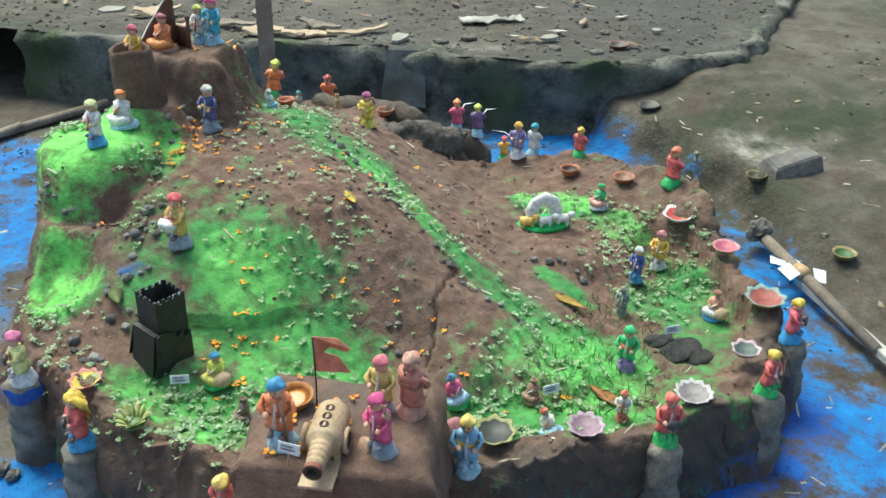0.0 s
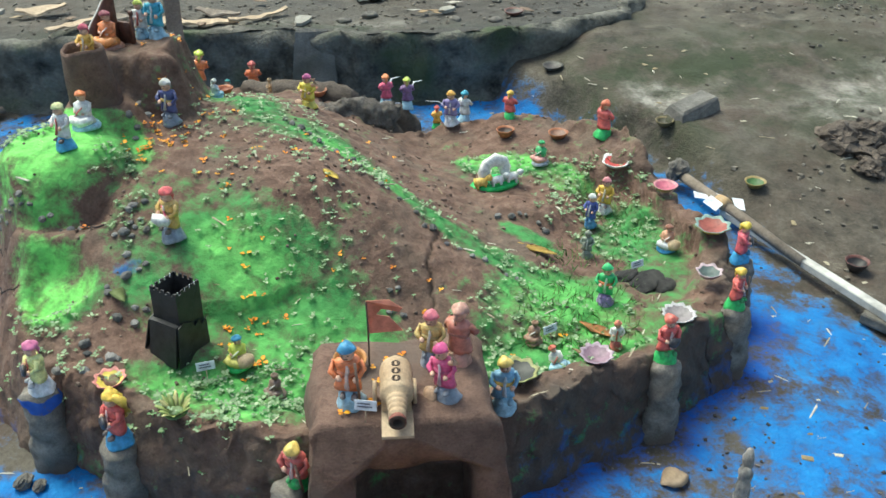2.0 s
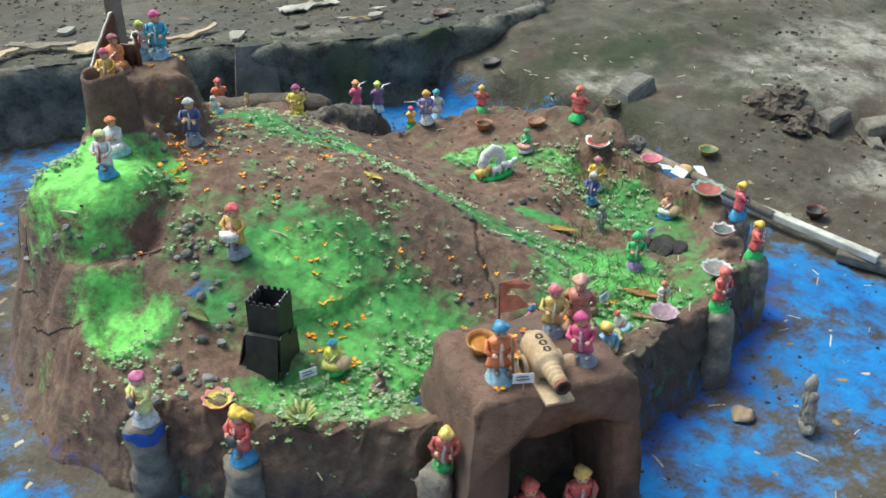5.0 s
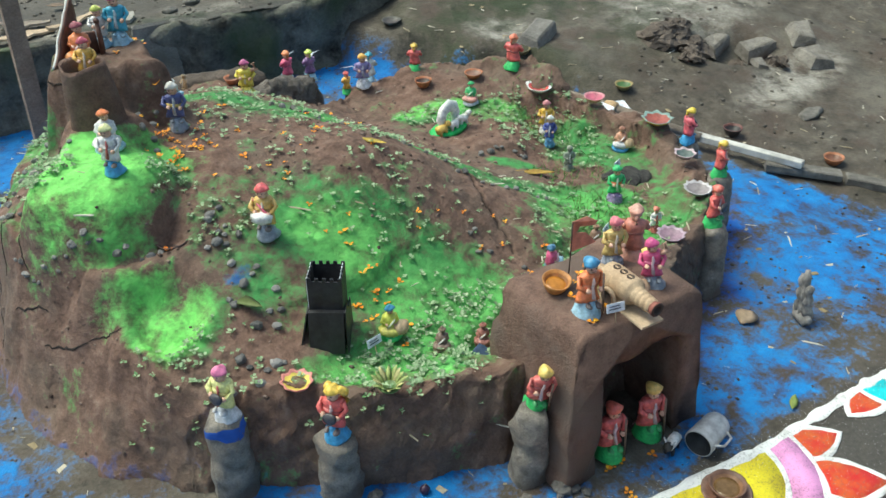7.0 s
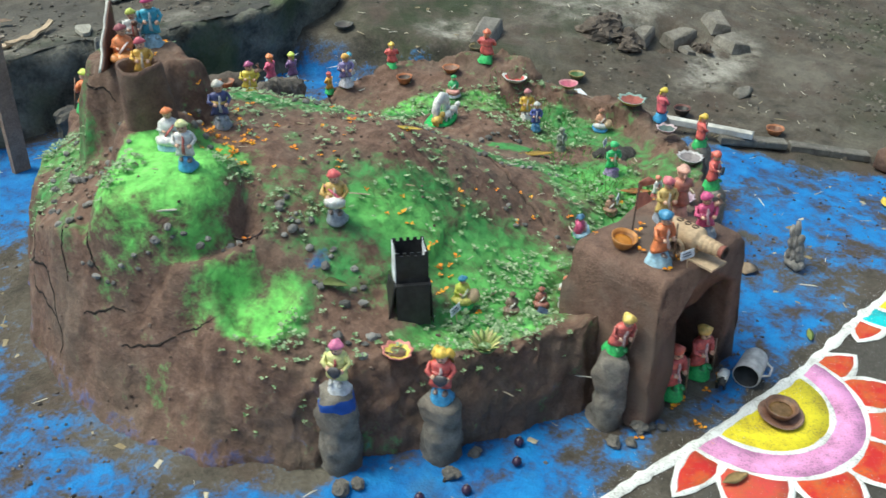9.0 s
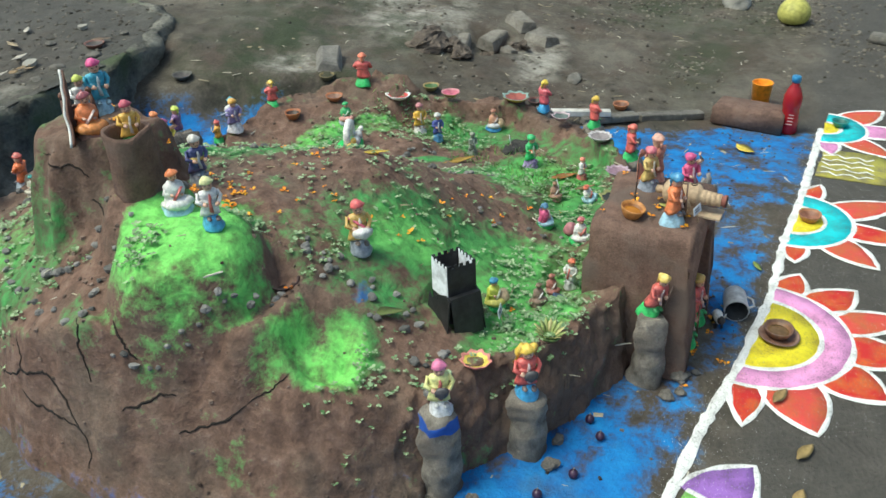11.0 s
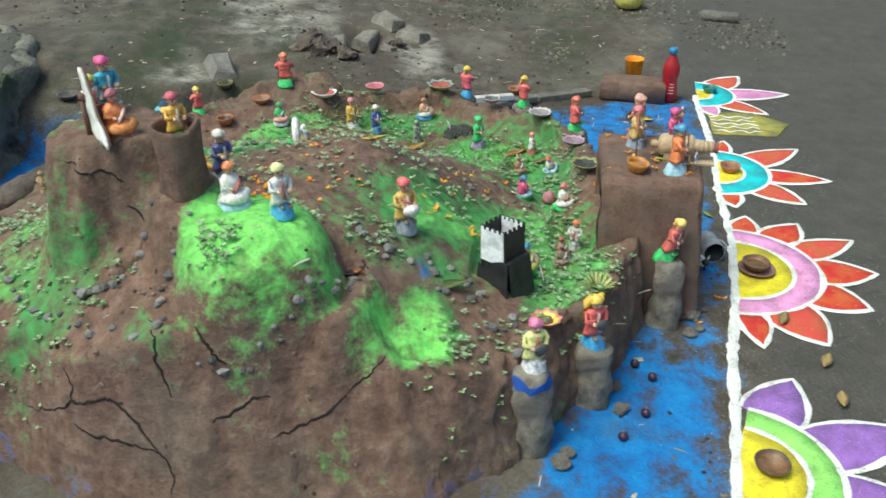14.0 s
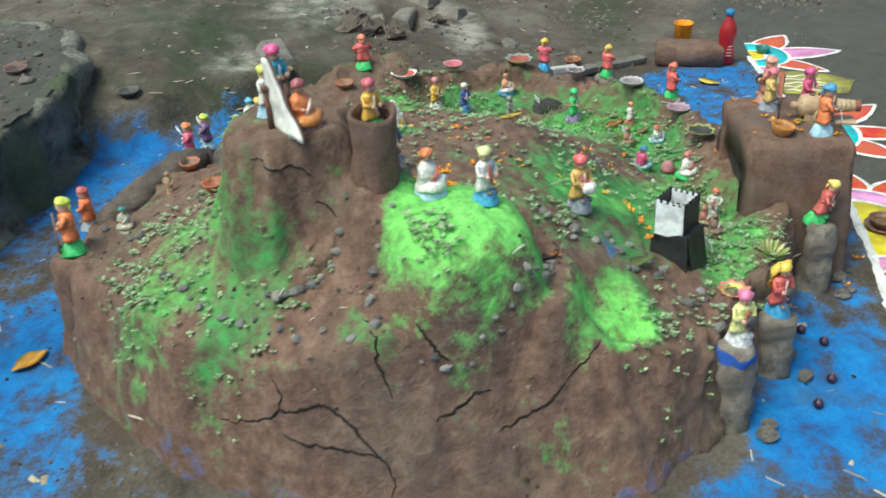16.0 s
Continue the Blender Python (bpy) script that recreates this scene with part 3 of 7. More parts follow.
# ---- ground, ledge ----
far = np.array([0.4, 1.0, 2.0, 4.0, 8.0, 16.0, 40.0, 120.0])
near_x, near_y = np.arange(-1.6, 2.8, 0.018), np.arange(0.0, 3.6, 0.018)
ground = new("ground", sheet_mesh("ground", np.concatenate([-1.6 - far[::-1], near_x, near_x[-1] + far]), np.concatenate([-far[::-1], near_y, near_y[-1] + far]), ground_height, {
    "blue": lambda x, y: smoothstep(-0.05, 0.06, inside_distance(MOAT, x, y)) * (0.74 - 0.10 * smoothstep(-0.55, -0.8, x) + 0.28 * field(x, y, 5, 9)) * (1 - 0.75 * smoothstep(-0.10, -0.01, inside_distance(FOOT, x, y) + 0.03 * field(x, y, 11, 3)) * smoothstep(-0.42, -0.6, x)) * (1 - 0.9 * smoothstep(-0.13, -0.10, x) * smoothstep(0.09, 0.06, x) * smoothstep(0.80, 0.84, y) * smoothstep(1.1, 1.0, y)) * (1 - smoothstep(-1.0, -1.12, x) * smoothstep(2.3, 2.42, y)),
    "deep": lambda x, y: smoothstep(-0.10, -0.01, inside_distance(FOOT, x, y) + 0.035 * field(x, y, 14, 3)) * 0.7 * smoothstep(0.08, 0.2, x) * smoothstep(1.7, 1.4, y),
    "dark": lambda x, y: smoothstep(0.80, 0.70, y + 0.04 * field(x, y, 12, 2)) * 0.85,
    "moss": lambda x, y: np.maximum(0.7 * smoothstep(0.1, 0.6, field(x, y, 2.3, 4)) * smoothstep(0.7, 0.9, x) * smoothstep(0.75, 0.95, y), 0.95 * smoothstep(0.55, 0.1, np.abs(y - 2.25 + 0.1 * field(x, y, 3, 1))) * smoothstep(0.5, 0.65, x) * smoothstep(1.9, 1.0, x)),
    "pale": lambda x, y: np.maximum(np.maximum(0.8 * blot(x, y, 0.80, 2.20, 0.08, 0.14, 30), 0.8 * blot(x, y, 1.55, 2.15, 0.45, 0.22, 20)), 0.8 * blot(x, y, 1.40, 1.62, 0.28, 0.09, 10)),
}, DIRT))
tagged(ground, "trodden grey earth with blue powder strewn as a moat", "ground", kind="structure")

LEDGE = [(-6.0, 2.73), (-1.3, 2.67), (-0.9, 2.61), (-0.5, 2.63), (-0.2, 2.62), (0.0, 2.56), (0.2, 2.53), (0.35, 2.53), (0.5, 2.55), (0.63, 2.585), (0.75, 2.63), (0.84, 2.69), (0.92, 2.79), (1.0, 3.0), (1.2, 3.4), (1.5, 4.5), (1.5, 9.0), (-6.0, 9.0)]


def ledge_height(x, y):
    return 0.206 + 0.006 * field(x, y, 5, 1) + 0.004 * field(x, y, 22, 2) + 0.002 * field(x, y, 60, 3)


lx = np.concatenate([[-6.0, -4.0, -3.0, -2.2], np.arange(-1.6, 1.25, 0.011), [1.35, 1.5]])
ly = np.concatenate([np.arange(2.40, 2.95, 0.008), np.arange(2.96, 3.6, 0.03), [3.8, 4.5, 6.0, 9.0]])
ledge = new("concrete_ledge", sheet_mesh("concrete_ledge", lx, ly, ledge_height, {
    "pale": lambda x, y: 0.7 * smoothstep(0.09, 0.03, np.abs(inside_distance(LEDGE, x, y) - 0.07)) * smoothstep(0.1, 0.5, field(x, y, 4, 6)), "blue": lambda x, y: 0 * x, "deep": lambda x, y: 0 * x, "dark": lambda x, y: 0.4 + 0.25 * smoothstep(0.1, 0.4, x) + 0.35 * field(x, y, 3.5, 8) + 0.5 * smoothstep(0.06, 0.03, inside_distance(LEDGE, x, y)), "moss": lambda x, y: smoothstep(0.16, 0.02, inside_distance(LEDGE, x, y)) * 1.3,
}, DIRT, lambda x, y: inside_distance(LEDGE, x, y) > 0.012))
tagged(ledge, "broken mossy concrete ledge along the back of the moat", "ledge", kind="structure")



def ledge_face():
    """The broken front of the ledge: from its rounded edge down an uneven mossy face."""
    s, line = Shape(), []
    for (x0, y0), (x1, y1) in zip(LEDGE[1:15], LEDGE[2:16]):
        n = max(1, int(math.hypot(x1 - x0, y1 - y0) / 0.014))
        line += [Vector((x0 + (x1 - x0) * k / n, y0 + (y1 - y0) * k / n, 0)) for k in range(n)]
    rings = []
    for i, p in enumerate(line):
        d = (line[min(i + 3, len(line) - 1)] - line[max(i - 3, 0)]).normalized()
        inn = Vector((-d.y, d.x, 0))
        ring = []
        for off, z in ((0.055, 0.180), (0.035, 0.187), (0.016, 0.186), (0.004, 0.178), (-0.002, 0.160), (0.002, 0.140), (0.010, 0.118), (0.008, 0.095), (0.014, 0.072), (0.010, 0.048), (0.004, 0.025), (-0.008, 0.004), (-0.015, -0.03)):
            q = p + inn * off + Vector((0, 0, z * 1.115))
            k = 1.0 if z < 0.18 else 0.35
            ring.append(q + noise.noise_vector(q * 11) * 0.030 * k + noise.noise_vector(q * 34) * 0.009 * k + noise.noise_vector(q * 90) * 0.004 * k)
        rings.append(ring + [p + inn * 0.06 + Vector((0, 0, -0.03))])
    s.grid(rings, MOSSY)
    return s


part("ledge_face", ledge_face(), ledge, "uneven dark mossy face")

# ---- the fort ----
fort = thing("mud_fort", pose(0, 0, 0), "brown clay model hill fort dusted with green powder", "model fort")
fx, fy = np.concatenate([np.arange(-0.84, -0.48, 0.003), np.arange(-0.48, 0.72, 0.0045)]), np.concatenate([np.arange(0.90, 1.17, 0.002), np.arange(1.17, 2.31, 0.004)])
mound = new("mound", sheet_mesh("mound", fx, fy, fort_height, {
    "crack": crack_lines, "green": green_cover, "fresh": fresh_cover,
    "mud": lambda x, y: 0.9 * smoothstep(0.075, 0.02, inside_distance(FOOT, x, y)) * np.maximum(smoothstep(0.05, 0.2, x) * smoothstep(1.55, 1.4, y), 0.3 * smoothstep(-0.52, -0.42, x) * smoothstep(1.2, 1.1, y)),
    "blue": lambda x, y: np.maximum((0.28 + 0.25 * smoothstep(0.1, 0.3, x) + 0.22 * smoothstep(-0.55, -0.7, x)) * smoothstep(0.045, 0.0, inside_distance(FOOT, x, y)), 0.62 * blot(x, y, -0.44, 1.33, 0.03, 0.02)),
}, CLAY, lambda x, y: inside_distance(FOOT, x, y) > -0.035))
mound.parent = fort
# uneven, dug faces on the steep sides
co = np.empty(len(mound.data.vertices) * 3)
mound.data.vertices.foreach_get("co", co)
co = co.reshape(-1, 3)
edge = inside_distance(FOOT, co[:, 0], co[:, 1])
for k in np.nonzero((edge < 0.11) & (edge > -0.02))[0]:
    p = Vector(co[k])
    f = float(smoothstep(0.11, 0.03, edge[k])) * (1.0 if co[k][0] > -0.45 or co[k][1] < 1.2 else 0.42)
    co[k] += np.array((noise.noise_vector(p * 14) * 0.012 + noise.noise_vector(p * 42) * 0.008 + noise.noise_vector(p * 100) * 0.0035) * f)
mound.data.vertices.foreach_set("co", co.ravel())
mound.data.update()
tagged(mound, "lumpy brown clay slopes with green powder")


def gatehouse():
    """The gate block: one clay mass with a tunnel from front to back."""
    s = Shape()
    outer = [(-0.170, -0.01), (-0.146, 0.256), (-0.134, 0.270), (0.078, 0.270), (0.092, 0.256), (0.120, -0.01)]
    inner = [(0.066, -0.01), (0.060, 0.180), (0.046, 0.202), (-0.078, 0.208), (-0.096, 0.186), (-0.106, -0.01)]
    loop = outer + inner
    rim = []
    for (x0, z0), (x1, z1) in zip(loop, loop[1:] + loop[:1]):
        n = max(1, int(math.hypot(x1 - x0, z1 - z0) / 0.022))
        rim += [(x0 + (x1 - x0) * k / n, z0 + (z1 - z0) * k / n) for k in range(n)]
    rings = []
    for y, g in ((0.852, 0.006), (0.858, 0.0), (0.875, 0), (0.90, 0), (0.93, 0), (0.96, 0), (1.0, 0), (1.03, 0), (1.045, 0.005)):
        rings.append([Vector((x * (1 - g) - 0.02 * g, y + 0.05 * max(0, z) * (y < 0.86), z - (0.006 if g and z > 0.2 else 0))) for x, z in rim])
    s.grid(rings, BARE, True)
    return s.rough(0.009, 17).rough(0.004, 60)


part("gatehouse", gatehouse(), fort, "smooth brown clay gate block with dark opening")
# added panel: its near-black colour stands for the shade deep in the passage
part("passage_end", Shape().box(-0.13, 1.004, -0.01, 0.09, 1.03, 0.22, stony("passage_shade_black", (0.012, 0.010, 0.009), (0.05, 0.042, 0.036), 0.95, 30, 0.006)).rough(0.006, 20), fort, "added near-black panel for the shade deep in the passage")


def turret():
    s = Shape()
    h, r = 0.130, 0.038
    prof = [(r * 1.35, -0.03), (r * 1.22, 0.012), (r * 1.08, 0.038), (r, 0.07), (r * 0.98, h - 0.008), (r * 0.93, h), (r * 0.78, h - 0.002), (r * 0.74, h - 0.012), (r * 0.7, h - 0.030), (0.002, h - 0.032)]
    s.lathe(prof, BARE, None, 1.06, 0.80, 28)
    return s.rough(0.007, 22).rough(0.003, 60)


t = part("turret", turret(), fort, "round brown clay turret open at the top")
t.matrix_world = pose(-0.517, 1.668, 0.372, 3, -3, 0)


def top(x, y):
    """The height of the ground or fort at one place."""
    d = float(inside_distance(FOOT, np.array([x]), np.array([y]))[0])
    g = float(ground_height(np.array([x]), np.array([y]))[0])
    return max(g, float(fort_height(np.array([x]), np.array([y]))[0])) if d > -0.03 else g


# drying cracks on the steep flank, each a dark gap that follows the face
FLANK = BVHTree.FromPolygons([tuple(v.co) for v in mound.data.vertices], [tuple(p.vertices) for p in mound.data.polygons])


def flank_point(y, z):
    hit = FLANK.ray_cast(Vector((-1.2, y, z)), Vector((1, 0, 0)))[0]
    return hit + Vector((-0.0007, 0, 0.0003)) if hit else Vector((-0.7, y, z))


CRACK_DARK = stony("crack_dark", (0.010, 0.007, 0.005), (0.028, 0.018, 0.013), 0.95, 60, 0.001)


def crack(points, wide=1.0):
    """points: (y, z) along the gap."""
    s, flat = Shape(), []
    for (y0, z0), (y1, z1) in zip(points, points[1:]):
        n = max(2, int(math.hypot(y1 - y0, z1 - z0) / 0.0022))
        flat += [(y0 + (y1 - y0) * k / n, z0 + (z1 - z0) * k / n) for k in range(n)]
    line = []
    for y, z in flat:
        a, b = Vector((y * 70, z * 70, 1)), Vector((y * 210, z * 210, 4))
        line.append(flank_point(y + 0.0055 * noise.noise(a) + 0.0022 * noise.noise(b), z + 0.0055 * noise.noise(a + Vector((0, 0, 7))) + 0.0022 * noise.noise(b + Vector((0, 0, 7)))))
    rings = []
    for i, p in enumerate(line):
        w = wide * (0.0014 * math.sin(math.pi * (i + 1) / (len(line) + 1)) ** 0.6 * (1 + 0.7 * noise.noise(p * 150)) + 0.0002)
        d = (line[min(i + 1, len(line) - 1)] - line[max(i - 1, 0)])
        e = d.cross(Vector((1, 0, -0.5)))
        e = e.normalized() if e.length > 1e-9 else Vector((0, 0, 1))
        rings.append([p + e * w, p + Vector((-0.0003, 0, 0.0002)), p - e * w, p + Vector((0.004, 0, -0.001))])
    s.grid(rings, CRACK_DARK)
    part("crack", s, fort, "dark drying crack in the clay")


crack([(1.672, 0.279), (1.655, 0.268), (1.653, 0.237), (1.640, 0.196), (1.636, 0.18)], 1.1)
crack([(1.603, 0.276), (1.589, 0.257), (1.572, 0.232), (1.562, 0.224)], 1.3)
crack([(1.885, 0.105), (1.84, 0.125), (1.797, 0.149), (1.735, 0.172), (1.707, 0.155), (1.689, 0.137), (1.655, 0.101), (1.635, 0.07), (1.64, 0.04)], 1.2)
crack([(1.406, 0.162), (1.420, 0.149), (1.435, 0.138), (1.478, 0.121), (1.50, 0.119)], 1.2)
crack([(1.507, 0.173), (1.529, 0.173), (1.559, 0.156), (1.583, 0.150)], 1.3)
crack([(1.789, 0.120), (1.737, 0.107), (1.700, 0.106), (1.655, 0.101)], 1.1)
crack([(1.830, 0.440), (1.797, 0.430), (1.764, 0.425), (1.748, 0.405)], 0.9)
crack([(1.744, 0.375), (1.730, 0.365), (1.719, 0.355)], 1.0)
crack([(1.36, 0.20), (1.375, 0.185), (1.39, 0.172), (1.406, 0.162)], 0.8)
crack([(1.80, 0.20), (1.785, 0.175), (1.797, 0.149)], 0.8)

# stone posts at the fort's foot that carry guards
def post(x, y, z, r, lean=0.0, stuff=None):
    s = Shape()
    prof = [(r * 1.25, -0.01), (r * 1.15, 0.015), (r * 1.0, z * 0.45), (r * 0.97, z * 0.8), (r * 0.92, z - 0.006), (r * 0.75, z)]
    prof = [(prof[0][0], -0.01)] + [(float(np.interp(q, [p[1] for p in prof], [p[0] for p in prof])), q) for q in np.linspace(0.0, z, 18)]
    stuff = [POST] * (len(prof) - 4) + [paint("blue_daub", (0.02, 0.09, 0.42), 0.8, 0.8, 22)] * 2 + [POST] * 2 if stuff == "blue" else stuff or POST
    s.lathe(prof, stuff, Matrix.Shear("XY", 4, (lean, 0)), 1, 1, 16).rough(0.008, 30).rough(0.005, 80)
    solid("stone_post", s, pose(x, y, 0), "rough grey stone post daubed with clay", "post", "posts round the fort")


post(-0.558, 1.150, 0.146, 0.030, 0.0, "blue")
post(-0.432, 1.055, 0.110, 0.030)
post(-0.186, 0.914, 0.132, 0.026)
post(0.402, 1.082, 0.146, 0.026)
post(0.578, 1.220, 0.138, 0.028)
post(0.655, 1.376, 0.132, 0.026)
post(-0.412, 2.184, 0.214, 0.040, 0.0, BARE)


# ---- painted clay figures ----
def figure(name, label, x, y, h, face, base, robe, cap_colour, legs=None, skin=SKIN, z=None, style="stand", lean=0.0, roll=0.0, fat=0.93, sash=None, extra=None, group="clay figures on the fort"):
    """A small painted clay figure, one mesh. face: the way it looks, in degrees from +x."""
    s = Shape()
    P = lambda c, r=0.34: paint("clay_paint", tuple(v * 0.88 + 0.055 for v in c) if sum(c) > 0.2 else c, r, 0.22, 130.0)
    k, w = h, h * fat
    B, R, C, S = P(base), P(robe), P(cap_colour), P(skin, 0.5)
    L = P(legs or base)
    dark = P(DARK)
    if style == "stand":
        s.lathe([(0.235 * w, 0), (0.235 * w, 0.03 * k), (0.20 * w, 0.10 * k), (0.155 * w, 0.22 * k), (0.10 * w, 0.26 * k)], B, None, 1.0, 0.86, 16)
        for e in (-1, 1):
            s.tube([(0.02 * k, e * 0.055 * w, 0.16 * k), (0.01 * k, e * 0.06 * w, 0.40 * k)], [0.062 * w, 0.07 * w], L)
        s.lathe([(0.19 * w, 0.27 * k), (0.185 * w, 0.33 * k), (0.155 * w, 0.45 * k), (0.14 * w, 0.53 * k), (0.165 * w, 0.64 * k), (0.145 * w, 0.70 * k), (0.06 * w, 0.735 * k)], R, None, 0.72, 1.0, 16)
        s.lathe([(0.150 * w, 0.49 * k), (0.155 * w, 0.515 * k), (0.150 * w, 0.54 * k)], P(sash or tuple(v * 0.7 for v in robe)), None, 0.78, 1.03, 16)
        shoulder, headz = 0.665 * k, 0.815 * k
    else:
        s.lathe([(0.36 * w, 0), (0.37 * w, 0.05 * k), (0.32 * w, 0.13 * k), (0.2 * w, 0.16 * k)], B, None, 1.0, 0.9, 18)
        s.ball((0.07 * k, 0, 0.2 * k), 0.27 * w, L, None, 1.0, 1.15, 0.5, 14)
        for e in (-1, 1):
            s.tube([(-0.03 * k, e * 0.2 * w, 0.2 * k), (0.2 * k, e * 0.22 * w, 0.24 * k), (0.27 * k, e * 0.02 * w, 0.17 * k)], [0.1 * w, 0.1 * w, 0.06 * w], L)
        s.lathe([(0.22 * w, 0.16 * k), (0.21 * w, 0.3 * k), (0.2 * w, 0.46 * k), (0.2 * w, 0.56 * k), (0.08 * w, 0.63 * k)], R, None, 0.8, 1.0, 16)
        shoulder, headz = 0.55 * k, 0.74 * k
    # a pale front trim, a waist knot and dark shoes
    trim = P(tuple(min(1.0, v * 0.35 + 0.5) for v in robe) if sum(robe) < 1.6 else (0.55, 0.10, 0.08))
    if style == "stand":
        s.tube([(0.100 * k, 0.0, 0.68 * k), (0.122 * k, 0.004 * k, 0.60 * k), (0.110 * k, 0, 0.52 * k), (0.145 * k, -0.005 * k, 0.34 * k)], [0.020 * k, 0.026 * k, 0.020 * k, 0.030 * k], trim, None, 6, 0.6)
        for e in (-1, 1):
            s.ball((0.13 * k, e * 0.065 * w, 0.215 * k), 0.042 * k, P((0.12, 0.08, 0.07)) if legs else P(tuple(v * 0.6 for v in base)), None, 1.3, 0.9, 0.7, 8, 5)
    else:
        s.tube([(0.150 * k, 0.10 * w, 0.54 * k), (0.178 * k, 0.0, 0.44 * k), (0.165 * k, -0.10 * w, 0.30 * k)], [0.03 * k], trim, None, 6, 0.6)
    a = 0.048 * w
    for e in (-1, 1):
        s.tube([(0, e * 0.15 * w, shoulder), (0.02 * k, e * 0.215 * w, shoulder - 0.11 * k), (0.12 * k, e * 0.13 * w, shoulder - 0.17 * k)], [a, a * 0.95, a * 0.8], R)
        s.ball((0.145 * k, e * 0.10 * w, shoulder - 0.165 * k), a * 0.85, S, None, segs=8, rows=5)
    s.tube([(0, 0, shoulder + 0.03 * k), (0, 0, headz)], [0.055 * w], S)
    hr = 0.098 * k * (0.5 + 0.5 * fat)
    s.ball((0.012 * k, 0, headz), hr, S, None, 0.95, 0.88, 1.08, 12, 8)
    s.ball((0.012 * k + hr * 0.93, 0, headz - hr * 0.1), hr * 0.2, S, None, segs=6, rows=4)
    for e in (-1, 1):
        s.ball((0.012 * k + hr * 0.83, e * hr * 0.36, headz + hr * 0.12), hr * 0.13, dark, None, segs=6, rows=4)
    s.ball((0.012 * k + hr * 0.80, 0, headz - hr * 0.38), hr * 0.2, dark, None, 0.5, 1.5, 0.5, 8, 4)
    # the turban: a roll round the head, a crown, and its tail
    s.lathe([(hr * 0.85, headz + hr * 0.25), (hr * 1.22, headz + hr * 0.38), (hr * 1.3, headz + hr * 0.62), (hr * 1.15, headz + hr * 0.92), (hr * 0.8, headz + hr * 1.2), (hr * 0.35, headz + hr * 1.42), (0.002, headz + hr * 1.48)], C, Matrix.Translation((-0.006 * k, 0, 0)), 1.0, 0.95, 14)
    s.tube([(-hr * 0.9, 0, headz + hr * 0.5), (-hr * 1.1, 0, headz - hr * 0.4), (-hr * 0.95, 0, headz - hr * 1.2)], [hr * 0.3, hr * 0.34, hr * 0.16], C, None, 6)
    if extra:
        extra(s, k, w, P, shoulder)
    s.rough(0.05 * k, 9 / k * 0.5).rough(0.012 * k, 28 / k)
    z = top(x, y) - 0.002 if z is None else z
    return solid(name, s, pose(x, y, z, 0, 0, face) @ pose(0, 0, 0, roll, lean, 0), label, "figurine", group)


def spear(s, k, w, P, sh):
    s.tube([(0.16 * k, 0.14 * w, 0.1 * k), (0.15 * k, 0.12 * w, 0.75 * k)], [0.016 * k], P((0.2, 0.1, 0.05)), None, 6)


def shield(s, k, w, P, sh):
    s.ball((0.19 * k, 0, sh - 0.16 * k), 0.1 * k, P((0.06, 0.055, 0.06)), None, 0.4, 1, 1)


def drum(s, k, w, P, sh):
    s.lathe([(0.07 * k, -0.15 * k), (0.10 * k, 0), (0.07 * k, 0.15 * k)], [P(WHITE), P(WHITE)], Matrix.Translation((0.2 * k, 0, sh - 0.22 * k)) @ pose(0, 0, 0, 80, 0, 20), segs=12)
    s.tube([(0.02 * k, -0.16 * w, sh), (0.14 * k, 0.02 * w, sh - 0.1 * k), (0.16 * k, 0.14 * w, sh - 0.22 * k)], [0.02 * k], P(PINK), None, 6)


def sword(s, k, w, P, sh):
    s.tube([(0.12 * k, -0.14 * w, sh - 0.1 * k), (0.2 * k, -0.3 * w, sh + 0.02 * k), (0.26 * k, -0.62 * w, sh + 0.04 * k)], [0.018 * k, 0.03 * k, 0.006 * k], P((0.75, 0.76, 0.78)), None, 6, 0.4)


def raised(s, k, w, P, sh):
    s.tube([(0, 0.15 * w, sh), (0.06 * k, 0.26 * w, sh + 0.06 * k), (0.03 * k, 0.2 * w, sh + 0.2 * k)], [0.055 * w, 0.055 * w, 0.045 * w], P(SKIN), None, 8)
    s.lathe([(0.12 * k, 0), (0.13 * k, 0.03 * k), (0.10 * k, 0.05 * k)], P((0.5, 0.3, 0.18)), Matrix.Translation((0.14 * k, -0.2 * w, 0.12 * k)) @ pose(0, 0, 0, 0, 60, 0), segs=12)


def long_hair(s, k, w, P, sh):
    shield(s, k, w, P, sh)
    hair = P(YELLOW)
    for e in (-0.09, 0.0, 0.10):
        s.tube([(-0.03 * k, e * k, 0.92 * k), (-0.11 * k, e * 1.25 * k, 0.78 * k), (-0.12 * k, e * 1.2 * k, 0.60 * k), (-0.09 * k, e * k, 0.47 * k)], [0.05 * k, 0.062 * k, 0.055 * k, 0.02 * k], hair, None, 8)


def bundle(s, k, w, P, sh):
    s.ball((0.12 * k, 0.26 * w, 0.26 * k), 0.2 * k, P((0.55, 0.38, 0.2)), None, 1, 1, 0.9)


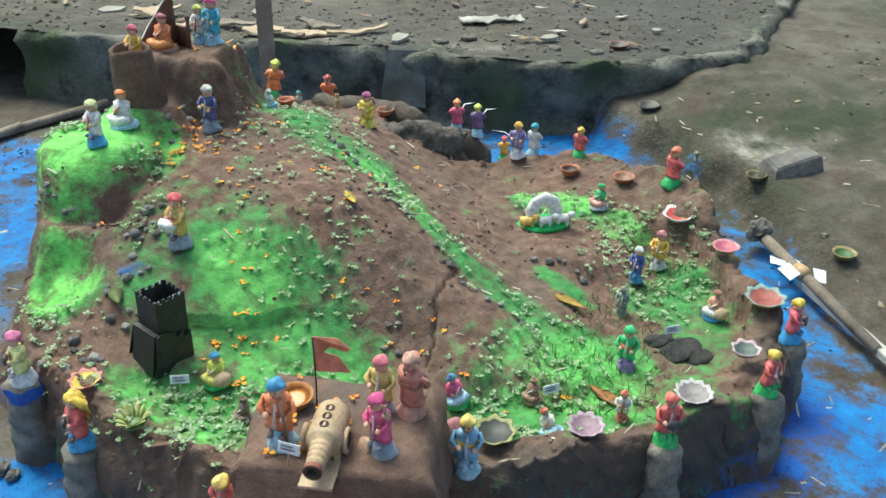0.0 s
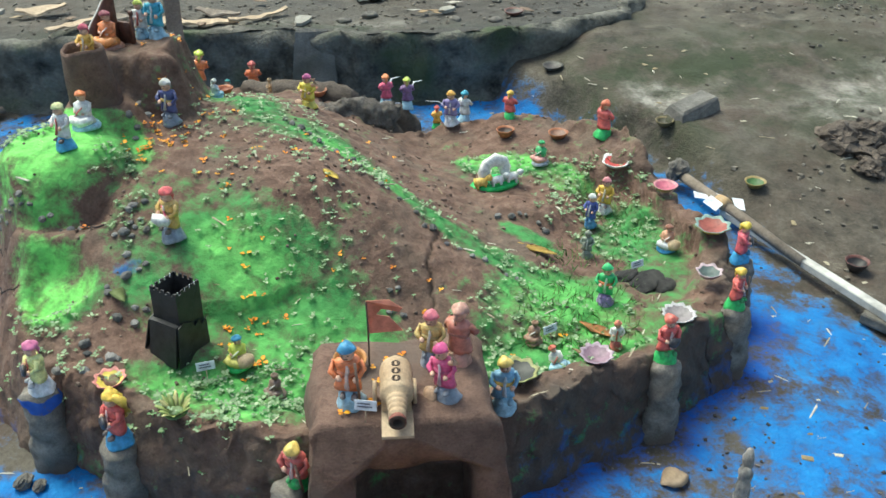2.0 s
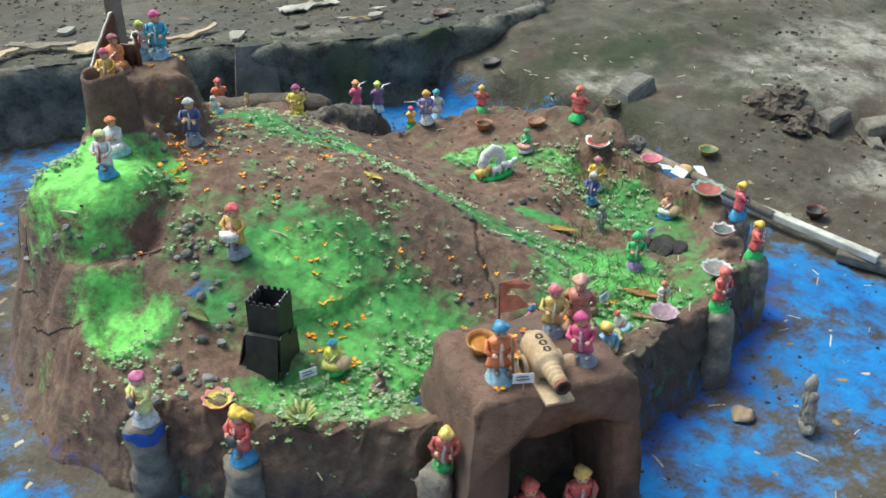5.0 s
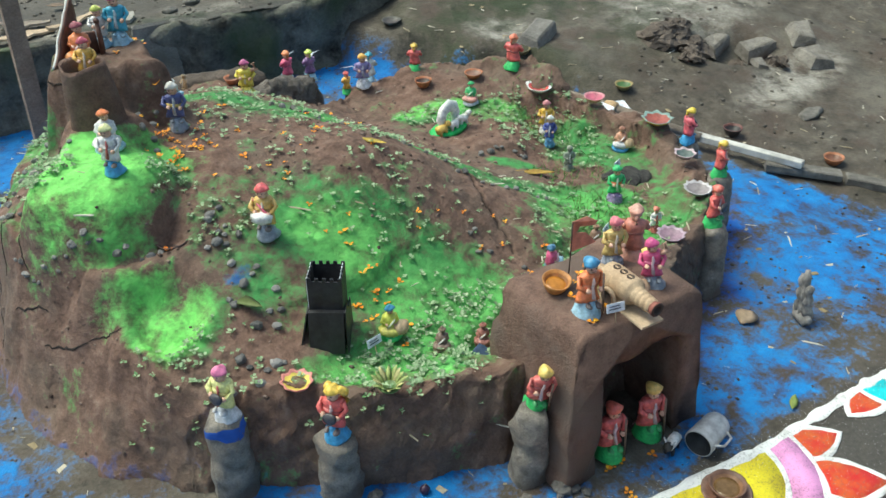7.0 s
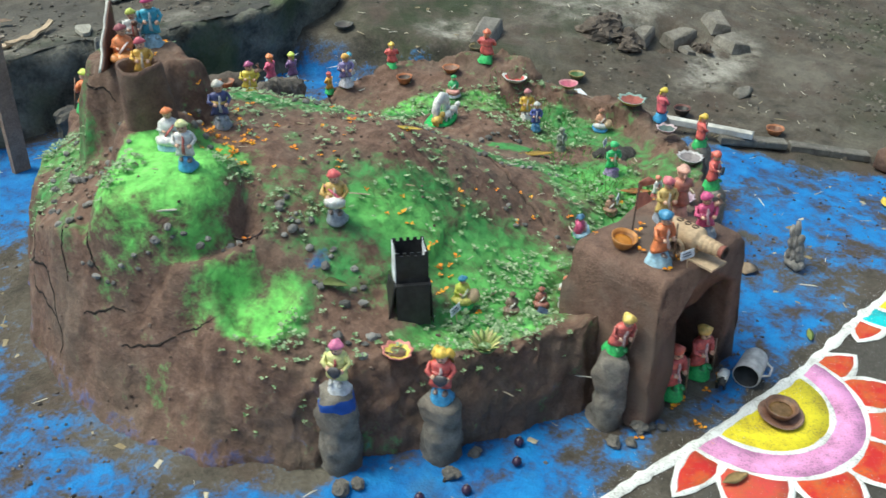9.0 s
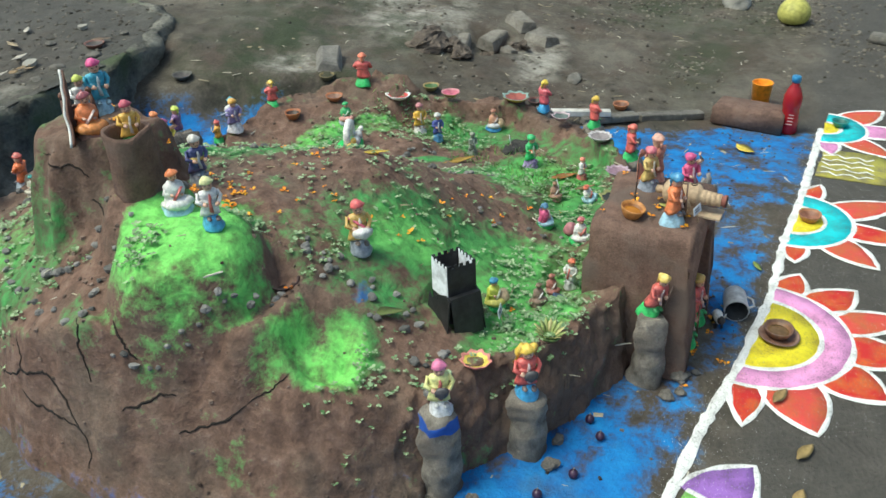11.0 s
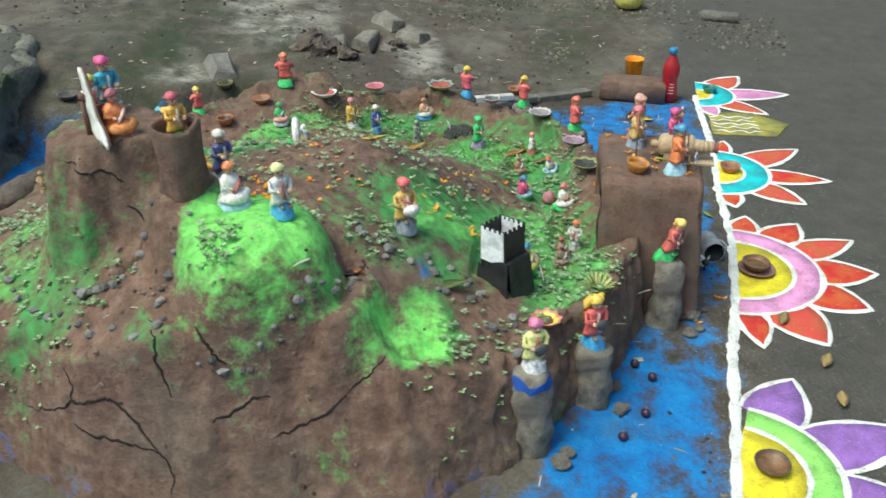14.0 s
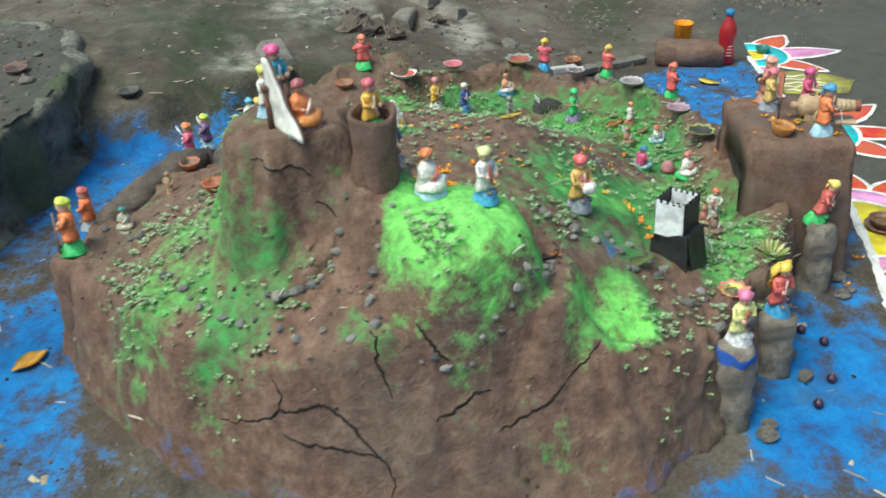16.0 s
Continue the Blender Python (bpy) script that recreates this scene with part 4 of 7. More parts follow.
guard = "painted clay guard figurine with "
figure("guard_figurine", guard + "pink turban and pale yellow tunic", -0.553, 1.150, 0.098, 215, (0.74, 0.74, 0.76), PALE_YELLOW, (0.72, 0.16, 0.34), z=0.141, extra=shield)
figure("guard_figurine", guard + "golden hair and red tunic", -0.430, 1.058, 0.102, 220, BLUE, RED, YELLOW, legs=WHITE, z=0.106, extra=long_hair)
figure("guard_figurine", guard + "red tunic, leaning on a clay wall", -0.170, 0.926, 0.096, 245, GREEN, (0.6, 0.09, 0.07), (0.85, 0.6, 0.12), z=0.126, lean=15, roll=-4, extra=spear)
figure("guard_figurine", guard + "red turban beside the gate opening", -0.060, 0.872, 0.115, 262, GREEN, RED, (0.7, 0.1, 0.05), z=0.0, extra=spear)
figure("guard_figurine", guard + "yellow turban beside the gate opening", 0.021, 0.868, 0.115, 262, GREEN, RED, (0.8, 0.5, 0.1), z=0.0, extra=spear)
figure("guard_figurine", guard + "coral turban and red tunic", 0.400, 1.090, 0.092, 285, GREEN, RED, (0.75, 0.13, 0.08), z=0.144, extra=shield)
figure("guard_figurine", guard + "yellow turban and green base", 0.572, 1.220, 0.085, 320, GREEN, RED, YELLOW, z=0.138, extra=spear)
figure("guard_figurine", guard + "yellow turban and blue base", 0.649, 1.374, 0.088, 340, BLUE, (0.68, 0.08, 0.12), (0.85, 0.6, 0.03), z=0.130, extra=shield)
figure("guard_figurine", guard + "orange turban, watching the yard", 0.511, 1.825, 0.090, 30, GREEN, RED, (0.8, 0.18, 0.07), fat=1.1, extra=spear)
figure("guard_figurine", guard + "yellow hat and red tunic", 0.332, 1.992, 0.072, 60, GREEN, RED, YELLOW, fat=1.05)
figure("dancer_figurine", "clay figurine in purple tunic carrying a white horn", 0.195, 2.015, 0.088, 250, (0.72, 0.72, 0.76), (0.25, 0.2, 0.45), (0.85, 0.45, 0.05), fat=1.05, z=0.158, extra=sword)
figure("dancer_figurine", "white and blue clay figurine with teal turban", 0.232, 2.045, 0.082, 60, PALE_BLUE, WHITE, (0.03, 0.35, 0.5), z=0.150)
figure("child_figurine", "small clay figurine with red turban and yellow tunic", 0.165, 2.045, 0.062, 100, GREEN, (0.8, 0.42, 0.03), RED, z=0.135)
figure("fencer_figurine", "clay swordsman with orange turban and pink tunic", 0.050, 2.130, 0.085, 110, PALE_BLUE, (0.75, 0.08, 0.2), (0.85, 0.25, 0.05), z=0.166, extra=sword)
figure("fencer_figurine", "clay swordsman with lime turban and purple tunic", 0.100, 2.108, 0.083, 100, PALE_BLUE, PURPLE, LIME, z=0.166, extra=sword)
figure("piper_figurine", "clay figurine in yellow robe with one arm raised", -0.137, 1.940, 0.083, 240, (0.75, 0.62, 0.05), (0.82, 0.66, 0.05), (0.5, 0.08, 0.25), fat=1.1, extra=raised)
figure("acrobat_figurine", "orange clay figurine with dark hair and pale base", -0.274, 2.213, 0.088, 100, (0.4, 0.45, 0.5), (0.85, 0.17, 0.02), (0.5, 0.06, 0.04), legs=ORANGE)
figure("guard_figurine", guard + "lime turban and orange tunic", -0.408, 2.183, 0.104, 110, GREEN, (0.85, 0.2, 0.03), (0.65, 0.75, 0.05), legs=GREEN, z=0.211, roll=10, extra=spear)
figure("kneeling_figurine", "small clay figurine with round teal cap", -0.328, 2.125, 0.052, 200, (0.45, 0.40, 0.30), (0.40, 0.38, 0.28), TEAL, style="sit")
figure("courtier_figurine", "clay courtier with white turban and navy coat", -0.389, 1.657, 0.094, 250, SLATE, NAVY, (0.72, 0.68, 0.62), sash=(0.75, 0.5, 0.1))
figure("villager_figurine", "white clay villager with pale yellow turban", -0.545, 1.515, 0.088, 235, (0.05, 0.36, 0.66), WHITE, (0.80, 0.78, 0.35), legs=WHITE)
figure("sage_figurine", "seated white clay sage with orange turban and sash", -0.526, 1.594, 0.080, 245, PALE_BLUE, WHITE, (0.85, 0.22, 0.05), legs=WHITE, style="sit", sash=ORANGE)
figure("drummer_figurine", "clay drummer with coral turban and yellow coat", -0.366, 1.371, 0.102, 230, SLATE, (0.68, 0.42, 0.08), (0.75, 0.1, 0.10), legs=WHITE, extra=drum)
figure("basket_seller_figurine", "seated clay figurine in yellow with a straw basket", -0.262, 1.175, 0.066, 250, GREEN, (0.66, 0.70, 0.05), (0.03, 0.28, 0.5), style="sit", legs=(0.66, 0.6, 0.1), extra=bundle)
figure("gunner_figurine", "clay gunner with blue turban beside the cannon", -0.095, 0.914, 0.102, 265, PALE_BLUE, (0.82, 0.20, 0.04), (0.03, 0.25, 0.48), legs=(0.75, 0.7, 0.65), z=0.266, extra=spear)
figure("gunner_figurine", "clay gunner in magenta with grey base", 0.030, 0.905, 0.090, 235, SLATE, (0.68, 0.05, 0.2), MAGENTA, z=0.266, roll=8, extra=raised)
figure("gunner_figurine", "clay gunner with striped pink turban and yellow coat", 0.018, 0.980, 0.092, 250, SLATE, (0.65, 0.45, 0.12), (0.7, 0.15, 0.2), z=0.266)
figure("gunner_figurine", "reddish clay figurine with a round pale shield", 0.055, 0.975, 0.102, 60, (0.5, 0.22, 0.15), (0.52, 0.16, 0.1), (0.6, 0.3, 0.22), z=0.266, extra=shield)
figure("villager_figurine", "clay villager with blue turban and pink shawl", 0.102, 1.200, 0.066, 300, GREEN, (0.62, 0.05, 0.2), (0.04, 0.18, 0.35), legs=PALE_BLUE, style="sit", roll=12)
figure("villager_figurine", "seated white clay villager with pink cap", 0.063, 1.111, 0.066, 225, GREEN, WHITE, (0.7, 0.15, 0.18), legs=WHITE, style="sit")
figure("villager_figurine", "clay villager with straw-yellow hat and blue shirt", 0.125, 1.005, 0.098, 270, PALE_BLUE, (0.2, 0.42, 0.62), (0.8, 0.58, 0.12), sash=(0.75, 0.45, 0.05))
figure("villager_figurine", "small grey-white clay villager with orange turban", -0.088, 1.085, 0.066, 160, (0.5, 0.5, 0.48), (0.60, 0.60, 0.56), (0.78, 0.17, 0.07))
figure("mother_figurine", "reclining white and red clay figurine in herbs", 0.250, 1.140, 0.055, 250, PALE_BLUE, WHITE, (0.75, 0.15, 0.08), style="sit", roll=25)
figure("villager_figurine", "small white clay villager with coral turban", 0.355, 1.188, 0.058, 260, (0.6, 0.1, 0.1), WHITE, (0.75, 0.2, 0.12))
figure("woman_figurine", "clay woman in bright green veil and lilac skirt", 0.374, 1.318, 0.088, 250, (0.35, 0.22, 0.5), (0.03, 0.5, 0.12), (0.03, 0.52, 0.14), sash=ORANGE)
figure("stone_figurine", "small unpainted grey-green stone figurine", 0.382, 1.468, 0.062, 250, (0.2, 0.23, 0.17), (0.22, 0.26, 0.19), (0.25, 0.27, 0.2), skin=(0.25, 0.27, 0.22))
figure("woman_figurine", "slender clay figurine in dark blue with white cap", 0.419, 1.575, 0.080, 230, (0.05, 0.25, 0.5), (0.03, 0.06, 0.35), WHITE, fat=0.8)
figure("villager_figurine", "clay villager in yellow with patterned pink turban", 0.471, 1.648, 0.086, 235, WHITE, (0.85, 0.5, 0.03), (0.6, 0.2, 0.22), legs=WHITE)
figure("washer_figurine", "seated bare clay figurine on a blue slab", 0.546, 1.475, 0.064, 235, (0.03, 0.28, 0.6), (0.65, 0.3, 0.16), (0.4, 0.15, 0.08), legs=(0.6, 0.6, 0.6), style="sit", extra=bundle)
figure("woman_figurine", "seated clay woman in green veil on white tray", 0.366, 1.802, 0.064, 220, (0.6, 0.58, 0.68), (0.03, 0.42, 0.1), (0.03, 0.45, 0.12), legs=(0.7, 0.3, 0.25), style="sit")
figure("king_figurine", "clay king with bright pink turban and blue coat", -0.415, 1.813, 0.100, 250, PALE_BLUE, (0.03, 0.38, 0.55), (0.72, 0.05, 0.25), z=0.462)
figure("attendant_figurine", "clay attendant with lime turban and white coat", -0.445, 1.822, 0.080, 250, PALE_BLUE, WHITE, (0.65, 0.72, 0.1), z=0.462)
figure("throned_figurine", "seated orange clay ruler on a brown throne", -0.497, 1.764, 0.085, 245, (0.3, 0.12, 0.06), (0.78, 0.2, 0.03), (0.35, 0.06, 0.08), legs=(0.75, 0.25, 0.03), style="sit", z=0.462)
figure("lookout_figurine", "clay lookout with red turban standing in the turret", -0.515, 1.666, 0.082, 245, GREEN, (0.82, 0.45, 0.04), (0.6, 0.07, 0.12), z=0.464)


# ---- toys and models on the fort ----
def black_tower():
    """A folded card tower: a notched square shaft, a white sheet on one side, a lower front panel and splayed side flaps."""
    x0, y0 = -0.349, 1.209
    base = min(top(x0 + i, y0 + j) for i in (-0.03, 0.03) for j in (-0.03, 0.03)) - 0.004
    t = thing("toy_tower", pose(x0, y0, base, 0, 2, 54), "black card toy tower with notched top and white panel", "toy tower")
    black, white = paint("black_card", (0.012, 0.012, 0.014), 0.5, 0.12), paint("white_card", (0.74, 0.76, 0.80), 0.7, 0.12)
    w, h = 0.0258, 0.277 - base

    def notched(half, low, high, n=9):
        pts = [(-half, low), (half, low)]
        for k in range(n):
            a, b = half - 2 * half * k / n, half - 2 * half * (k + 1) / n
            z = high - (0.0055 if k % 2 else 0.0)
            pts += [(a, z), (b, z)]
        return pts

    def sheet(name, pts, ang, off, thick, m, label=""):
        at = pose(0, 0, 0, 0, 0, ang)
        s = Shape()
        s.grid([[at @ Vector((off, y, z)) for y, z in pts], [at @ Vector((off - thick, y, z)) for y, z in pts]], m)
        return part(name, s.rough(0.0012, 40), t, label, False)

    for ang in (0, 90, 180, 270):
        sheet("wall_panel", notched(w - 0.0002, 0.0, h), ang, w, 0.0022, black)
    sheet("white_sheet", notched(w - 0.002, h * 0.50, h - 0.001), 90, w + 0.0012, 0.0010, white, "white card outer face")
    sheet("white_lining", notched(w - 0.004, h * 0.72, h - 0.001), 270, w - 0.0026, 0.0008, white, "white card lining")
    part("inner_floor", Shape().box(-w + 0.003, -w + 0.003, h * 0.62, w - 0.003, w - 0.003, h * 0.62 + 0.002, black), t, "", False)
    # the lower front, its top folded in, and flaps that stand out at the sides
    s = Shape()
    s.grid([[Vector((-w - 0.020, y, 0.0)), Vector((-w - 0.009, y, h * 0.56)), Vector((-w - 0.001, y, h * 0.565)), Vector((-w - 0.001, y, h * 0.55)), Vector((-w - 0.007, y, h * 0.54)), Vector((-w - 0.017, y, 0.0))] for y in (-w - 0.001, -w * 0.4, w * 0.4, w + 0.001)], black)
    part("front_panel", s.rough(0.0015, 30), t, "", False)
    for e in (-1, 1):
        rows = [(-w - 0.017, 0.0), (-w - 0.008, h * 0.54), (-w + 0.004, h * 0.58), (-0.004, h * 0.52), (0.002, h * 0.44), (0.010, h * 0.50), (0.016, h * 0.40), (w, h * 0.46), (w, 0.0)]
        s = Shape()
        s.grid([[Vector((x, e * (w + 0.003 + (0.014 if e > 0 else 0.004) * (1 - z / (h * 0.62)) - d), z)) for x, z in rows] for d in (0.0, 0.002)], black)
        part("side_flap", s.rough(0.0012, 40), t, "", False)


black_tower()


def cannon():
    t = thing("toy_cannon", pose(-0.036, 0.905, 0.268, 0, 0, -94) @ Matrix.Scale(0.76, 4), "unpainted wooden toy cannon with ringed barrel", "toy cannon")
    # dark colours the wheel rings and paints the shade in bore and holes
    dark, wood = paint("hole_and_ring_dark", (0.05, 0.03, 0.02), 0.8, 0.2), stony("lime_wood", (0.40, 0.27, 0.16), (0.58, 0.43, 0.28), 0.65, 20, 0.001)
    s = Shape()
    s.box(-0.03, -0.026, 0.0, 0.088, 0.026, 0.006, PLY)
    part("base_board", s, t, "", False)
    s = Shape()
    prof = [(0.004, -0.068), (0.009, -0.066), (0.010, -0.055), (0.006, -0.051), (0.018, -0.048), (0.026, -0.042), (0.028, -0.03), (0.028, 0.028), (0.025, 0.034), (0.0165, 0.038)]
    for k in range(4):
        x = 0.040 + 0.011 * k
        prof += [(0.0175 - 0.001 * k, x), (0.0175 - 0.001 * k, x + 0.008), (0.0150 - 0.001 * k, x + 0.0095)]
    prof += [(0.0125, 0.086), (0.0145, 0.088), (0.0145, 0.094), (0.008, 0.0945), (0.007, 0.08)]
    barrel = s.lathe(prof, [wood] * (len(prof) - 6) + [paint("red_stain", (0.26, 0.085, 0.06), 0.7, 0.3)] * 3 + [dark] * 2, pose(0, 0, 0.040, 0, 90, 0), 1, 1, 22)
    barrel = part("barrel", barrel, t, "pale turned barrel with dark mouth")
    # holes on top are raised discs, their inner shade put into the colour
    for k in range(3):
        s = Shape()
        s.lathe([(0.0075, 0.0), (0.0075, 0.0015), (0.0055, 0.0018), (0.0053, 0.0005)], dark, pose(-0.02 + 0.019 * k, 0, 0.0672), 1, 1, 14)
        part("touch_hole", s, barrel, "")
    for e in (-1, 1):
        s = Shape()
        s.lathe([(0.021, 0.0), (0.021, 0.006), (0.014, 0.0065), (0.014, 0.004), (0.002, 0.0045)], [wood, wood, dark, dark], pose(0.002, e * 0.027 - (0.006 if e < 0 else 0), 0.025, 90 if e < 0 else -90, 0, 0), 1, 1, 20)
        part("wheel", s, t, "wooden wheel with a dark ring")
        s = Shape()
        s.box(-0.035, e * 0.020 - 0.004, 0.005, 0.03, e * 0.020 + 0.004, 0.03, wood)
        part("cheek", s, t, "", False)


cannon()


def flag(x, y, z, h, turn, label, cloth_colour, shape_pts, lean=0.0):
    t = thing("flag", pose(x, y, z, lean, 0, turn), label, "flag")
    s = Shape()
    s.tube([(0, 0, 0), (0.001, 0, h * 0.5), (0, 0, h)], [0.0013], paint("dark_stick", (0.06, 0.04, 0.03), 0.8), None, 6)
    part("pole", s, t)
    s = Shape()
    cloth = paint("flag_paper", cloth_colour, 0.8, 0.25, 50)
    n = len(shape_pts)
    s.grid([[Vector((a, 0.004 * math.sin(a * 90) + e, b)) for a, b in shape_pts] for e in (0.0, 0.0008)], cloth)
    part("cloth", s, t, "", False)


flag(-0.066, 0.985, 0.266, 0.105, 0, "torn coral paper swallowtail flag on thin stick", (0.56, 0.20, 0.13), [(0, 0.055), (0.047, 0.058), (0.03, 0.078), (0.012, 0.082), (0.02, 0.09), (0.042, 0.088), (0.047, 0.094), (0.03, 0.105), (0, 0.107)])


def sign(x, y, z, turn, h=0.03, w=0.028):
    t = thing("name_board", pose(x, y, z, -12, 0, turn), "small white paper board on a toothpick", "sign", "paper boards")
    s = Shape()
    s.tube([(0, 0, 0), (0, 0, h)], [0.0009], PLY, None, 5)
    part("stick", s, t)
    s = Shape()
    s.box(-w / 2, -0.0008, h - 0.004, w / 2, 0.0003, h + 0.010, paint("white_paper", (0.74, 0.76, 0.80), 0.8, 0.1))
    board = part("board", s, t, "", False)
    s = Shape()
    for k in range(2):
        s.box(-w * 0.36, -0.0013, h + 0.0005 + 0.0042 * k, w * (0.3 - 0.1 * k), -0.0008, h + 0.0022 + 0.0042 * k, paint("pencil_grey", (0.16, 0.16, 0.2), 0.8))
    part("line_of_writing", s, board, "", False)


sign(0.249, 1.208, top(0.249, 1.208), 25, 0.022)
sign(-0.308, 1.140, top(-0.308, 1.140), 10, 0.025)
sign(-0.078, 0.872, 0.268, -15, 0.022)
sign(0.462, 1.395, top(0.462, 1.395), 20, 0.020)
sign(0.070, 2.104, 0.166, 5, 0.006, 0.024)


# ---- oil lamps, dishes ----
def dish(name, label, x, y, r, depth, outside, inside, z=None, wavy=0, tip=0.0, turn=0.0, rim=None, oil=None, tall=1.0, category="oil lamp"):
    """A hand-pressed clay dish. wavy: how many scallops its rim has."""
    s = Shape()
    O, I = paint("lamp_paint", outside, 0.5, 0.35, 90), paint("lamp_paint", inside, 0.5, 0.35, 90)
    R = paint("lamp_paint", rim, 0.5, 0.3, 90) if rim else O
    segs = 32 if wavy else 20
    prof = [(0.55 * r, 0.0), (0.72 * r, 0.25 * depth), (0.93 * r, 0.75 * depth), (r, depth), (0.93 * r, depth * 1.02), (0.80 * r, depth * 0.78), (0.55 * r, depth * 0.4), (0.002, depth * 0.3)]
    rings = []
    for k, (q, zz) in enumerate(prof):
        ring = []
        for j in range(segs):
            a = 2 * math.pi * j / segs
            f = 1 + (0.10 * math.cos(wavy * a) * (q / r) ** 2 if wavy else 0.0) + 0.06 * (q / r) * max(0, math.cos(a)) ** 6 * (not wavy)
            ring.append(Vector((q * f * math.cos(a), q * f * math.sin(a), zz + (0.12 * depth * math.cos(wavy * a) * (q / r) ** 3 if wavy else 0))))
        rings.append(ring)
    s.grid(rings, [O, O, O, R, R, I, I])
    s.rough(0.05 * r, 0.9 / r)
    z = sum(sorted(top(x + 0.6 * r * math.cos(a), y + 0.6 * r * math.sin(a)) for a in range(6))[2:5]) / 3 + 0.001 if z is None else z
    t = thing(name, pose(x, y, z, tip, 0, turn), label, category, "oil lamps and dishes")
    part("bowl", s, t)
    if oil:
        s = Shape()
        s.lathe([(0.70 * r, depth * 0.45), (0.74 * r, depth * 0.6), (0.5 * r, depth * 0.63), (0.002, depth * 0.62)], paint("lamp_fill", oil, 0.25, 0.2), None, 1, 1, 18)
        part("filling", s, t, "")
    return t


TC = (0.34, 0.12, 0.045)
dish("oil_lamp", "round terracotta lamp bowl on the rim", 0.308, 1.920, 0.021, 0.0187, TC, (0.06, 0.035, 0.025), tall=1)
dish("oil_lamp", "shallow terracotta lamp with dry bits inside", 0.418, 1.862, 0.023, 0.0136, TC, (0.22, 0.12, 0.08))
dish("painted_lamp", "white star-shaped lamp with red middle", 0.513, 1.726, 0.031, 0.0119, (0.72, 0.70, 0.68), (0.50, 0.07, 0.06), wavy=4, rim=(0.75, 0.73, 0.7), turn=20, z=0.167)
dish("painted_lamp", "pink painted lamp on the clay rim", 0.583, 1.608, 0.025, 0.0119, (0.36, 0.24, 0.10), (0.42, 0.10, 0.15), rim=(0.52, 0.22, 0.24), z=0.164)
dish("painted_lamp", "flower-shaped lamp painted yellow, blue and red", 0.617, 1.439, 0.034, 0.0119, (0.50, 0.36, 0.06), (0.28, 0.07, 0.05), wavy=8, rim=(0.22, 0.32, 0.28), z=0.163)
dish("painted_lamp", "small scalloped lamp in dull pink and grey", 0.556, 1.300, 0.023, 0.0119, (0.35, 0.22, 0.25), (0.08, 0.11, 0.10), wavy=7, rim=(0.5, 0.38, 0.4), z=0.152)
dish("shell_dish", "white and black striped shell dish", 0.452, 1.174, 0.028, 0.011, (0.26, 0.24, 0.24), (0.22, 0.19, 0.19), wavy=12, rim=(0.50, 0.47, 0.47), z=0.160)
dish("shell_dish", "silvery purple shell dish on clay rim", 0.289, 1.092, 0.026, 0.011, (0.22, 0.15, 0.19), (0.24, 0.15, 0.19), wavy=10, rim=(0.38, 0.28, 0.33), z=0.157)
dish("painted_lamp", "dark olive lamp with a burnt rim", 0.161, 1.068, 0.03, 0.0119, (0.15, 0.16, 0.05), (0.035, 0.035, 0.03), wavy=8, rim=(0.28, 0.28, 0.1), z=0.157)
dish("painted_lamp", "coral scalloped lamp with yellow middle", -0.448, 1.134, 0.024, 0.0115, (0.48, 0.14, 0.12), (0.66, 0.52, 0.09), wavy=9, rim=(0.55, 0.2, 0.17), turn=40, z=0.156)
def petal_dish(x, y):
    t = thing("flower_dish", pose(x, y, top(x, y) - 0.001, 4, -4, 15), "pale green pressed dish with pointed petals", "oil lamp", "oil lamps and dishes")
    part("bowl", Shape().lathe([(0.011, 0.0), (0.017, 0.005), (0.020, 0.011), (0.017, 0.011), (0.010, 0.006), (0.002, 0.005)], paint("lamp_paint", (0.10, 0.17, 0.04), 0.5, 0.35, 90), None, 1, 1, 18).rough(0.001, 90), t)
    for k in range(15):
        a, out = 2 * math.pi * k / 15 + 0.1 * math.sin(k * 5), 1.0 if k % 2 else 0.8
        m = paint("lamp_paint", (0.34, 0.40, 0.13) if k % 3 else (0.50, 0.46, 0.20), 0.55, 0.3, 90)
        c, d = math.cos(a), math.sin(a)
        rings = []
        for f, half in ((0.0, 0.0025), (0.35, 0.0042), (0.7, 0.0034), (1.0, 0.0006)):
            r, z = 0.010 + 0.017 * out * f, 0.006 + 0.015 * f ** 0.8
            rings.append([Vector((c * r - d * half, d * r + c * half, z + 0.001)), Vector((c * r, d * r, z - 0.0012)), Vector((c * r + d * half, d * r - c * half, z + 0.001)), Vector((c * r, d * r, z + 0.0006))])
        part("petal", Shape().grid(rings, m), t)


petal_dish(-0.342, 1.050)
dish("oil_lamp", "orange terracotta lamp on the gate block", -0.092, 0.985, 0.022, 0.0204, (0.46, 0.20, 0.05), (0.30, 0.12, 0.03), z=0.266, oil=(0.42, 0.17, 0.02), tip=10)
dish("sunken_bowl", "dark maroon bowl sunk beside the dome", -0.501, 1.436, 0.028, 0.012, (0.05, 0.025, 0.022), (0.035, 0.018, 0.015), z=top(-0.494, 1.438) - 0.006, category="bowl")
dish("oil_lamp", "terracotta lamp in grass near the turret", -0.320, 1.965, 0.019, 0.0153, (0.4, 0.13, 0.05), (0.3, 0.09, 0.04))
dish("oil_lamp", "green and ochre lamp lying in the yard", 0.885, 1.800, 0.025, 0.0153, (0.25, 0.2, 0.06), (0.05, 0.12, 0.03), rim=(0.3, 0.22, 0.08))
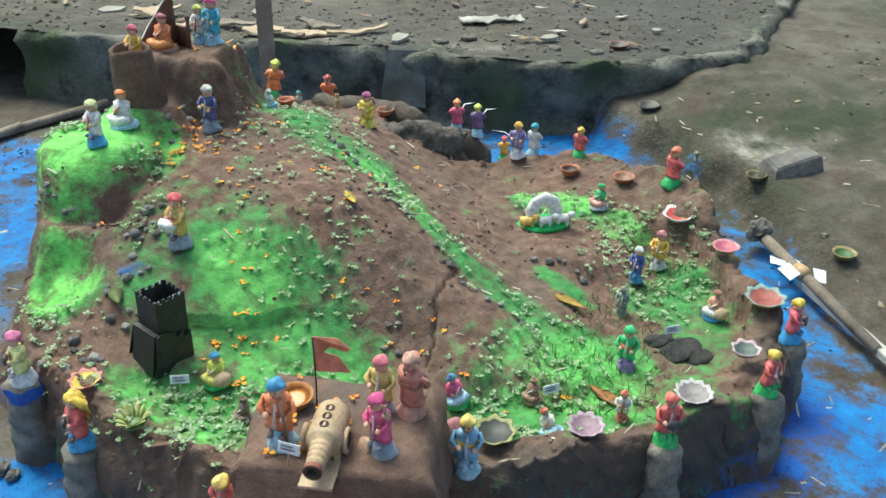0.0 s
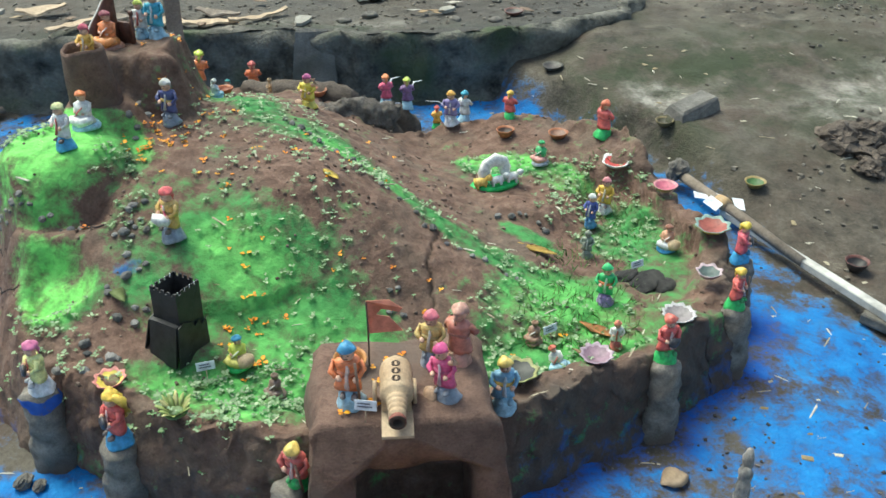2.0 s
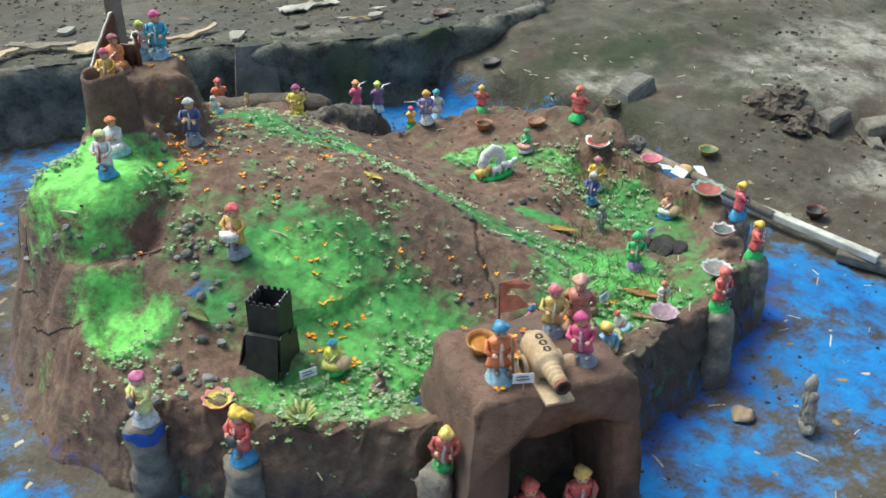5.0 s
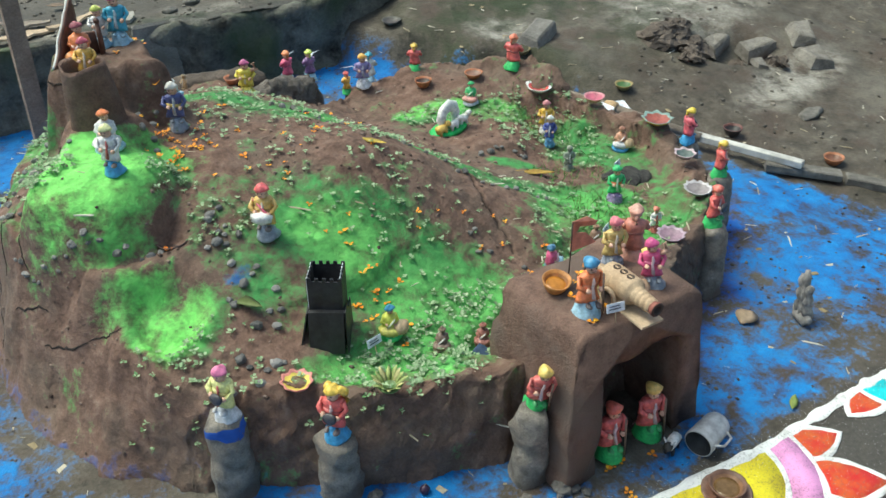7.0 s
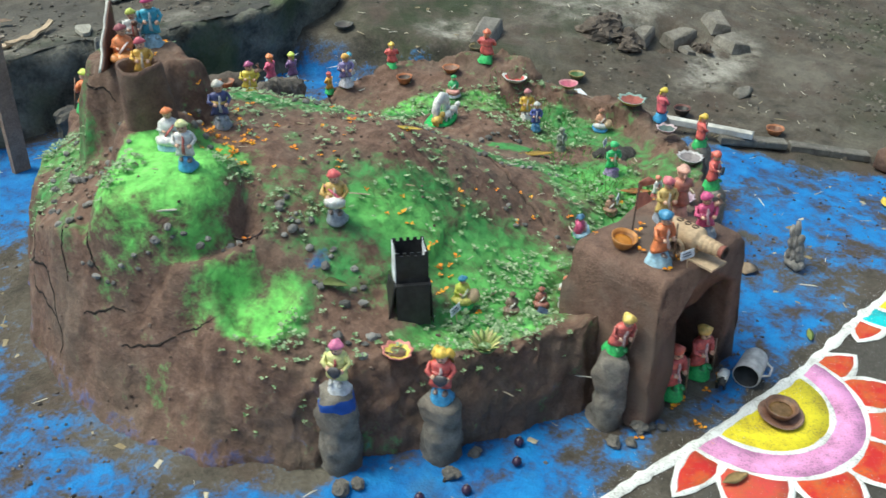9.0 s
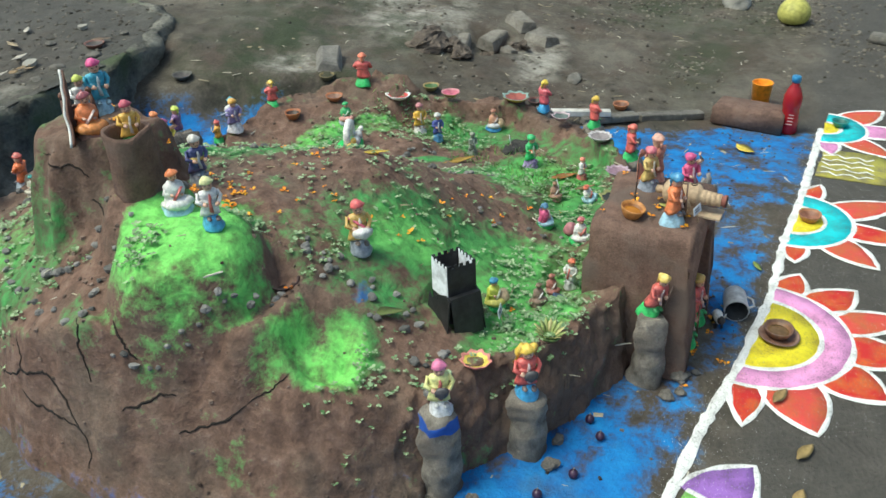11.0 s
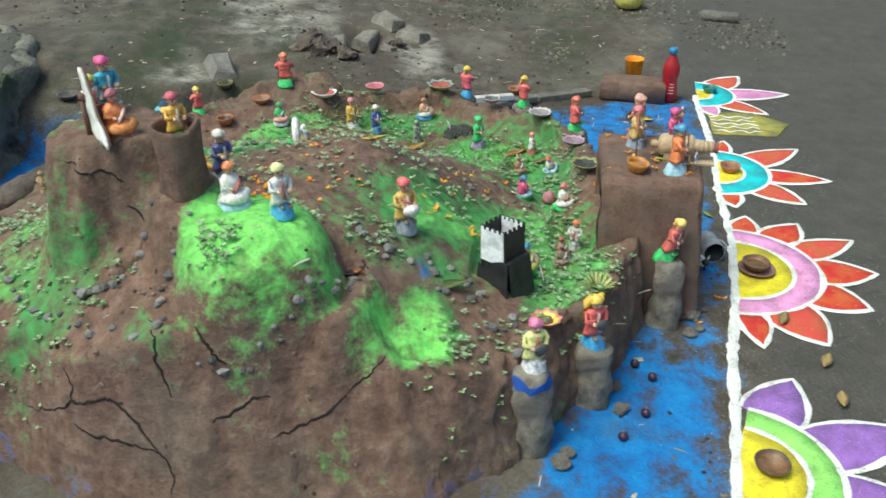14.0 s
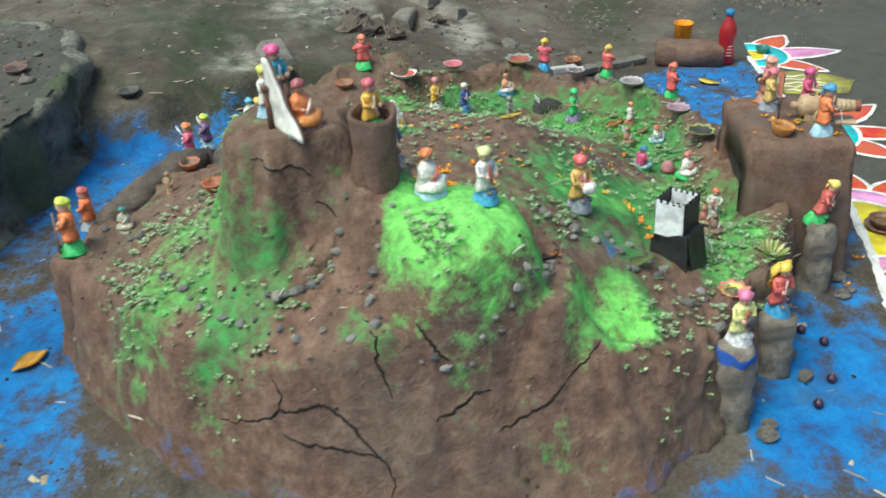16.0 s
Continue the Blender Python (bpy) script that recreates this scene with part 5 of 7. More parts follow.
dish("oil_lamp", "dark soot-stained lamp on bare earth", 0.984, 1.500, 0.025, 0.0221, (0.03, 0.022, 0.02), (0.02, 0.016, 0.015), rim=(0.12, 0.04, 0.03))
dish("oil_lamp", "olive clay lamp on the bank", 0.760, 2.085, 0.024, 0.0153, (0.18, 0.14, 0.06), (0.06, 0.055, 0.03))
dish("oil_lamp", "plain terracotta lamp by the stone edging", 1.075, 1.262, 0.025, 0.0187, (0.36, 0.14, 0.06), (0.15, 0.06, 0.03))
dish("oil_lamp", "terracotta lamp behind the moat figures", -0.115, 2.075, 0.02, 0.0153, (0.4, 0.15, 0.07), (0.22, 0.1, 0.06))
for lx_, ly_ in ((0.486, 2.697), (0.553, 2.452)):
    dish("oil_lamp", "dusty dull lamp lying on the concrete", lx_, ly_, 0.030, 0.014, (0.17, 0.075, 0.055) if ly_ > 2.6 else (0.09, 0.085, 0.07), (0.06, 0.05, 0.045), z=0.205 if ly_ > 2.6 else None)


def shrine():
    x, y = 0.247, 1.728
    t = thing("toy_cowshed", pose(x, y, top(x, y) - 0.002, 0, 0, 15), "white clay arch with cows on a green base", "toy shrine")
    s = Shape()
    s.lathe([(0.056, 0), (0.058, 0.006), (0.05, 0.011), (0.002, 0.012)], paint("clay_paint", (0.03, 0.42, 0.08), 0.5, 0.3, 130), None, 1.0, 0.55, 22).rough(0.003, 40)
    part("base", s, t, "bright green oval base")
    W, Yl = paint("clay_paint", WHITE, 0.45, 0.3, 130), paint("clay_paint", (0.75, 0.5, 0.12), 0.45, 0.3, 130)
    s = Shape()
    s.tube([(-0.026, 0, 0.008), (-0.026, 0, 0.035), (-0.018, 0, 0.054), (0, 0, 0.062), (0.018, 0, 0.054), (0.026, 0, 0.035), (0.026, 0, 0.008)], [0.009], W, None, 8, 1.6).rough(0.003, 70)
    part("arch", s, t)
    for cx, cy, m in ((-0.036, -0.012, Yl), (0.0, -0.016, W), (0.036, -0.012, W)):
        s = Shape()
        s.tube([(cx - 0.014, cy, 0.022), (cx + 0.012, cy, 0.023)], [0.009, 0.008], m)
        s.ball((cx + 0.018, cy - 0.003, 0.03), 0.007, m)
        for e in (-1, 1):
            for f in (-0.010, 0.008):
                s.tube([(cx + f, cy + e * 0.005, 0.02), (cx + f, cy + e * 0.005, 0.008)], [0.003], m, None, 6)
        s.rough(0.003, 60)
        part("cow", s, t, "yellow and white cow" if m is Yl else "")


shrine()


def throne():
    t = thing("throne", pose(-0.484, 1.782, 0.458, 0, 0, 245) @ Matrix.Scale(0.72, 4), "dark brown carved throne with white plaster rear", "throne")
    m = paint("throne_brown", (0.12, 0.05, 0.03), 0.5, 0.3)
    for e in (-1, 1):
        s = Shape()
        s.tube([(-0.02, e * 0.032, 0), (-0.022, e * 0.033, 0.05), (-0.028, e * 0.03, 0.085)], [0.007, 0.006, 0.005], m)
        s.ball((-0.028, e * 0.03, 0.088), 0.008, m)
        part("side_post", s.rough(0.002, 80), t)
    s = Shape()
    s.box(-0.036, -0.022, 0.0, -0.028, 0.022, 0.06, m)
    part("back", s.rough(0.003, 50), t)
    return t


def throne_back(t):
    """The tall pointed back of the throne: carved brown in front, bare white plaster behind."""
    at = t.matrix_world.inverted() @ pose(-0.489, 1.809, 0.455)
    a, b, c, n = Vector((0, 0, 0.108)), Vector((-0.064, -0.056, 0.012)), Vector((0.0, 0.0, 0.012)), 14
    out = Vector((-0.65, 0.76, 0))
    for name, m, d in (("carved_front", paint("throne_brown", (0.12, 0.05, 0.03), 0.5, 0.3), -0.004), ("plaster_rear", paint("bare_plaster", (0.74, 0.72, 0.67), 0.85, 0.2, 22), 0.0)):
        rings = []
        for k in range(n + 1):
            f = k / n
            p, q = a.lerp(c, f), a.lerp(b, f) + Vector((-0.006, -0.005, 0)) * (1 - f)
            edge = []
            for g in (0.0, 0.25, 0.5, 0.75, 1.0):
                v = p.lerp(q, g)
                edge.append(v + out * (d + 0.0035 * noise.noise(v * 45)) + Vector((0, 0, 0.010 * f ** 6 * noise.noise(Vector((g * 9, 3, 1))))))
            rings.append(edge + [v - out * 0.0036 for v in reversed(edge)])
        part(name, Shape().grid([[at @ v for v in ring] for ring in rings], m), t, "bare white plaster rear" if d == 0 else "")


throne_back(throne())


# ---- moat things ----
def moat_ship():
    t = thing("toy_ship", pose(0.468, 0.905, 0.0, 0, 10, 62) @ Matrix.Diagonal((0.60, 0.72, 1.28, 1)), "weathered grey carved toy ship in the blue moat", "toy ship")
    g = stony("grey_carving", (0.12, 0.11, 0.10), (0.46, 0.43, 0.40), 0.85, 40, 0.003)
    s = Shape()
    s.tube([(-0.045, 0, 0.012), (-0.02, 0, 0.010), (0.03, 0, 0.010), (0.05, 0, 0.02)], [0.006, 0.016, 0.016, 0.005], g, None, 10, 0.7)
    part("hull", s.rough(0.004, 60), t)
    for x, h in ((-0.022, 0.05), (0.0, 0.068), (0.024, 0.058)):
        s = Shape()
        prof = []
        for j in range(3):
            prof += [(0.014 - 0.002 * j, 0.016 + h * j / 3), (0.016 - 0.002 * j, 0.016 + h * (j + 0.5) / 3), (0.010 - 0.002 * j, 0.016 + h * (j + 0.92) / 3)]
        s.lathe(prof, g, Matrix.Translation((x, 0, 0)), 0.85, 1.0, 10)
        part("sail", s.rough(0.004, 60), t)


moat_ship()


def lying_cup():
    t = thing("tin_cup", pose(0.082, 0.798, 0.024, 0, 0, 12), "grey tin cup lying on its side, dark inside", "cup")
    g, d = paint("dull_tin", (0.42, 0.42, 0.43), 0.5, 0.4), paint("cup_dark", (0.015, 0.015, 0.017), 0.6, 0.1)
    s = Shape()
    s.lathe([(0.002, 0.032), (0.020, 0.032), (0.022, 0.026), (0.024, -0.03), (0.0215, -0.031), (0.019, 0.02), (0.002, 0.022)], [g, g, g, g, d, d], pose(0, 0, 0, 0, 90, 0), 1, 1, 22)
    part("body", s, t)
    s = Shape()
    s.tube([(-0.025, -0.020, 0.005), (-0.012, -0.034, 0.004), (0.012, -0.033, 0.003), (0.02, -0.02, 0.004)], [0.002], g, None, 6)
    part("handle", s, t)


lying_cup()


def goat():
    s = Shape()
    W, D = paint("clay_paint", WHITE, 0.45, 0.3, 130), paint("clay_paint", DARK, 0.45, 0.3, 130)
    s.tube([(-0.014, 0, 0.018), (0.0, 0, 0.019), (0.014, 0, 0.018)], [0.009, 0.010, 0.008], W)
    s.ball((0.022, 0, 0.025), 0.008, D)
    for e in (-1, 1):
        s.tube([(0.022, e * 0.004, 0.03), (0.018, e * 0.009, 0.037)], [0.002, 0.001], W, None, 5)
        for f in (-0.011, 0.011):
            s.tube([(f, e * 0.005, 0.014), (f, e * 0.006, 0.0)], [0.003], D, None, 6)
    solid("toy_goat", s.rough(0.002, 90), pose(0.030, 0.822, 0.0, 0, 0, 200), "small black and white clay goat beside the cup", "toy animal")


goat()


def rock(name, x, y, z, rx, ry, rz, turn, material, label, category="rock", rough=0.28, group="", smooth=True):
    s = Shape()
    s.ball((0, 0, 0), 1.0, material, None, segs=30 if rough > 0.5 else 18, rows=20 if rough > 0.5 else 11)
    s.v = [tuple(Vector(p) * (1 + rough * noise.noise(Vector(p) * 1.3 + Vector((x * 9, y * 9, 0))) + 0.45 * rough * noise.noise(Vector(p) * 3.7 + Vector((y * 5, x * 7, 3))))) for p in s.v]
    s.v = [(px * rx, py * ry, max(pz, -0.6) * rz) for px, py, pz in s.v]
    if rough > 0.5:
        s.rough(0.014, 30).rough(0.008, 90)
    return solid(name, s, pose(x, y, z, 0, 0, turn), label, category, group, "", smooth)


EARTH = stony("clod_earth", (0.065, 0.05, 0.04), (0.19, 0.15, 0.12), 0.92, 22, 0.01)
rock("stone_stand", 0.078, 2.118, 0.075, 0.060, 0.05, 0.095, 10, EARTH, "dark lumpy stand carrying two swordsmen", "rock", 0.2)
rock("clay_lump", 0.210, 2.038, 0.08, 0.065, 0.035, 0.075, -10, BARE, "brown clay lump at the moat edge", "clay lump", 0.2)
s = Shape()
s.box(-0.075, -0.042, 0.0, 0.075, 0.042, 0.042, stony("grey_slab", (0.11, 0.10, 0.09), (0.27, 0.25, 0.22), 0.9, 16, 0.006), None, 0.35)
solid("flat_rock", s.rough(0.010, 14).rough(0.004, 50), pose(0.845, 2.125, 0.098, 7, -6, 28), "flat grey rock lying on the bank", "rock", smooth=False)
rock("flat_rock", 0.735, 1.905, 0.05, 0.032, 0.026, 0.025, 60, ROCK, "angular grey stone near the moat", "rock", 0.5, "", False)
for cx, cy, r in ((1.17, 1.935, 0.062), (1.225, 1.875, 0.055), (1.25, 1.955, 0.045), (1.185, 1.825, 0.032), (1.37, 1.80, 0.036), (1.43, 1.70, 0.030)):
    rock("earth_clod", cx, cy, float(ground_height(cx, cy)) + 0.006, r * 1.1, r * 0.85, r * 0.62, 40 * cx * 7 % 180, EARTH, "crumbly brown clod of earth by the pit", "rubble", 0.55, "rubble by the pit", False)
for cx, cy, a, b, c, turn in ((1.37, 1.90, 0.050, 0.034, 0.030, 15), (1.47, 1.82, 0.055, 0.040, 0.034, -12), (1.54, 1.66, 0.050, 0.040, 0.030, 70), (1.36, 1.72, 0.026, 0.020, 0.016, 70), (1.60, 1.76, 0.060, 0.035, 0.034, 50)):
    s = Shape()
    s.box(-a, -b, 0, a, b, c * 1.4, stony("broken_concrete", (0.10, 0.085, 0.07), (0.34, 0.31, 0.265), 0.92, 18, 0.010, (0.085, 0.052, 0.036)), None, 0.22)
    solid("broken_concrete", s.rough(0.012, 14).rough(0.005, 45), pose(cx, cy, float(ground_height(cx, cy)) - 0.006, 5, -4, turn), "broken lump of old concrete by the pit", "rubble", "rubble by the pit", smooth=False)
rock("pale_stone", 1.25, 1.455, 0.004, 0.05, 0.022, 0.010, 10, CONCRETE, "thin pale flake of concrete on the earth", "rubble")
rock("pale_stone", 2.30, 1.085, 0.02, 0.075, 0.055, 0.05, 5, stony("pale_stone", (0.3, 0.28, 0.24), (0.5, 0.47, 0.42), 0.9, 20, 0.004), "pale rounded stone in the far yard", "rock")
rock("yellow_pot", 2.13, 0.86, 0.04, 0.065, 0.06, 0.055, 0, paint("faded_yellow", (0.45, 0.42, 0.10), 0.6, 0.4), "faded yellow-green pot lying in the yard", "pot", 0.05)


def log():
    s = Shape()
    pts = [(-0.175, 1.985, 0.205), (-0.12, 1.992, 0.205), (-0.06, 2.0, 0.198), (0.0, 2.02, 0.186), (0.045, 2.04, 0.17), (0.06, 2.045, 0.165)]
    fine = [tuple(np.interp(q, np.linspace(0, 1, 6), [p[k] for p in pts]) for k in range(3)) for q in np.linspace(0, 1, 70)]
    s.tube(fine, [float(np.interp(q, np.linspace(0, 1, 6), [0.02, 0.032, 0.036, 0.038, 0.040, 0.030])) for q in np.linspace(0, 1, 70)], stony("bark", (0.045, 0.037, 0.030), (0.26, 0.225, 0.195), 0.92, 46, 0.010), None, 30)
    s.rough(0.012, 26).rough(0.009, 80)
    solid("bark_log", s, pose(0, 0, 0.0), "grey-brown piece of rough bark log", "log")
    s = Shape()
    s.tube([(-0.295 + 0.265 * q / 14, 2.175 - 0.09 * q / 14, 0.205) for q in range(15)], [0.024 + 0.012 * math.sin(q * 0.2) for q in range(15)], EARTH, None, 14)
    solid("bark_log", s.rough(0.012, 26).rough(0.006, 70), pose(0, 0, 0), "dark rough log lying behind the fort", "log")


log()
rock("clay_shoulder", -0.03, 2.03, 0.09, 0.13, 0.045, 0.09, 12, EARTH, "dark earth bank under the bark log", "clay lump", 0.2)
figure("peg_figurine", "plain straw-coloured peg figurine", -0.227, 2.077, 0.046, 200, (0.5, 0.32, 0.14), (0.52, 0.33, 0.15), (0.5, 0.33, 0.16), skin=(0.5, 0.33, 0.15), fat=0.8)
figure("dog_figurine", "small white and blue clay figurine", -0.326, 1.850, 0.05, 30, PALE_BLUE, (0.65, 0.68, 0.72), WHITE, style="sit")
for px, py, pc in ((-0.205, 1.112, (0.18, 0.1, 0.06)), (-0.124, 1.112, (0.34, 0.10, 0.07)), (0.220, 1.212, (0.30, 0.15, 0.08))):
    figure("clay_doll", "small unpainted brown clay doll among herbs", px, py, 0.05, 230, pc, pc, tuple(v * 1.2 for v in pc), skin=pc, style="sit")

s = Shape()
s.box(-0.017, -0.013, 0.0, 0.017, 0.013, 0.006, paint("dull_blue_tile", (0.045, 0.075, 0.14), 0.5, 0.35, 60))
solid("blue_tile", s.rough(0.001, 60), pose(-0.146, 1.088, top(-0.146, 1.088) + 0.004, 24, 10, 30), "small dull blue tile leaning in the herbs", "tile", smooth=False)
rock("clay_ball", 0.103, 1.140, top(0.103, 1.140) + 0.010, 0.015, 0.015, 0.016, 0, paint("dusty_pink", (0.40, 0.16, 0.18), 0.6, 0.4), "dusty pink clay ball beside a seated villager", "ball", 0.15)
for ax, ay, r in ((0.466, 1.376, 0.040), (0.500, 1.360, 0.026), (0.437, 1.392, 0.022)):
    rock("charcoal_lump", ax, ay, top(ax, ay), r * 1.2, r * 0.8, 0.007, 20 + 300 * r, stony("charcoal", (0.012, 0.012, 0.012), (0.07, 0.065, 0.06), 0.95, 60, 0.004), "low dark lump of wet ash in the basin", "ash", 0.35, "ash in the basin")


for bx, by in ((-0.335, 0.975), (-0.372, 0.948), (-0.529, 1.004), (-0.468, 0.965)):
    s = Shape()
    s.ball((0, 0, 0.007), 0.008, paint("dark_berry", (0.035, 0.012, 0.04), 0.35, 0.2), None, segs=12, rows=8)
    s.tube([(0, 0, 0.014), (0.002, 0, 0.018)], [0.001], WOOD, None, 5)
    solid("berry", s.rough(0.001, 90), pose(bx, by, top(bx, by)), "dark purple berry lying on blue powder", "berry", "fallen berries")
for gx, gy, r in ((-0.60, 1.10, 0.016), (-0.575, 1.09, 0.012), (-0.46, 1.005, 0.014), (-0.40, 1.01, 0.011), (-0.225, 0.87, 0.013), (-0.165, 0.862, 0.016), (-0.205, 0.85, 0.010)):
    rock("foot_stone", gx, gy, r * 0.45, r, r * 0.8, r * 0.7, gx * 500, ROCK, "small grey stone wedged at a post", "rock", 0.45, "stones at the posts", False)


# ---- edge of the yard ----
def stick(name, pts, radii, m, label, category="stick"):
    s = Shape()
    s.tube(pts, radii, m, None, 10)
    return solid(name, s.rough(0.002, 60), pose(0, 0, 0), label, category)


stick("bamboo_stick", [(0.742, 1.885, 0.045), (0.80, 1.70, 0.04), (0.86, 1.50, 0.03)], [0.013, 0.012, 0.011], WOOD, "dry bamboo stick laid along the moat")
s = Shape()
s.box(-0.25, -0.011, 0.0, 0.25, 0.011, 0.018, paint("white_strip", (0.48, 0.46, 0.42), 0.7, 0.3, 25))
solid("white_batten", s, pose(0.868, 1.50, 0.018, 0, 0, -71), "pale wooden batten edging the moat", "batten", smooth=False)
for x0, y0, x1, y1 in ((0.905, 1.335, 1.025, 1.205), (1.032, 1.197, 1.165, 1.035)):
    s = Shape()
    L = math.hypot(x1 - x0, y1 - y0) / 2
    s.box(-L, -0.018, 0, L, 0.018, 0.022, CONCRETE)
    s.rough(0.003, 40)
    solid("kerb_strip", s, pose((x0 + x1) / 2, (y0 + y1) / 2, float(yard_fall((x0 + x1) / 2, (y0 + y1) / 2)), 0, math.degrees(math.atan2(float(yard_fall(x0, y0) - yard_fall(x1, y1)), math.hypot(x1 - x0, y1 - y0))), math.degrees(math.atan2(y1 - y0, x1 - x0))), "narrow grey stone strip edging the moat", "edging", "edging strips", smooth=False)


def knot():
    t = thing("tape_knot", pose(0.784, 1.742, 0.045, 0, 0, -70), "crumpled white paper and brown tape round bamboo", "paper")
    s = Shape()
    s.lathe([(0.015, -0.016), (0.017, 0), (0.015, 0.016)], paint("tan_tape", (0.5, 0.33, 0.16), 0.4), pose(0, 0, 0, 0, 90, 0), 1, 1, 14)
    part("tape", s, t)
    white = paint("white_paper", (0.74, 0.76, 0.80), 0.8, 0.1)
    for k, (px, py, a) in enumerate(((-0.03, 0.02, 20), (0.02, 0.03, -30), (-0.045, -0.025, 60), (0.0, -0.03, 10))):
        s = Shape()
        s.box(-0.018, -0.012, 0, 0.018, 0.012, 0.0015, white, pose(px, py, -0.005 + 0.004 * k, 12 * k - 15, 15, a))
        part("paper_scrap", s.rough(0.004, 50), t, "", False)


knot()


def bottle():
    t = thing("drink_bottle", pose(1.135, 0.786, -0.034) @ Matrix.Scale(0.88, 4), "red plastic drink bottle with blue cap", "bottle")
    m, n, l, b = nodes_of("red_drink")
    b.inputs["Base Color"].default_value = (0.32, 0.012, 0.018, 1)
    b.inputs["Roughness"].default_value = 0.18
    w = noise_node(n, l, 25, 3)
    bump(n, l, b, w.outputs["Fac"], 0.2, 0.003)
    s = Shape()
    s.lathe([(0.026, 0), (0.030, 0.006), (0.030, 0.05), (0.027, 0.06), (0.027, 0.085), (0.030, 0.095), (0.029, 0.125), (0.020, 0.150), (0.012, 0.163), (0.012, 0.175)], m, None, 1, 1, 24)
    body = part("body", s, t)
    s = Shape()
    s.lathe([(0.0145, 0.172), (0.0145, 0.190), (0.012, 0.192)], paint("blue_cap", (0.03, 0.2, 0.4), 0.4, 0.05), None, 1, 1, 18)
    part("cap", s, t, "blue screw cap")
    for k in range(4):
        s = Shape()
        s.box(-0.0312, -0.012, 0.036 + 0.011 * k, -0.0296, 0.008 - 0.002 * k, 0.0385 + 0.011 * k, paint("label_mark", (0.62, 0.35, 0.34), 0.5, 0.1))
        part("label_mark", s, body, "", False)


bottle()


def cup():
    t = thing("plastic_cup", pose(1.325, 0.884, -0.037) @ Matrix.Scale(0.82, 4), "bright orange plastic cup upright on the yard", "cup")
    m = paint("orange_plastic", (0.85, 0.30, 0.01), 0.35, 0.05)
    s = Shape()
    s.lathe([(0.030, 0), (0.037, 0.09), (0.039, 0.092), (0.0375, 0.094), (0.0355, 0.09), (0.029, 0.006), (0.002, 0.005)], m, None, 1, 1, 26)
    part("body", s, t)


cup()
s = Shape()
s.box(-0.10, -0.05, 0.0, 0.10, 0.05, 0.062, BARE)
solid("clay_brick", s.rough(0.005, 25), pose(1.150, 0.895, -0.034, 0, 0, 82), "brown clay-coated brick at the moat corner", "brick")
s = Shape()
s.box(-0.07, -0.03, 0.0, 0.07, 0.03, 0.03, CONCRETE)
solid("concrete_slab", s.rough(0.004, 30), pose(1.98, 0.52, 0.0, 0, 0, 80), "grey concrete slab piece in the far yard", "slab")

# ---- on the ledge ----
s = Shape()
s.box(-0.021, -0.008, 0.0, 0.021, 0.008, 0.78, stony("stake_wood", (0.20, 0.135, 0.10), (0.38, 0.28, 0.215), 0.85, 30, 0.003))
solid("wooden_stake", s.rough(0.003, 12), pose(-0.487, 2.45, -0.01, 0, 1, 8), "weathered upright wooden stake behind the fort", "stake", smooth=False)
for k, (x0, y0, L, wd, a) in enumerate(((-0.42, 2.72, 0.16, 0.022, 8), (-0.40, 2.80, 0.14, 0.02, -22), (-0.28, 2.74, 0.20, 0.012, 32), (-0.56, 2.72, 0.12, 0.03, 15), (-0.68, 2.78, 0.18, 0.02, -10), (-0.93, 2.87, 0.14, 0.03, 20), (-0.80, 2.72, 0.2, 0.016, 50))):
    s = Shape()
    rings = []
    for q in range(9):
        f = q / 8
        half, lift = wd * (0.35 + 0.65 * math.sin(math.pi * min(1, 0.12 + 0.8 * f))), 0.018 * (f - 0.4) ** 2 * (1 + k % 3)
        rings.append([Vector((L * (f - 0.5), -half, lift + 0.004)), Vector((L * (f - 0.5), 0, lift)), Vector((L * (f - 0.5), half, lift + 0.006)), Vector((L * (f - 0.5), half * 0.9, lift + 0.011)), Vector((L * (f - 0.5), -half * 0.9, lift + 0.009))])
    s.grid(rings, WOOD if k % 3 == 1 else PLY)
    solid("wood_scrap", s.rough(0.008, 26), pose(x0, y0, 0.206 + 0.002 * k, 2, 3, a), "splintered pale bark strip on the ledge", "wood scrap", "wood scraps on the ledge", smooth=False)
for x0, y0, x1, y1 in ((-1.25, 2.33, -1.02, 2.60), (-1.30, 2.22, -1.19, 2.40)):
    stick("grey_plank", [(x0, y0, 0.012), (x1, y1, 0.02)], [0.014, 0.012], WOOD, "grey plank lying along the moat bank", "plank")
s = Shape()
s.box(-0.062, -0.020, -0.09, 0.062, 0.020, 0.075, stony("worn_block", (0.12, 0.11, 0.10), (0.30, 0.28, 0.245), 0.92, 26, 0.008, (0.07, 0.07, 0.05)), None, 0.09)
solid("ledge_block", s.rough(0.010, 22).rough(0.004, 70), pose(-0.125, 2.592, 0.142, -12, 4, 4), "pale broken concrete block set in the ledge", "concrete block", smooth=False)
rock("ledge_chunk", -0.28, 2.575, 0.02, 0.06, 0.04, 0.05, 20, CONCRETE, "mossy concrete chunk below the ledge", "rock", 0.4, "", False)
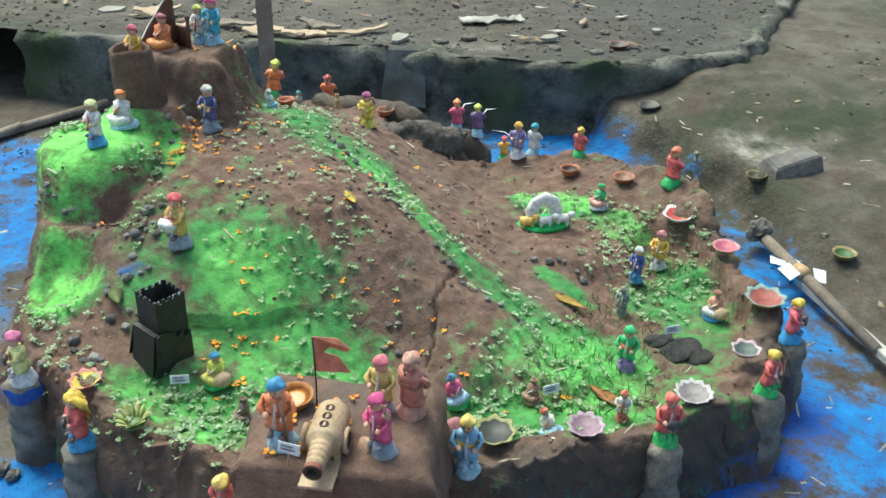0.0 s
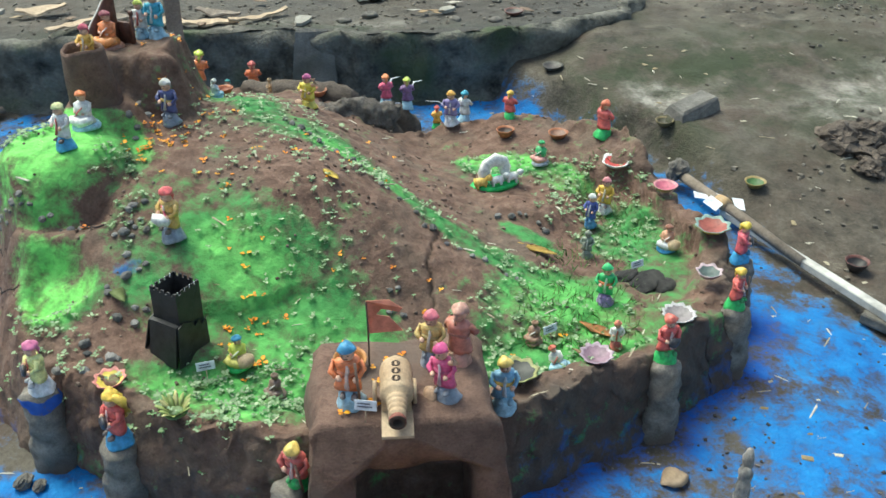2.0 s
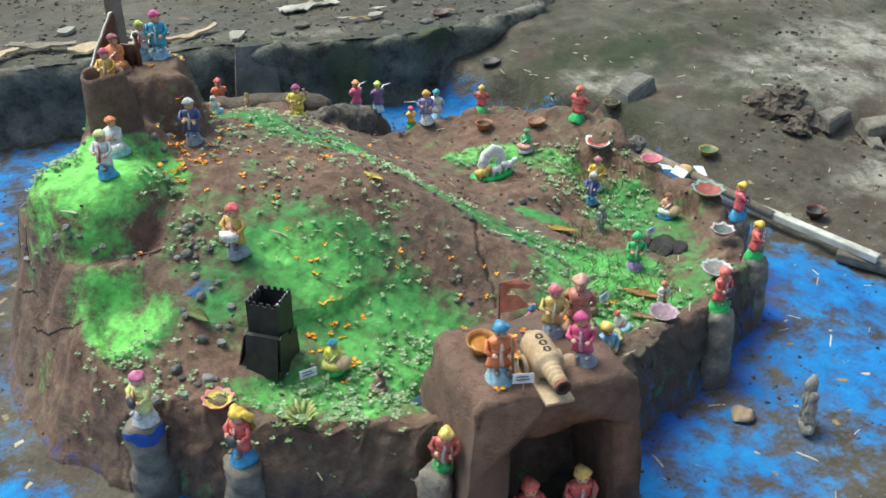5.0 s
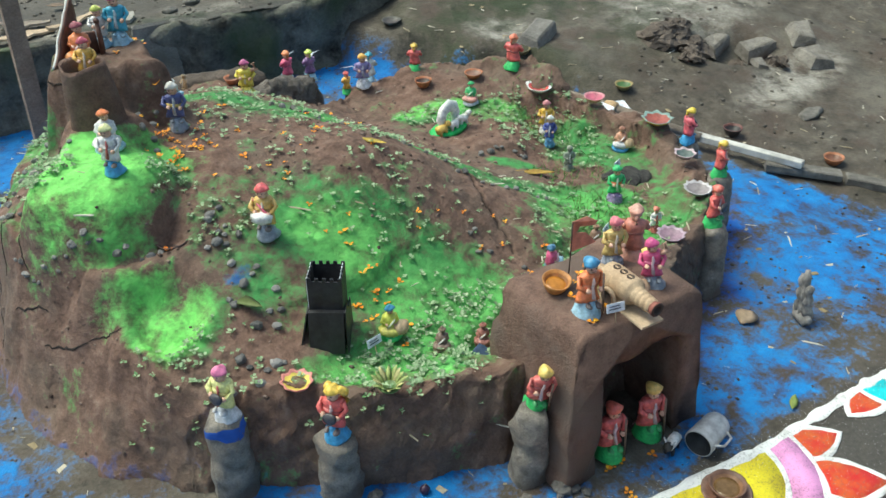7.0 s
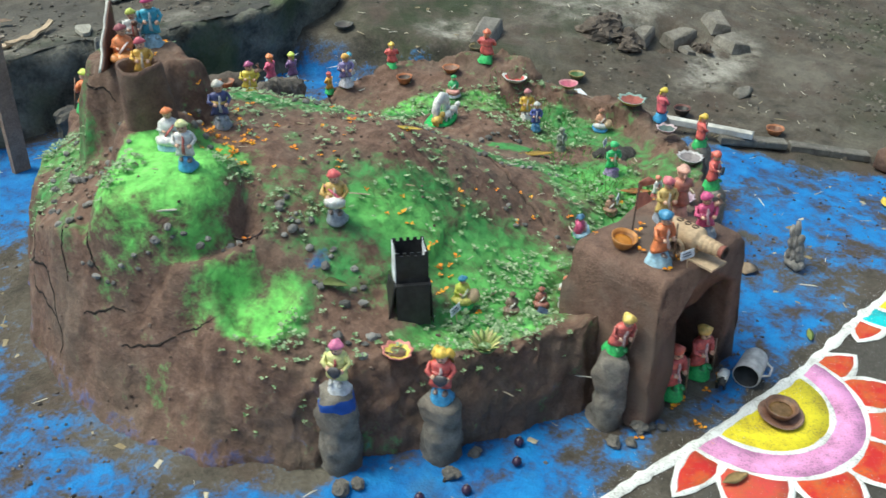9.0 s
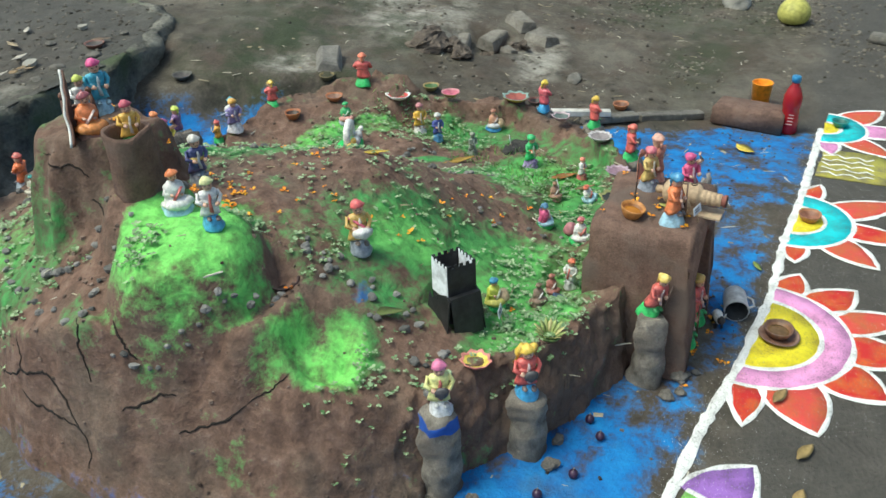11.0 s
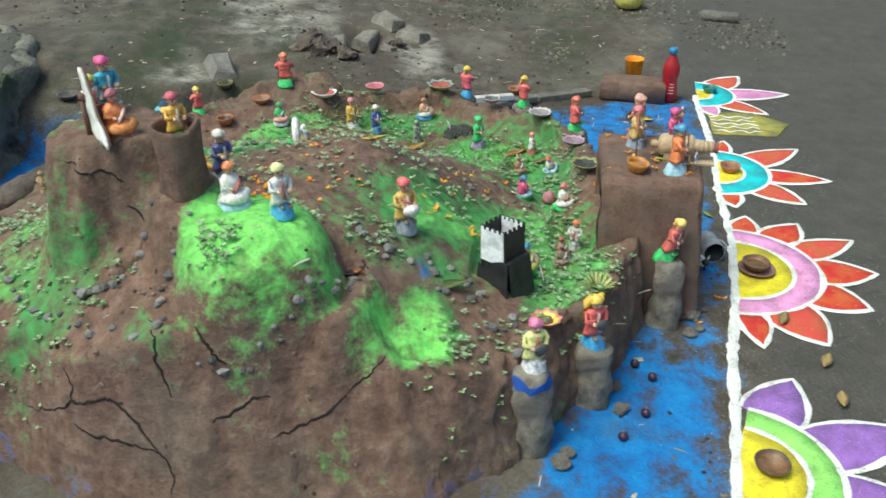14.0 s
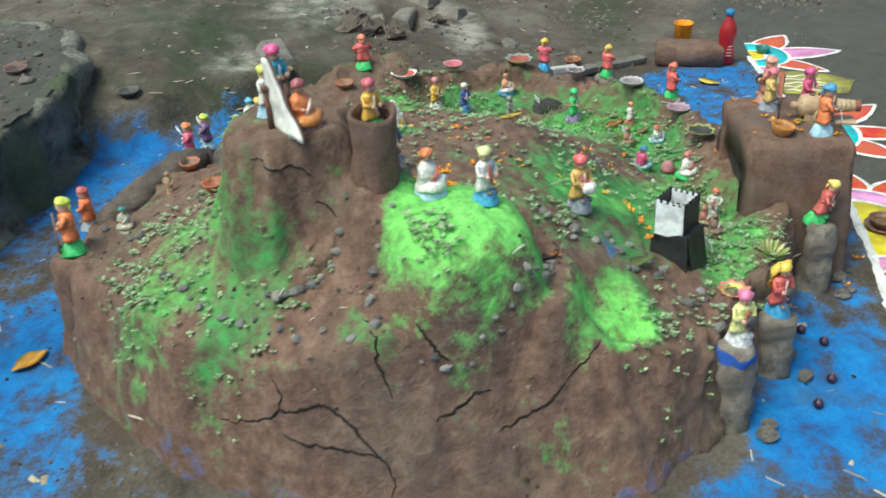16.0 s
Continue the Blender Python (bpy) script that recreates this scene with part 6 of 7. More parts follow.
# a crumpled pale sheet and broken flakes on the ledge
CLOTH = paint("dusty_cloth", (0.44, 0.41, 0.36), 0.85, 0.35, 14)
s = Shape()
rings = []
for i in range(15):
    rings.append([Vector((-0.10 + 0.2 * i / 14, y * (0.6 + 0.4 * math.sin(i * 0.45 + 0.3)), 0.006 + 0.022 * abs(noise.noise(Vector((i * 0.45, y * 38, 2)))) - e)) for e, ys in ((0.0, (-0.035, -0.018, 0.0, 0.018, 0.035)), (0.004, (0.035, 0.018, 0.0, -0.018, -0.035))) for y in ys])
solid("crumpled_sheet", s.grid(rings, CLOTH).rough(0.008, 30), pose(0.115, 2.915, 0.209, 0, 0, 12), "crumpled dusty white sheet lying on the ledge", "rag")
for fx_, fy_, r, tn in ((0.290, 2.750, 0.034, 20), (-0.15, 2.70, 0.045, 70), (0.62, 2.86, 0.02, 0), (-0.62, 2.93, 0.04, 40), (-1.09, 2.90, 0.05, 10)):
    s = Shape()
    n = 9
    s.sheet([(r * (0.75 + 0.45 * noise.noise(Vector((math.cos(q), math.sin(q), fx_ * 9)))) * math.cos(q), 0.7 * r * (0.75 + 0.45 * noise.noise(Vector((math.sin(q), math.cos(q), fy_ * 9)))) * math.sin(q)) for q in (2 * math.pi * k / n for k in range(n))], 0.010, 0.010, stony("pale_flake", (0.28, 0.26, 0.22), (0.46, 0.43, 0.37), 0.9, 30, 0.003))
    solid("concrete_flake", s.rough(0.003, 40), pose(fx_, fy_, 0.208, 4, -3, tn), "flat pale flake of plaster on the ledge", "rubble", "plaster flakes on the ledge", smooth=False)
for sx, sy, r in ((0.30, 2.66, 0.022), (0.46, 2.84, 0.016), (0.05, 2.74, 0.026), (-0.03, 2.70, 0.022), (0.42, 2.64, 0.022), (0.2, 2.64, 0.02), (0.62, 2.70, 0.014)):
    rock("ledge_rubble", sx, sy, 0.208, r, r * 0.8, r * 0.45, sx * 300, CONCRETE, "small lump of broken concrete on ledge", "rubble", 0.35, "rubble on the ledge")


# ---- powder patterns ----
LINE = [(1.19, 0.695), (0.62, 0.715), (0.41, 0.732), (0.15, 0.737), (-0.09, 0.765), (-0.28, 0.800), (-0.5, 0.826), (-0.9, 0.88)]
WHITE_POWDER = powder("white_powder", (0.80, 0.80, 0.78), (0.55, 0.54, 0.52))


def wobble(p, seed, amp=0.004):
    n = noise.noise_vector(Vector((p[0] * 14, p[1] * 14, seed * 3.1)))
    f = noise.noise_vector(Vector((p[0] * 60, p[1] * 60, seed * 1.7)))
    return (p[0] + n.x * amp + f.x * amp * 0.4, p[1] + n.y * amp + f.y * amp * 0.4)


def ribbon(s, pts, width, z, m, seed=0):
    """A hand-strewn line of powder with uneven edges and a low ridge."""
    pts = [Vector(p) for p in pts]
    fine = []
    for a, b in zip(pts, pts[1:]):
        n = max(1, int((b - a).length / 0.010))
        fine += [a + (b - a) * k / n for k in range(n)]
    fine.append(pts[-1])
    rings = []
    for i, p in enumerate(fine):
        d = (fine[min(i + 1, len(fine) - 1)] - fine[max(i - 1, 0)]).normalized()
        e = Vector((-d.y, d.x))
        w = width * (0.5 + 0.30 * noise.noise(Vector((p.x * 30, p.y * 30, seed))) + 0.12 * noise.noise(Vector((p.x * 110, p.y * 110, seed))))
        a, b = p + e * w, p - e * w
        rings.append([Vector((a.x, a.y, z - 0.0022)), Vector(((a.x + p.x) / 2, (a.y + p.y) / 2, z - 0.0004)), Vector(((b.x + p.x) / 2, (b.y + p.y) / 2, z)), Vector((b.x, b.y, z - 0.0022))])
    return s.grid(rings, m).drape()


def patch(outline, z, m, seed=0):
    """A field of powder with an uneven edge, filled as a fan."""
    s = Shape()
    pts = []
    for a, b in zip(outline, outline[1:] + outline[:1]):
        n = max(1, int(math.hypot(b[0] - a[0], b[1] - a[1]) / 0.014))
        pts += [(a[0] + (b[0] - a[0]) * k / n, a[1] + (b[1] - a[1]) * k / n) for k in range(n)]
    cx, cy = sum(p[0] for p in pts) / len(pts), sum(p[1] for p in pts) / len(pts)
    pts = [wobble(p, seed) for p in pts]
    s.grid([[Vector((x, y, z - 0.003)) for x, y in pts], [Vector((x, y, z)) for x, y in pts], [Vector((cx + (x - cx) * 0.5, cy + (y - cy) * 0.5, z)) for x, y in pts]], m)
    return s.drape()


def arc(cx, cy, r, a0, a1, n=16):
    return [(cx + r * math.cos(radians(a0 + (a1 - a0) * k / n)), cy + r * math.sin(radians(a0 + (a1 - a0) * k / n))) for k in range(n + 1)]


def rangoli(cx, cy, tilt, r0, r1, petals, ring_m, petal_ms, label):
    """Half a flower on the white line: middle, ring, petals, and white outlines. petals: angle, half-width, length."""
    t = thing("rangoli_flower", pose(0, 0, 0.0), label, "powder pattern", "powder flowers on the ground")
    mid = powder("yellow_powder", (0.80, 0.68, 0.03), (0.55, 0.40, 0.02))
    a0, a1 = tilt, tilt - 180
    part("middle", patch(arc(cx, cy, r0, a0, a1), 0.0035, mid, 1), t)
    s = Shape()
    inn, out = arc(cx, cy, r0 + 0.006, a0, a1, 30), arc(cx, cy, r1, a0, a1, 30)
    s.grid([[Vector((*i, 0.0)), Vector((*i, 0.0036)), Vector((*o, 0.0036)), Vector((*o, 0.0))] for i, o in zip(inn, out)], ring_m)
    part("ring", s.drape(), t)
    for k, (a, hw, L) in enumerate(petals):
        a += tilt
        base = [(cx + r1 * 1.04 * math.cos(radians(a + e * hw)), cy + r1 * 1.04 * math.sin(radians(a + e * hw))) for e in (1, -1)]
        tipp = (cx + L * math.cos(radians(a)), cy + L * math.sin(radians(a)))
        left, right = [], []
        for q in (0.18, 0.36, 0.54, 0.72, 0.87):
            rr, ww = r1 * 1.04 + (L - r1 * 1.04) * q, hw * (1 - q ** 2.2) * (1 + 0.10 * math.sin(math.pi * q)) * r1 * 1.02 / (r1 + (L - r1) * q)
            left.append((cx + rr * math.cos(radians(a + ww)), cy + rr * math.sin(radians(a + ww))))
            right.append((cx + rr * math.cos(radians(a - ww)), cy + rr * math.sin(radians(a - ww))))
        shape_pts = [base[0], *left, tipp, *right[::-1], base[1]]
        petal = part("petal", patch(shape_pts, 0.0032 + 0.0002 * (k % 3), petal_ms[k % len(petal_ms)], k + 3), t)
        s = ribbon(Shape(), [Vector(p) for p in shape_pts], 0.011, 0.0045, WHITE_POWDER, k)
        part("outline", s, petal, "", False)
    for r in (r0, r1):
        part("outline", ribbon(Shape(), [Vector(p) for p in arc(cx, cy, r + 0.003, a0, a1, 24)], 0.012, 0.0048, WHITE_POWDER, 7), t, "", False)


RED_P, CORAL_P = powder("red_powder", (0.48, 0.018, 0.018), (0.60, 0.15, 0.02)), powder("coral_powder", (0.55, 0.06, 0.05), (0.50, 0.13, 0.03))
VIOLET_P, LIME_P, PINK_P, CYAN_P, ROSE_P = powder("violet_powder", (0.30, 0.14, 0.48)), powder("lime_powder", (0.33, 0.72, 0.16)), powder("pink_powder", (0.78, 0.34, 0.62)), powder("cyan_powder", (0.04, 0.55, 0.60)), powder("rose_powder", (0.62, 0.25, 0.48))
rangoli(0.030, 0.750, -6, 0.115, 0.170, [(-8, 10.3, 0.25), (-32, 13.8, 0.275), (-55, 12.6, 0.31), (-82, 16.1, 0.285), (-113, 16.1, 0.27), (-148, 17.2, 0.29), (-172, 9.2, 0.28)], PINK_P, [RED_P, RED_P, CORAL_P], "half flower in yellow, pink and red powder")
rangoli(0.520, 0.725, -4, 0.068, 0.130, [(-9, 10.3, 0.22), (-50, 18.4, 0.29), (-92, 16.1, 0.275), (-128, 17.2, 0.25), (-170, 11.5, 0.2)], CYAN_P, [RED_P, CORAL_P], "half flower in yellow, cyan and red powder")
rangoli(-0.580, 0.835, -14, 0.100, 0.150, [(-14, 18.4, 0.27), (-52, 19.5, 0.31), (-92, 19.5, 0.30), (-130, 19.5, 0.29), (-165, 16.1, 0.27)], LIME_P, [VIOLET_P], "half flower in yellow, lime and violet powder")
rangoli(1.200, 0.690, -4, 0.045, 0.115, [(-35, 23.0, 0.25), (-80, 23.0, 0.29), (-130, 20.7, 0.26), (-168, 13.8, 0.22)], CYAN_P, [CORAL_P, ROSE_P], "half flower in cyan, coral and pink powder")
border = solid("rangoli_border", ribbon(Shape(), [Vector(p) for p in LINE], 0.019, 0.0046, WHITE_POWDER, 11), pose(0, 0, 0), "thick white powder line bordering the patterns", "powder pattern", smooth=False)
s = patch([(0.80, 0.69), (1.02, 0.68), (1.03, 0.55), (0.92, 0.46), (0.80, 0.52)], 0.0030, powder("thin_yellow", (0.40, 0.36, 0.06), (0.12, 0.105, 0.08)), 5)
scrawl = solid("yellow_scrawl", s, pose(0, 0, 0), "thin yellow powder field with white strokes", "powder pattern")
for k in range(5):
    part("stroke", ribbon(Shape(), [Vector((0.83 + 0.037 * k + 0.012 * math.sin(q * 2.2 + k), 0.68 - 0.018 * q)) for q in range(8)], 0.008, 0.0042, WHITE_POWDER, 20 + k), scrawl)
# lamps that stand on the patterns
dish("oil_lamp", "brown clay lamp dish on the pink flower", 0.022, 0.708, 0.038, 0.009, (0.18, 0.09, 0.06), (0.24, 0.12, 0.08), z=0.003, rim=(0.24, 0.14, 0.1))
dish("oil_lamp", "brown clay bowl standing in a lamp dish", 0.024, 0.711, 0.028, 0.019, (0.16, 0.08, 0.05), (0.22, 0.11, 0.05), z=0.007, oil=(0.16, 0.09, 0.03))
dish("oil_lamp", "soot-dark clay lamp on the violet flower", -0.576, 0.787, 0.027, 0.018, (0.10, 0.06, 0.04), (0.18, 0.09, 0.04), z=0.003)
dish("oil_lamp", "terracotta lamp on the cyan flower", 0.523, 0.690, 0.026, 0.0187, (0.34, 0.15, 0.07), (0.22, 0.09, 0.05), z=0.003)
dish("oil_lamp", "teal painted lamp on the far flower", 1.220, 0.648, 0.024, 0.0187, (0.02, 0.2, 0.18), (0.02, 0.12, 0.1), z=-0.031)


# ---- loose leaves ----
def leaf(x, y, L, w, turn, c, label, z=None, curl=0.2):
    s = Shape()
    n = 8
    rings = []
    for k in range(n + 1):
        f = k / n
        hw = w * math.sin(math.pi * min(0.98, max(0.03, f))) ** 0.8
        zz = 0.002 + curl * L * (f - 0.5) ** 2
        px = L * (f - 0.5)
        rings.append([Vector((px, -hw, zz + 0.25 * hw)), Vector((px, 0, zz)), Vector((px, hw, zz + 0.25 * hw)), Vector((px, 0, zz + 0.0012))])
    s.grid(rings, paint("dry_leaf", c, 0.7, 0.35, 45))
    solid("fallen_leaf", s.rough(0.002, 60), pose(x, y, top(x, y) + 0.002 if z is None else z, 0, 0, turn), label, "leaf", "fallen leaves")


leaf(0.281, 1.462, 0.085, 0.011, -38, (0.36, 0.22, 0.03), "long ochre leaf lying on green powder")
leaf(0.338, 1.228, 0.075, 0.012, -45, (0.36, 0.15, 0.04), "long brown leaf among the herbs")
leaf(0.300, 1.165, 0.055, 0.008, -40, (0.26, 0.17, 0.08), "narrow tan leaf among the herbs")
leaf(0.915, 0.880, 0.065, 0.020, 50, (0.62, 0.46, 0.06), "broad yellow leaf on the blue moat", curl=0.4)
leaf(-0.10, 1.475, 0.055, 0.008, -60, (0.55, 0.38, 0.05), "yellow leaf on the brown slope")
leaf(-0.42, 2.31, 0.07, 0.020, -30, (0.6, 0.30, 0.04), "broad orange leaf on the blue moat")
leaf(-0.10, 2.28, 0.06, 0.016, 20, (0.5, 0.32, 0.06), "yellow leaf floating by the log")
leaf(-0.13, 2.22, 0.07, 0.013, 10, (0.4, 0.15, 0.07), "brown leaf beside the log")
leaf(0.145, 2.07, 0.05, 0.012, -20, (0.66, 0.40, 0.03), "orange-yellow leaf at the moat edge")
leaf(-0.455, 1.290, 0.075, 0.012, -60, (0.10, 0.13, 0.03), "dark green pod leaning by the tower", curl=0.1)
leaf(-0.285, 0.640, 0.05, 0.010, -25, (0.34, 0.24, 0.09), "tan leaf on the dark ground", z=0.004)
leaf(-0.16, 0.69, 0.05, 0.010, -20, (0.30, 0.2, 0.08), "tan leaf near the red petals", z=0.006)
leaf(-0.395, 0.640, 0.045, 0.010, -10, (0.38, 0.26, 0.10), "tan leaf on violet powder", z=0.006)
leaf(-0.045, 0.925, 0.045, 0.010, 80, (0.38, 0.36, 0.09), "olive leaf on the gate block", z=0.270)
leaf(0.27, 0.775, 0.04, 0.007, 30, (0.22, 0.28, 0.06), "small green leaf near the border")
leaf(0.393, 0.972, 0.05, 0.022, 15, (0.33, 0.24, 0.16), "square tan card scrap in the moat", curl=0.05)
for k in range(26):
    a, b = random.uniform(-1.5, 0.6), random.uniform(2.68, 3.2)
    leaf(a, b, random.uniform(0.03, 0.07), random.uniform(0.006, 0.014), random.uniform(0, 360), random.choice([(0.3, 0.2, 0.1), (0.42, 0.32, 0.2), (0.2, 0.13, 0.08), (0.5, 0.45, 0.38)]), "curled dry leaf lying on the ledge", z=0.212)


# ---- what nobody could count ----
def scatter(n, x0, x1, y0, y1, density, rng):
    x, y = rng.uniform(x0, x1, n), rng.uniform(y0, y1, n)
    ok = rng.random(n) < density(x, y)
    return x[ok], y[ok]


def heights(x, y):
    return np.where(inside_distance(FOOT, x, y) > 0.0, np.maximum(fort_height(x, y), ground_height(x, y)), ground_height(x, y))


def sprout_density(x, y):
    d = inside_distance(FOOT, x, y)
    g = green_cover(x, y)
    herbs = np.zeros(x.shape)
    for b in ((-0.30, 1.08, 0.20, 0.09, -10, 0.34), (-0.10, 1.12, 0.16, 0.10, 0, 0.42), (0.27, 1.22, 0.17, 0.13, 0, 0.20), (0.20, 1.12, 0.14, 0.05, 5, 0.45), (-0.55, 1.22, 0.10, 0.08, 40, 0.3),
              (-0.47, 1.99, 0.17, 0.12, -20, 0.34), (-0.63, 1.84, 0.08, 0.14, 0, 0.24), (-0.62, 1.25, 0.05, 0.08, 0, 0.3), (0.45, 1.62, 0.14, 0.16, 0, 0.3), (-0.20, 1.62, 0.24, 0.16, -35, 0.13),
              (-0.20, 1.80, 0.16, 0.11, -35, 0.16), (0.3, 1.8, 0.16, 0.06, -20, 0.3), (-0.63, 1.585, 0.05, 0.035, 30, 1.4), (-0.46, 1.50, 0.04, 0.05, 0, 0.4), (-0.42, 1.41, 0.06, 0.05, 0, 0.3), (-0.14, 1.36, 0.2, 0.14, -35, 0.12)):
        herbs = np.maximum(herbs, b[5] * blot(x, y, *b[:5]))
    herbs = herbs * smoothstep(0.016, 0.034, line_distance(RAMP, x, y))
    strip = 0.15 * smoothstep(0.07, 0.02, line_distance(STRIP, x, y))
    gate = ((x > -0.19) & (x < 0.14) & (y < 1.06))
    return np.where((d > 0.015) & ~gate, np.maximum(herbs, strip) * (0.45 + 0.55 * field(x, y, 19, 4) ** 2 * 2), 0.0)


def leaves_mesh(name, x, y, z, rng, size, lift, m, count=4):
    n = len(x)
    k = np.repeat(np.arange(n), count)
    ang = rng.uniform(0, 2 * np.pi, n)[k] + np.tile(np.arange(count), n) * 2 * np.pi / count + rng.normal(0, 0.35, n * count)
    r = size * rng.uniform(0.6, 1.25, n)[k] * rng.uniform(0.75, 1.15, n * count)
    up, h = rng.uniform(0.05, 0.7, n * count), lift * rng.uniform(0.3, 1.3, n)[k]
    dx, dy = np.cos(ang), np.sin(ang)
    cx, cy, cz = x[k], y[k], z[k] + h
    w = 0.42 * r
    v = np.empty((n * count, 6, 3))
    for j, (f, side, bend) in enumerate(((0.1, 0, 0), (0.5, 1, 0.12), (0.9, 0.62, 0.02), (1.05, 0, -0.08), (0.9, -0.62, 0.02), (0.5, -1, 0.12))):
        v[:, j, 0] = cx + dx * r * f - dy * w * side
        v[:, j, 1] = cy + dy * r * f + dx * w * side
        v[:, j, 2] = cz + r * (up * f + bend)
    stems = np.empty((n, 3, 3))
    for j, (ox, oz) in enumerate(((-0.0007, 0), (0.0007, 0), (0.0, 1))):
        stems[:, j, 0], stems[:, j, 1], stems[:, j, 2] = x + ox, y, z - 0.004 + oz * (0.006 + lift)
    co = np.concatenate([v.reshape(-1, 3), stems.reshape(-1, 3)])
    me = bpy.data.meshes.new(name)
    base = np.arange(n * count)[:, None] * 6
    quads = np.concatenate([base + np.array([0, 1, 2, 3]), base + np.array([0, 3, 4, 5])])
    tris = len(v) * 6 + np.arange(n)[:, None] * 3 + np.array([0, 1, 2])
    me.from_pydata(co.tolist(), [], quads.tolist() + tris.tolist())
    me.polygons.foreach_set("use_smooth", [True] * len(me.polygons))
    me.materials.append(m)
    me.update()
    return me


rng = np.random.default_rng(3)
SPROUT = varied("seedling_leaf", (0.085, 0.19, 0.060), (0.36, 0.46, 0.27), 0.6)
x, y = scatter(36000, -0.78, 0.64, 0.98, 2.2, sprout_density, rng)
sprouts = new("seedlings", leaves_mesh("seedlings", x, y, heights(x, y), rng, 0.0062, 0.006, SPROUT))
tagged(sprouts, "small dusty green seedlings sprouting all over", "seedlings", kind="stuff")

# grass blades in the basin
def blades(name, x, y, z, rng, L, m):
    n = len(x)
    ang, tilt, le = rng.uniform(0, 2 * np.pi, n), rng.uniform(0.2, 0.9, n), L * rng.uniform(0.5, 1.3, n)
    dx, dy = np.cos(ang), np.sin(ang)
    v = np.empty((n, 5, 3))
    for j, (f, s_) in enumerate(((0, 1), (0, -1), (0.55, -0.7), (1, 0), (0.55, 0.7))):
        v[:, j, 0] = x + dx * le * tilt * f - dy * 0.0009 * s_
        v[:, j, 1] = y + dy * le * tilt * f + dx * 0.0009 * s_
        v[:, j, 2] = z - 0.002 + le * f * (1 - 0.45 * tilt * f)
    me = bpy.data.meshes.new(name)
    me.from_pydata(v.reshape(-1, 3).tolist(), [], (np.arange(n)[:, None] * 5 + np.arange(5)).tolist())
    me.materials.append(m)
    me.update()
    return me


x, y = scatter(9000, 0.1, 0.62, 1.04, 1.85, lambda x, y: np.maximum(0.5 * blot(x, y, 0.30, 1.25, 0.12, 0.10), np.maximum(0.45 * blot(x, y, 0.48, 1.63, 0.08, 0.14), 0.3 * blot(x, y, 0.36, 1.40, 0.1, 0.12))), rng)
grass = new("grass", blades("grass", x, y, heights(x, y), rng, 0.022, varied("grass_blade", (0.05, 0.17, 0.03), (0.20, 0.34, 0.09), 0.6)))
tagged(grass, "fine green grass blades growing in the fort's basin", "grass", kind="stuff")


def bits(name, x, y, z, rng, size, m, flat=0.5, long=1.0):
    """Small uneven crumbs, eight corners each."""
    n = len(x)
    cube = np.array([[i, j, k] for k in (-1, 1) for j in (-1, 1) for i in (-1, 1)], float)
    r = size * rng.uniform(0.35, 1.0, n) ** 1.5
    v = cube[None] * (1 + rng.normal(0, 0.22, (n, 8, 3))) * r[:, None, None] * np.array([long, 0.75, flat])
    v[:, 4:, :2] *= 0.7
    a = rng.uniform(0, 2 * np.pi, n)
    c, s_ = np.cos(a)[:, None], np.sin(a)[:, None]
    w = np.stack([v[..., 0] * c - v[..., 1] * s_ + x[:, None], v[..., 0] * s_ + v[..., 1] * c + y[:, None], v[..., 2] + (z + r * flat * 0.5)[:, None]], -1)
    faces = np.array([[0, 2, 3, 1], [4, 5, 7, 6], [0, 1, 5, 4], [2, 6, 7, 3], [0, 4, 6, 2], [1, 3, 7, 5]])
    me = bpy.data.meshes.new(name)
    me.from_pydata(w.reshape(-1, 3).tolist(), [], (np.arange(n)[:, None, None] * 8 + faces[None]).reshape(-1, 4).tolist())
    me.materials.append(m)
    me.update()
    return me


def yard(x, y):
    return np.where((inside_distance(FOOT, x, y) < -0.01) & (inside_distance(LEDGE, x, y) < 0), 1.0, 0.0)


GRAVEL = varied("gravel", (0.045, 0.037, 0.029), (0.24, 0.21, 0.17), 0.9)
x, y = scatter(24000, 0.6, 2.75, 0.30, 3.4, lambda x, y: yard(x, y) * (inside_distance(MOAT, x, y) < 0.03) * np.clip(0.25 + 0.7 * field(x, y, 3, 5), 0.03, 1) * (0.18 + 0.82 * smoothstep(1.25, 1.8, x)) * (1 - 0.93 * smoothstep(0.9, 0.8, y) * smoothstep(1.45, 1.25, x)), rng)
tagged(new("gravel", bits("gravel", x, y, ground_height(x, y), rng, 0.0075, GRAVEL)), "scattered grit and gravel on the earth yard", "gravel", kind="stuff")
x, y = scatter(9000, -1.5, 1.1, 0.72, 2.6, lambda x, y: yard(x, y) * (inside_distance(MOAT, x, y) > 0) * np.clip(0.25 + 0.6 * field(x, y, 6, 8), 0.04, 1), rng)
tagged(new("crumbs", bits("crumbs", x, y, ground_height(x, y), rng, 0.0042, varied("mud_crumb", (0.03, 0.024, 0.020), (0.17, 0.14, 0.12), 0.9))), "mud crumbs and grit strewn over blue powder", "crumbs", kind="stuff")
x, y = scatter(5000, -0.78, 0.66, 0.95, 2.2, lambda x, y: (inside_distance(FOOT, x, y) > 0.01) * (1 - 0.85 * smoothstep(0.2, 0.6, green_cover(x, y))) * np.clip(0.3 + 0.5 * field(x, y, 9, 8), 0.05, 1), rng)
tagged(new("clay_crumbs", bits("clay_crumbs", x, y, heights(x, y), rng, 0.0042, varied("clay_crumb", (0.05, 0.03, 0.022), (0.24, 0.17, 0.135), 0.9))), "clay crumbs and grit on the fort's slopes", "crumbs", kind="stuff")
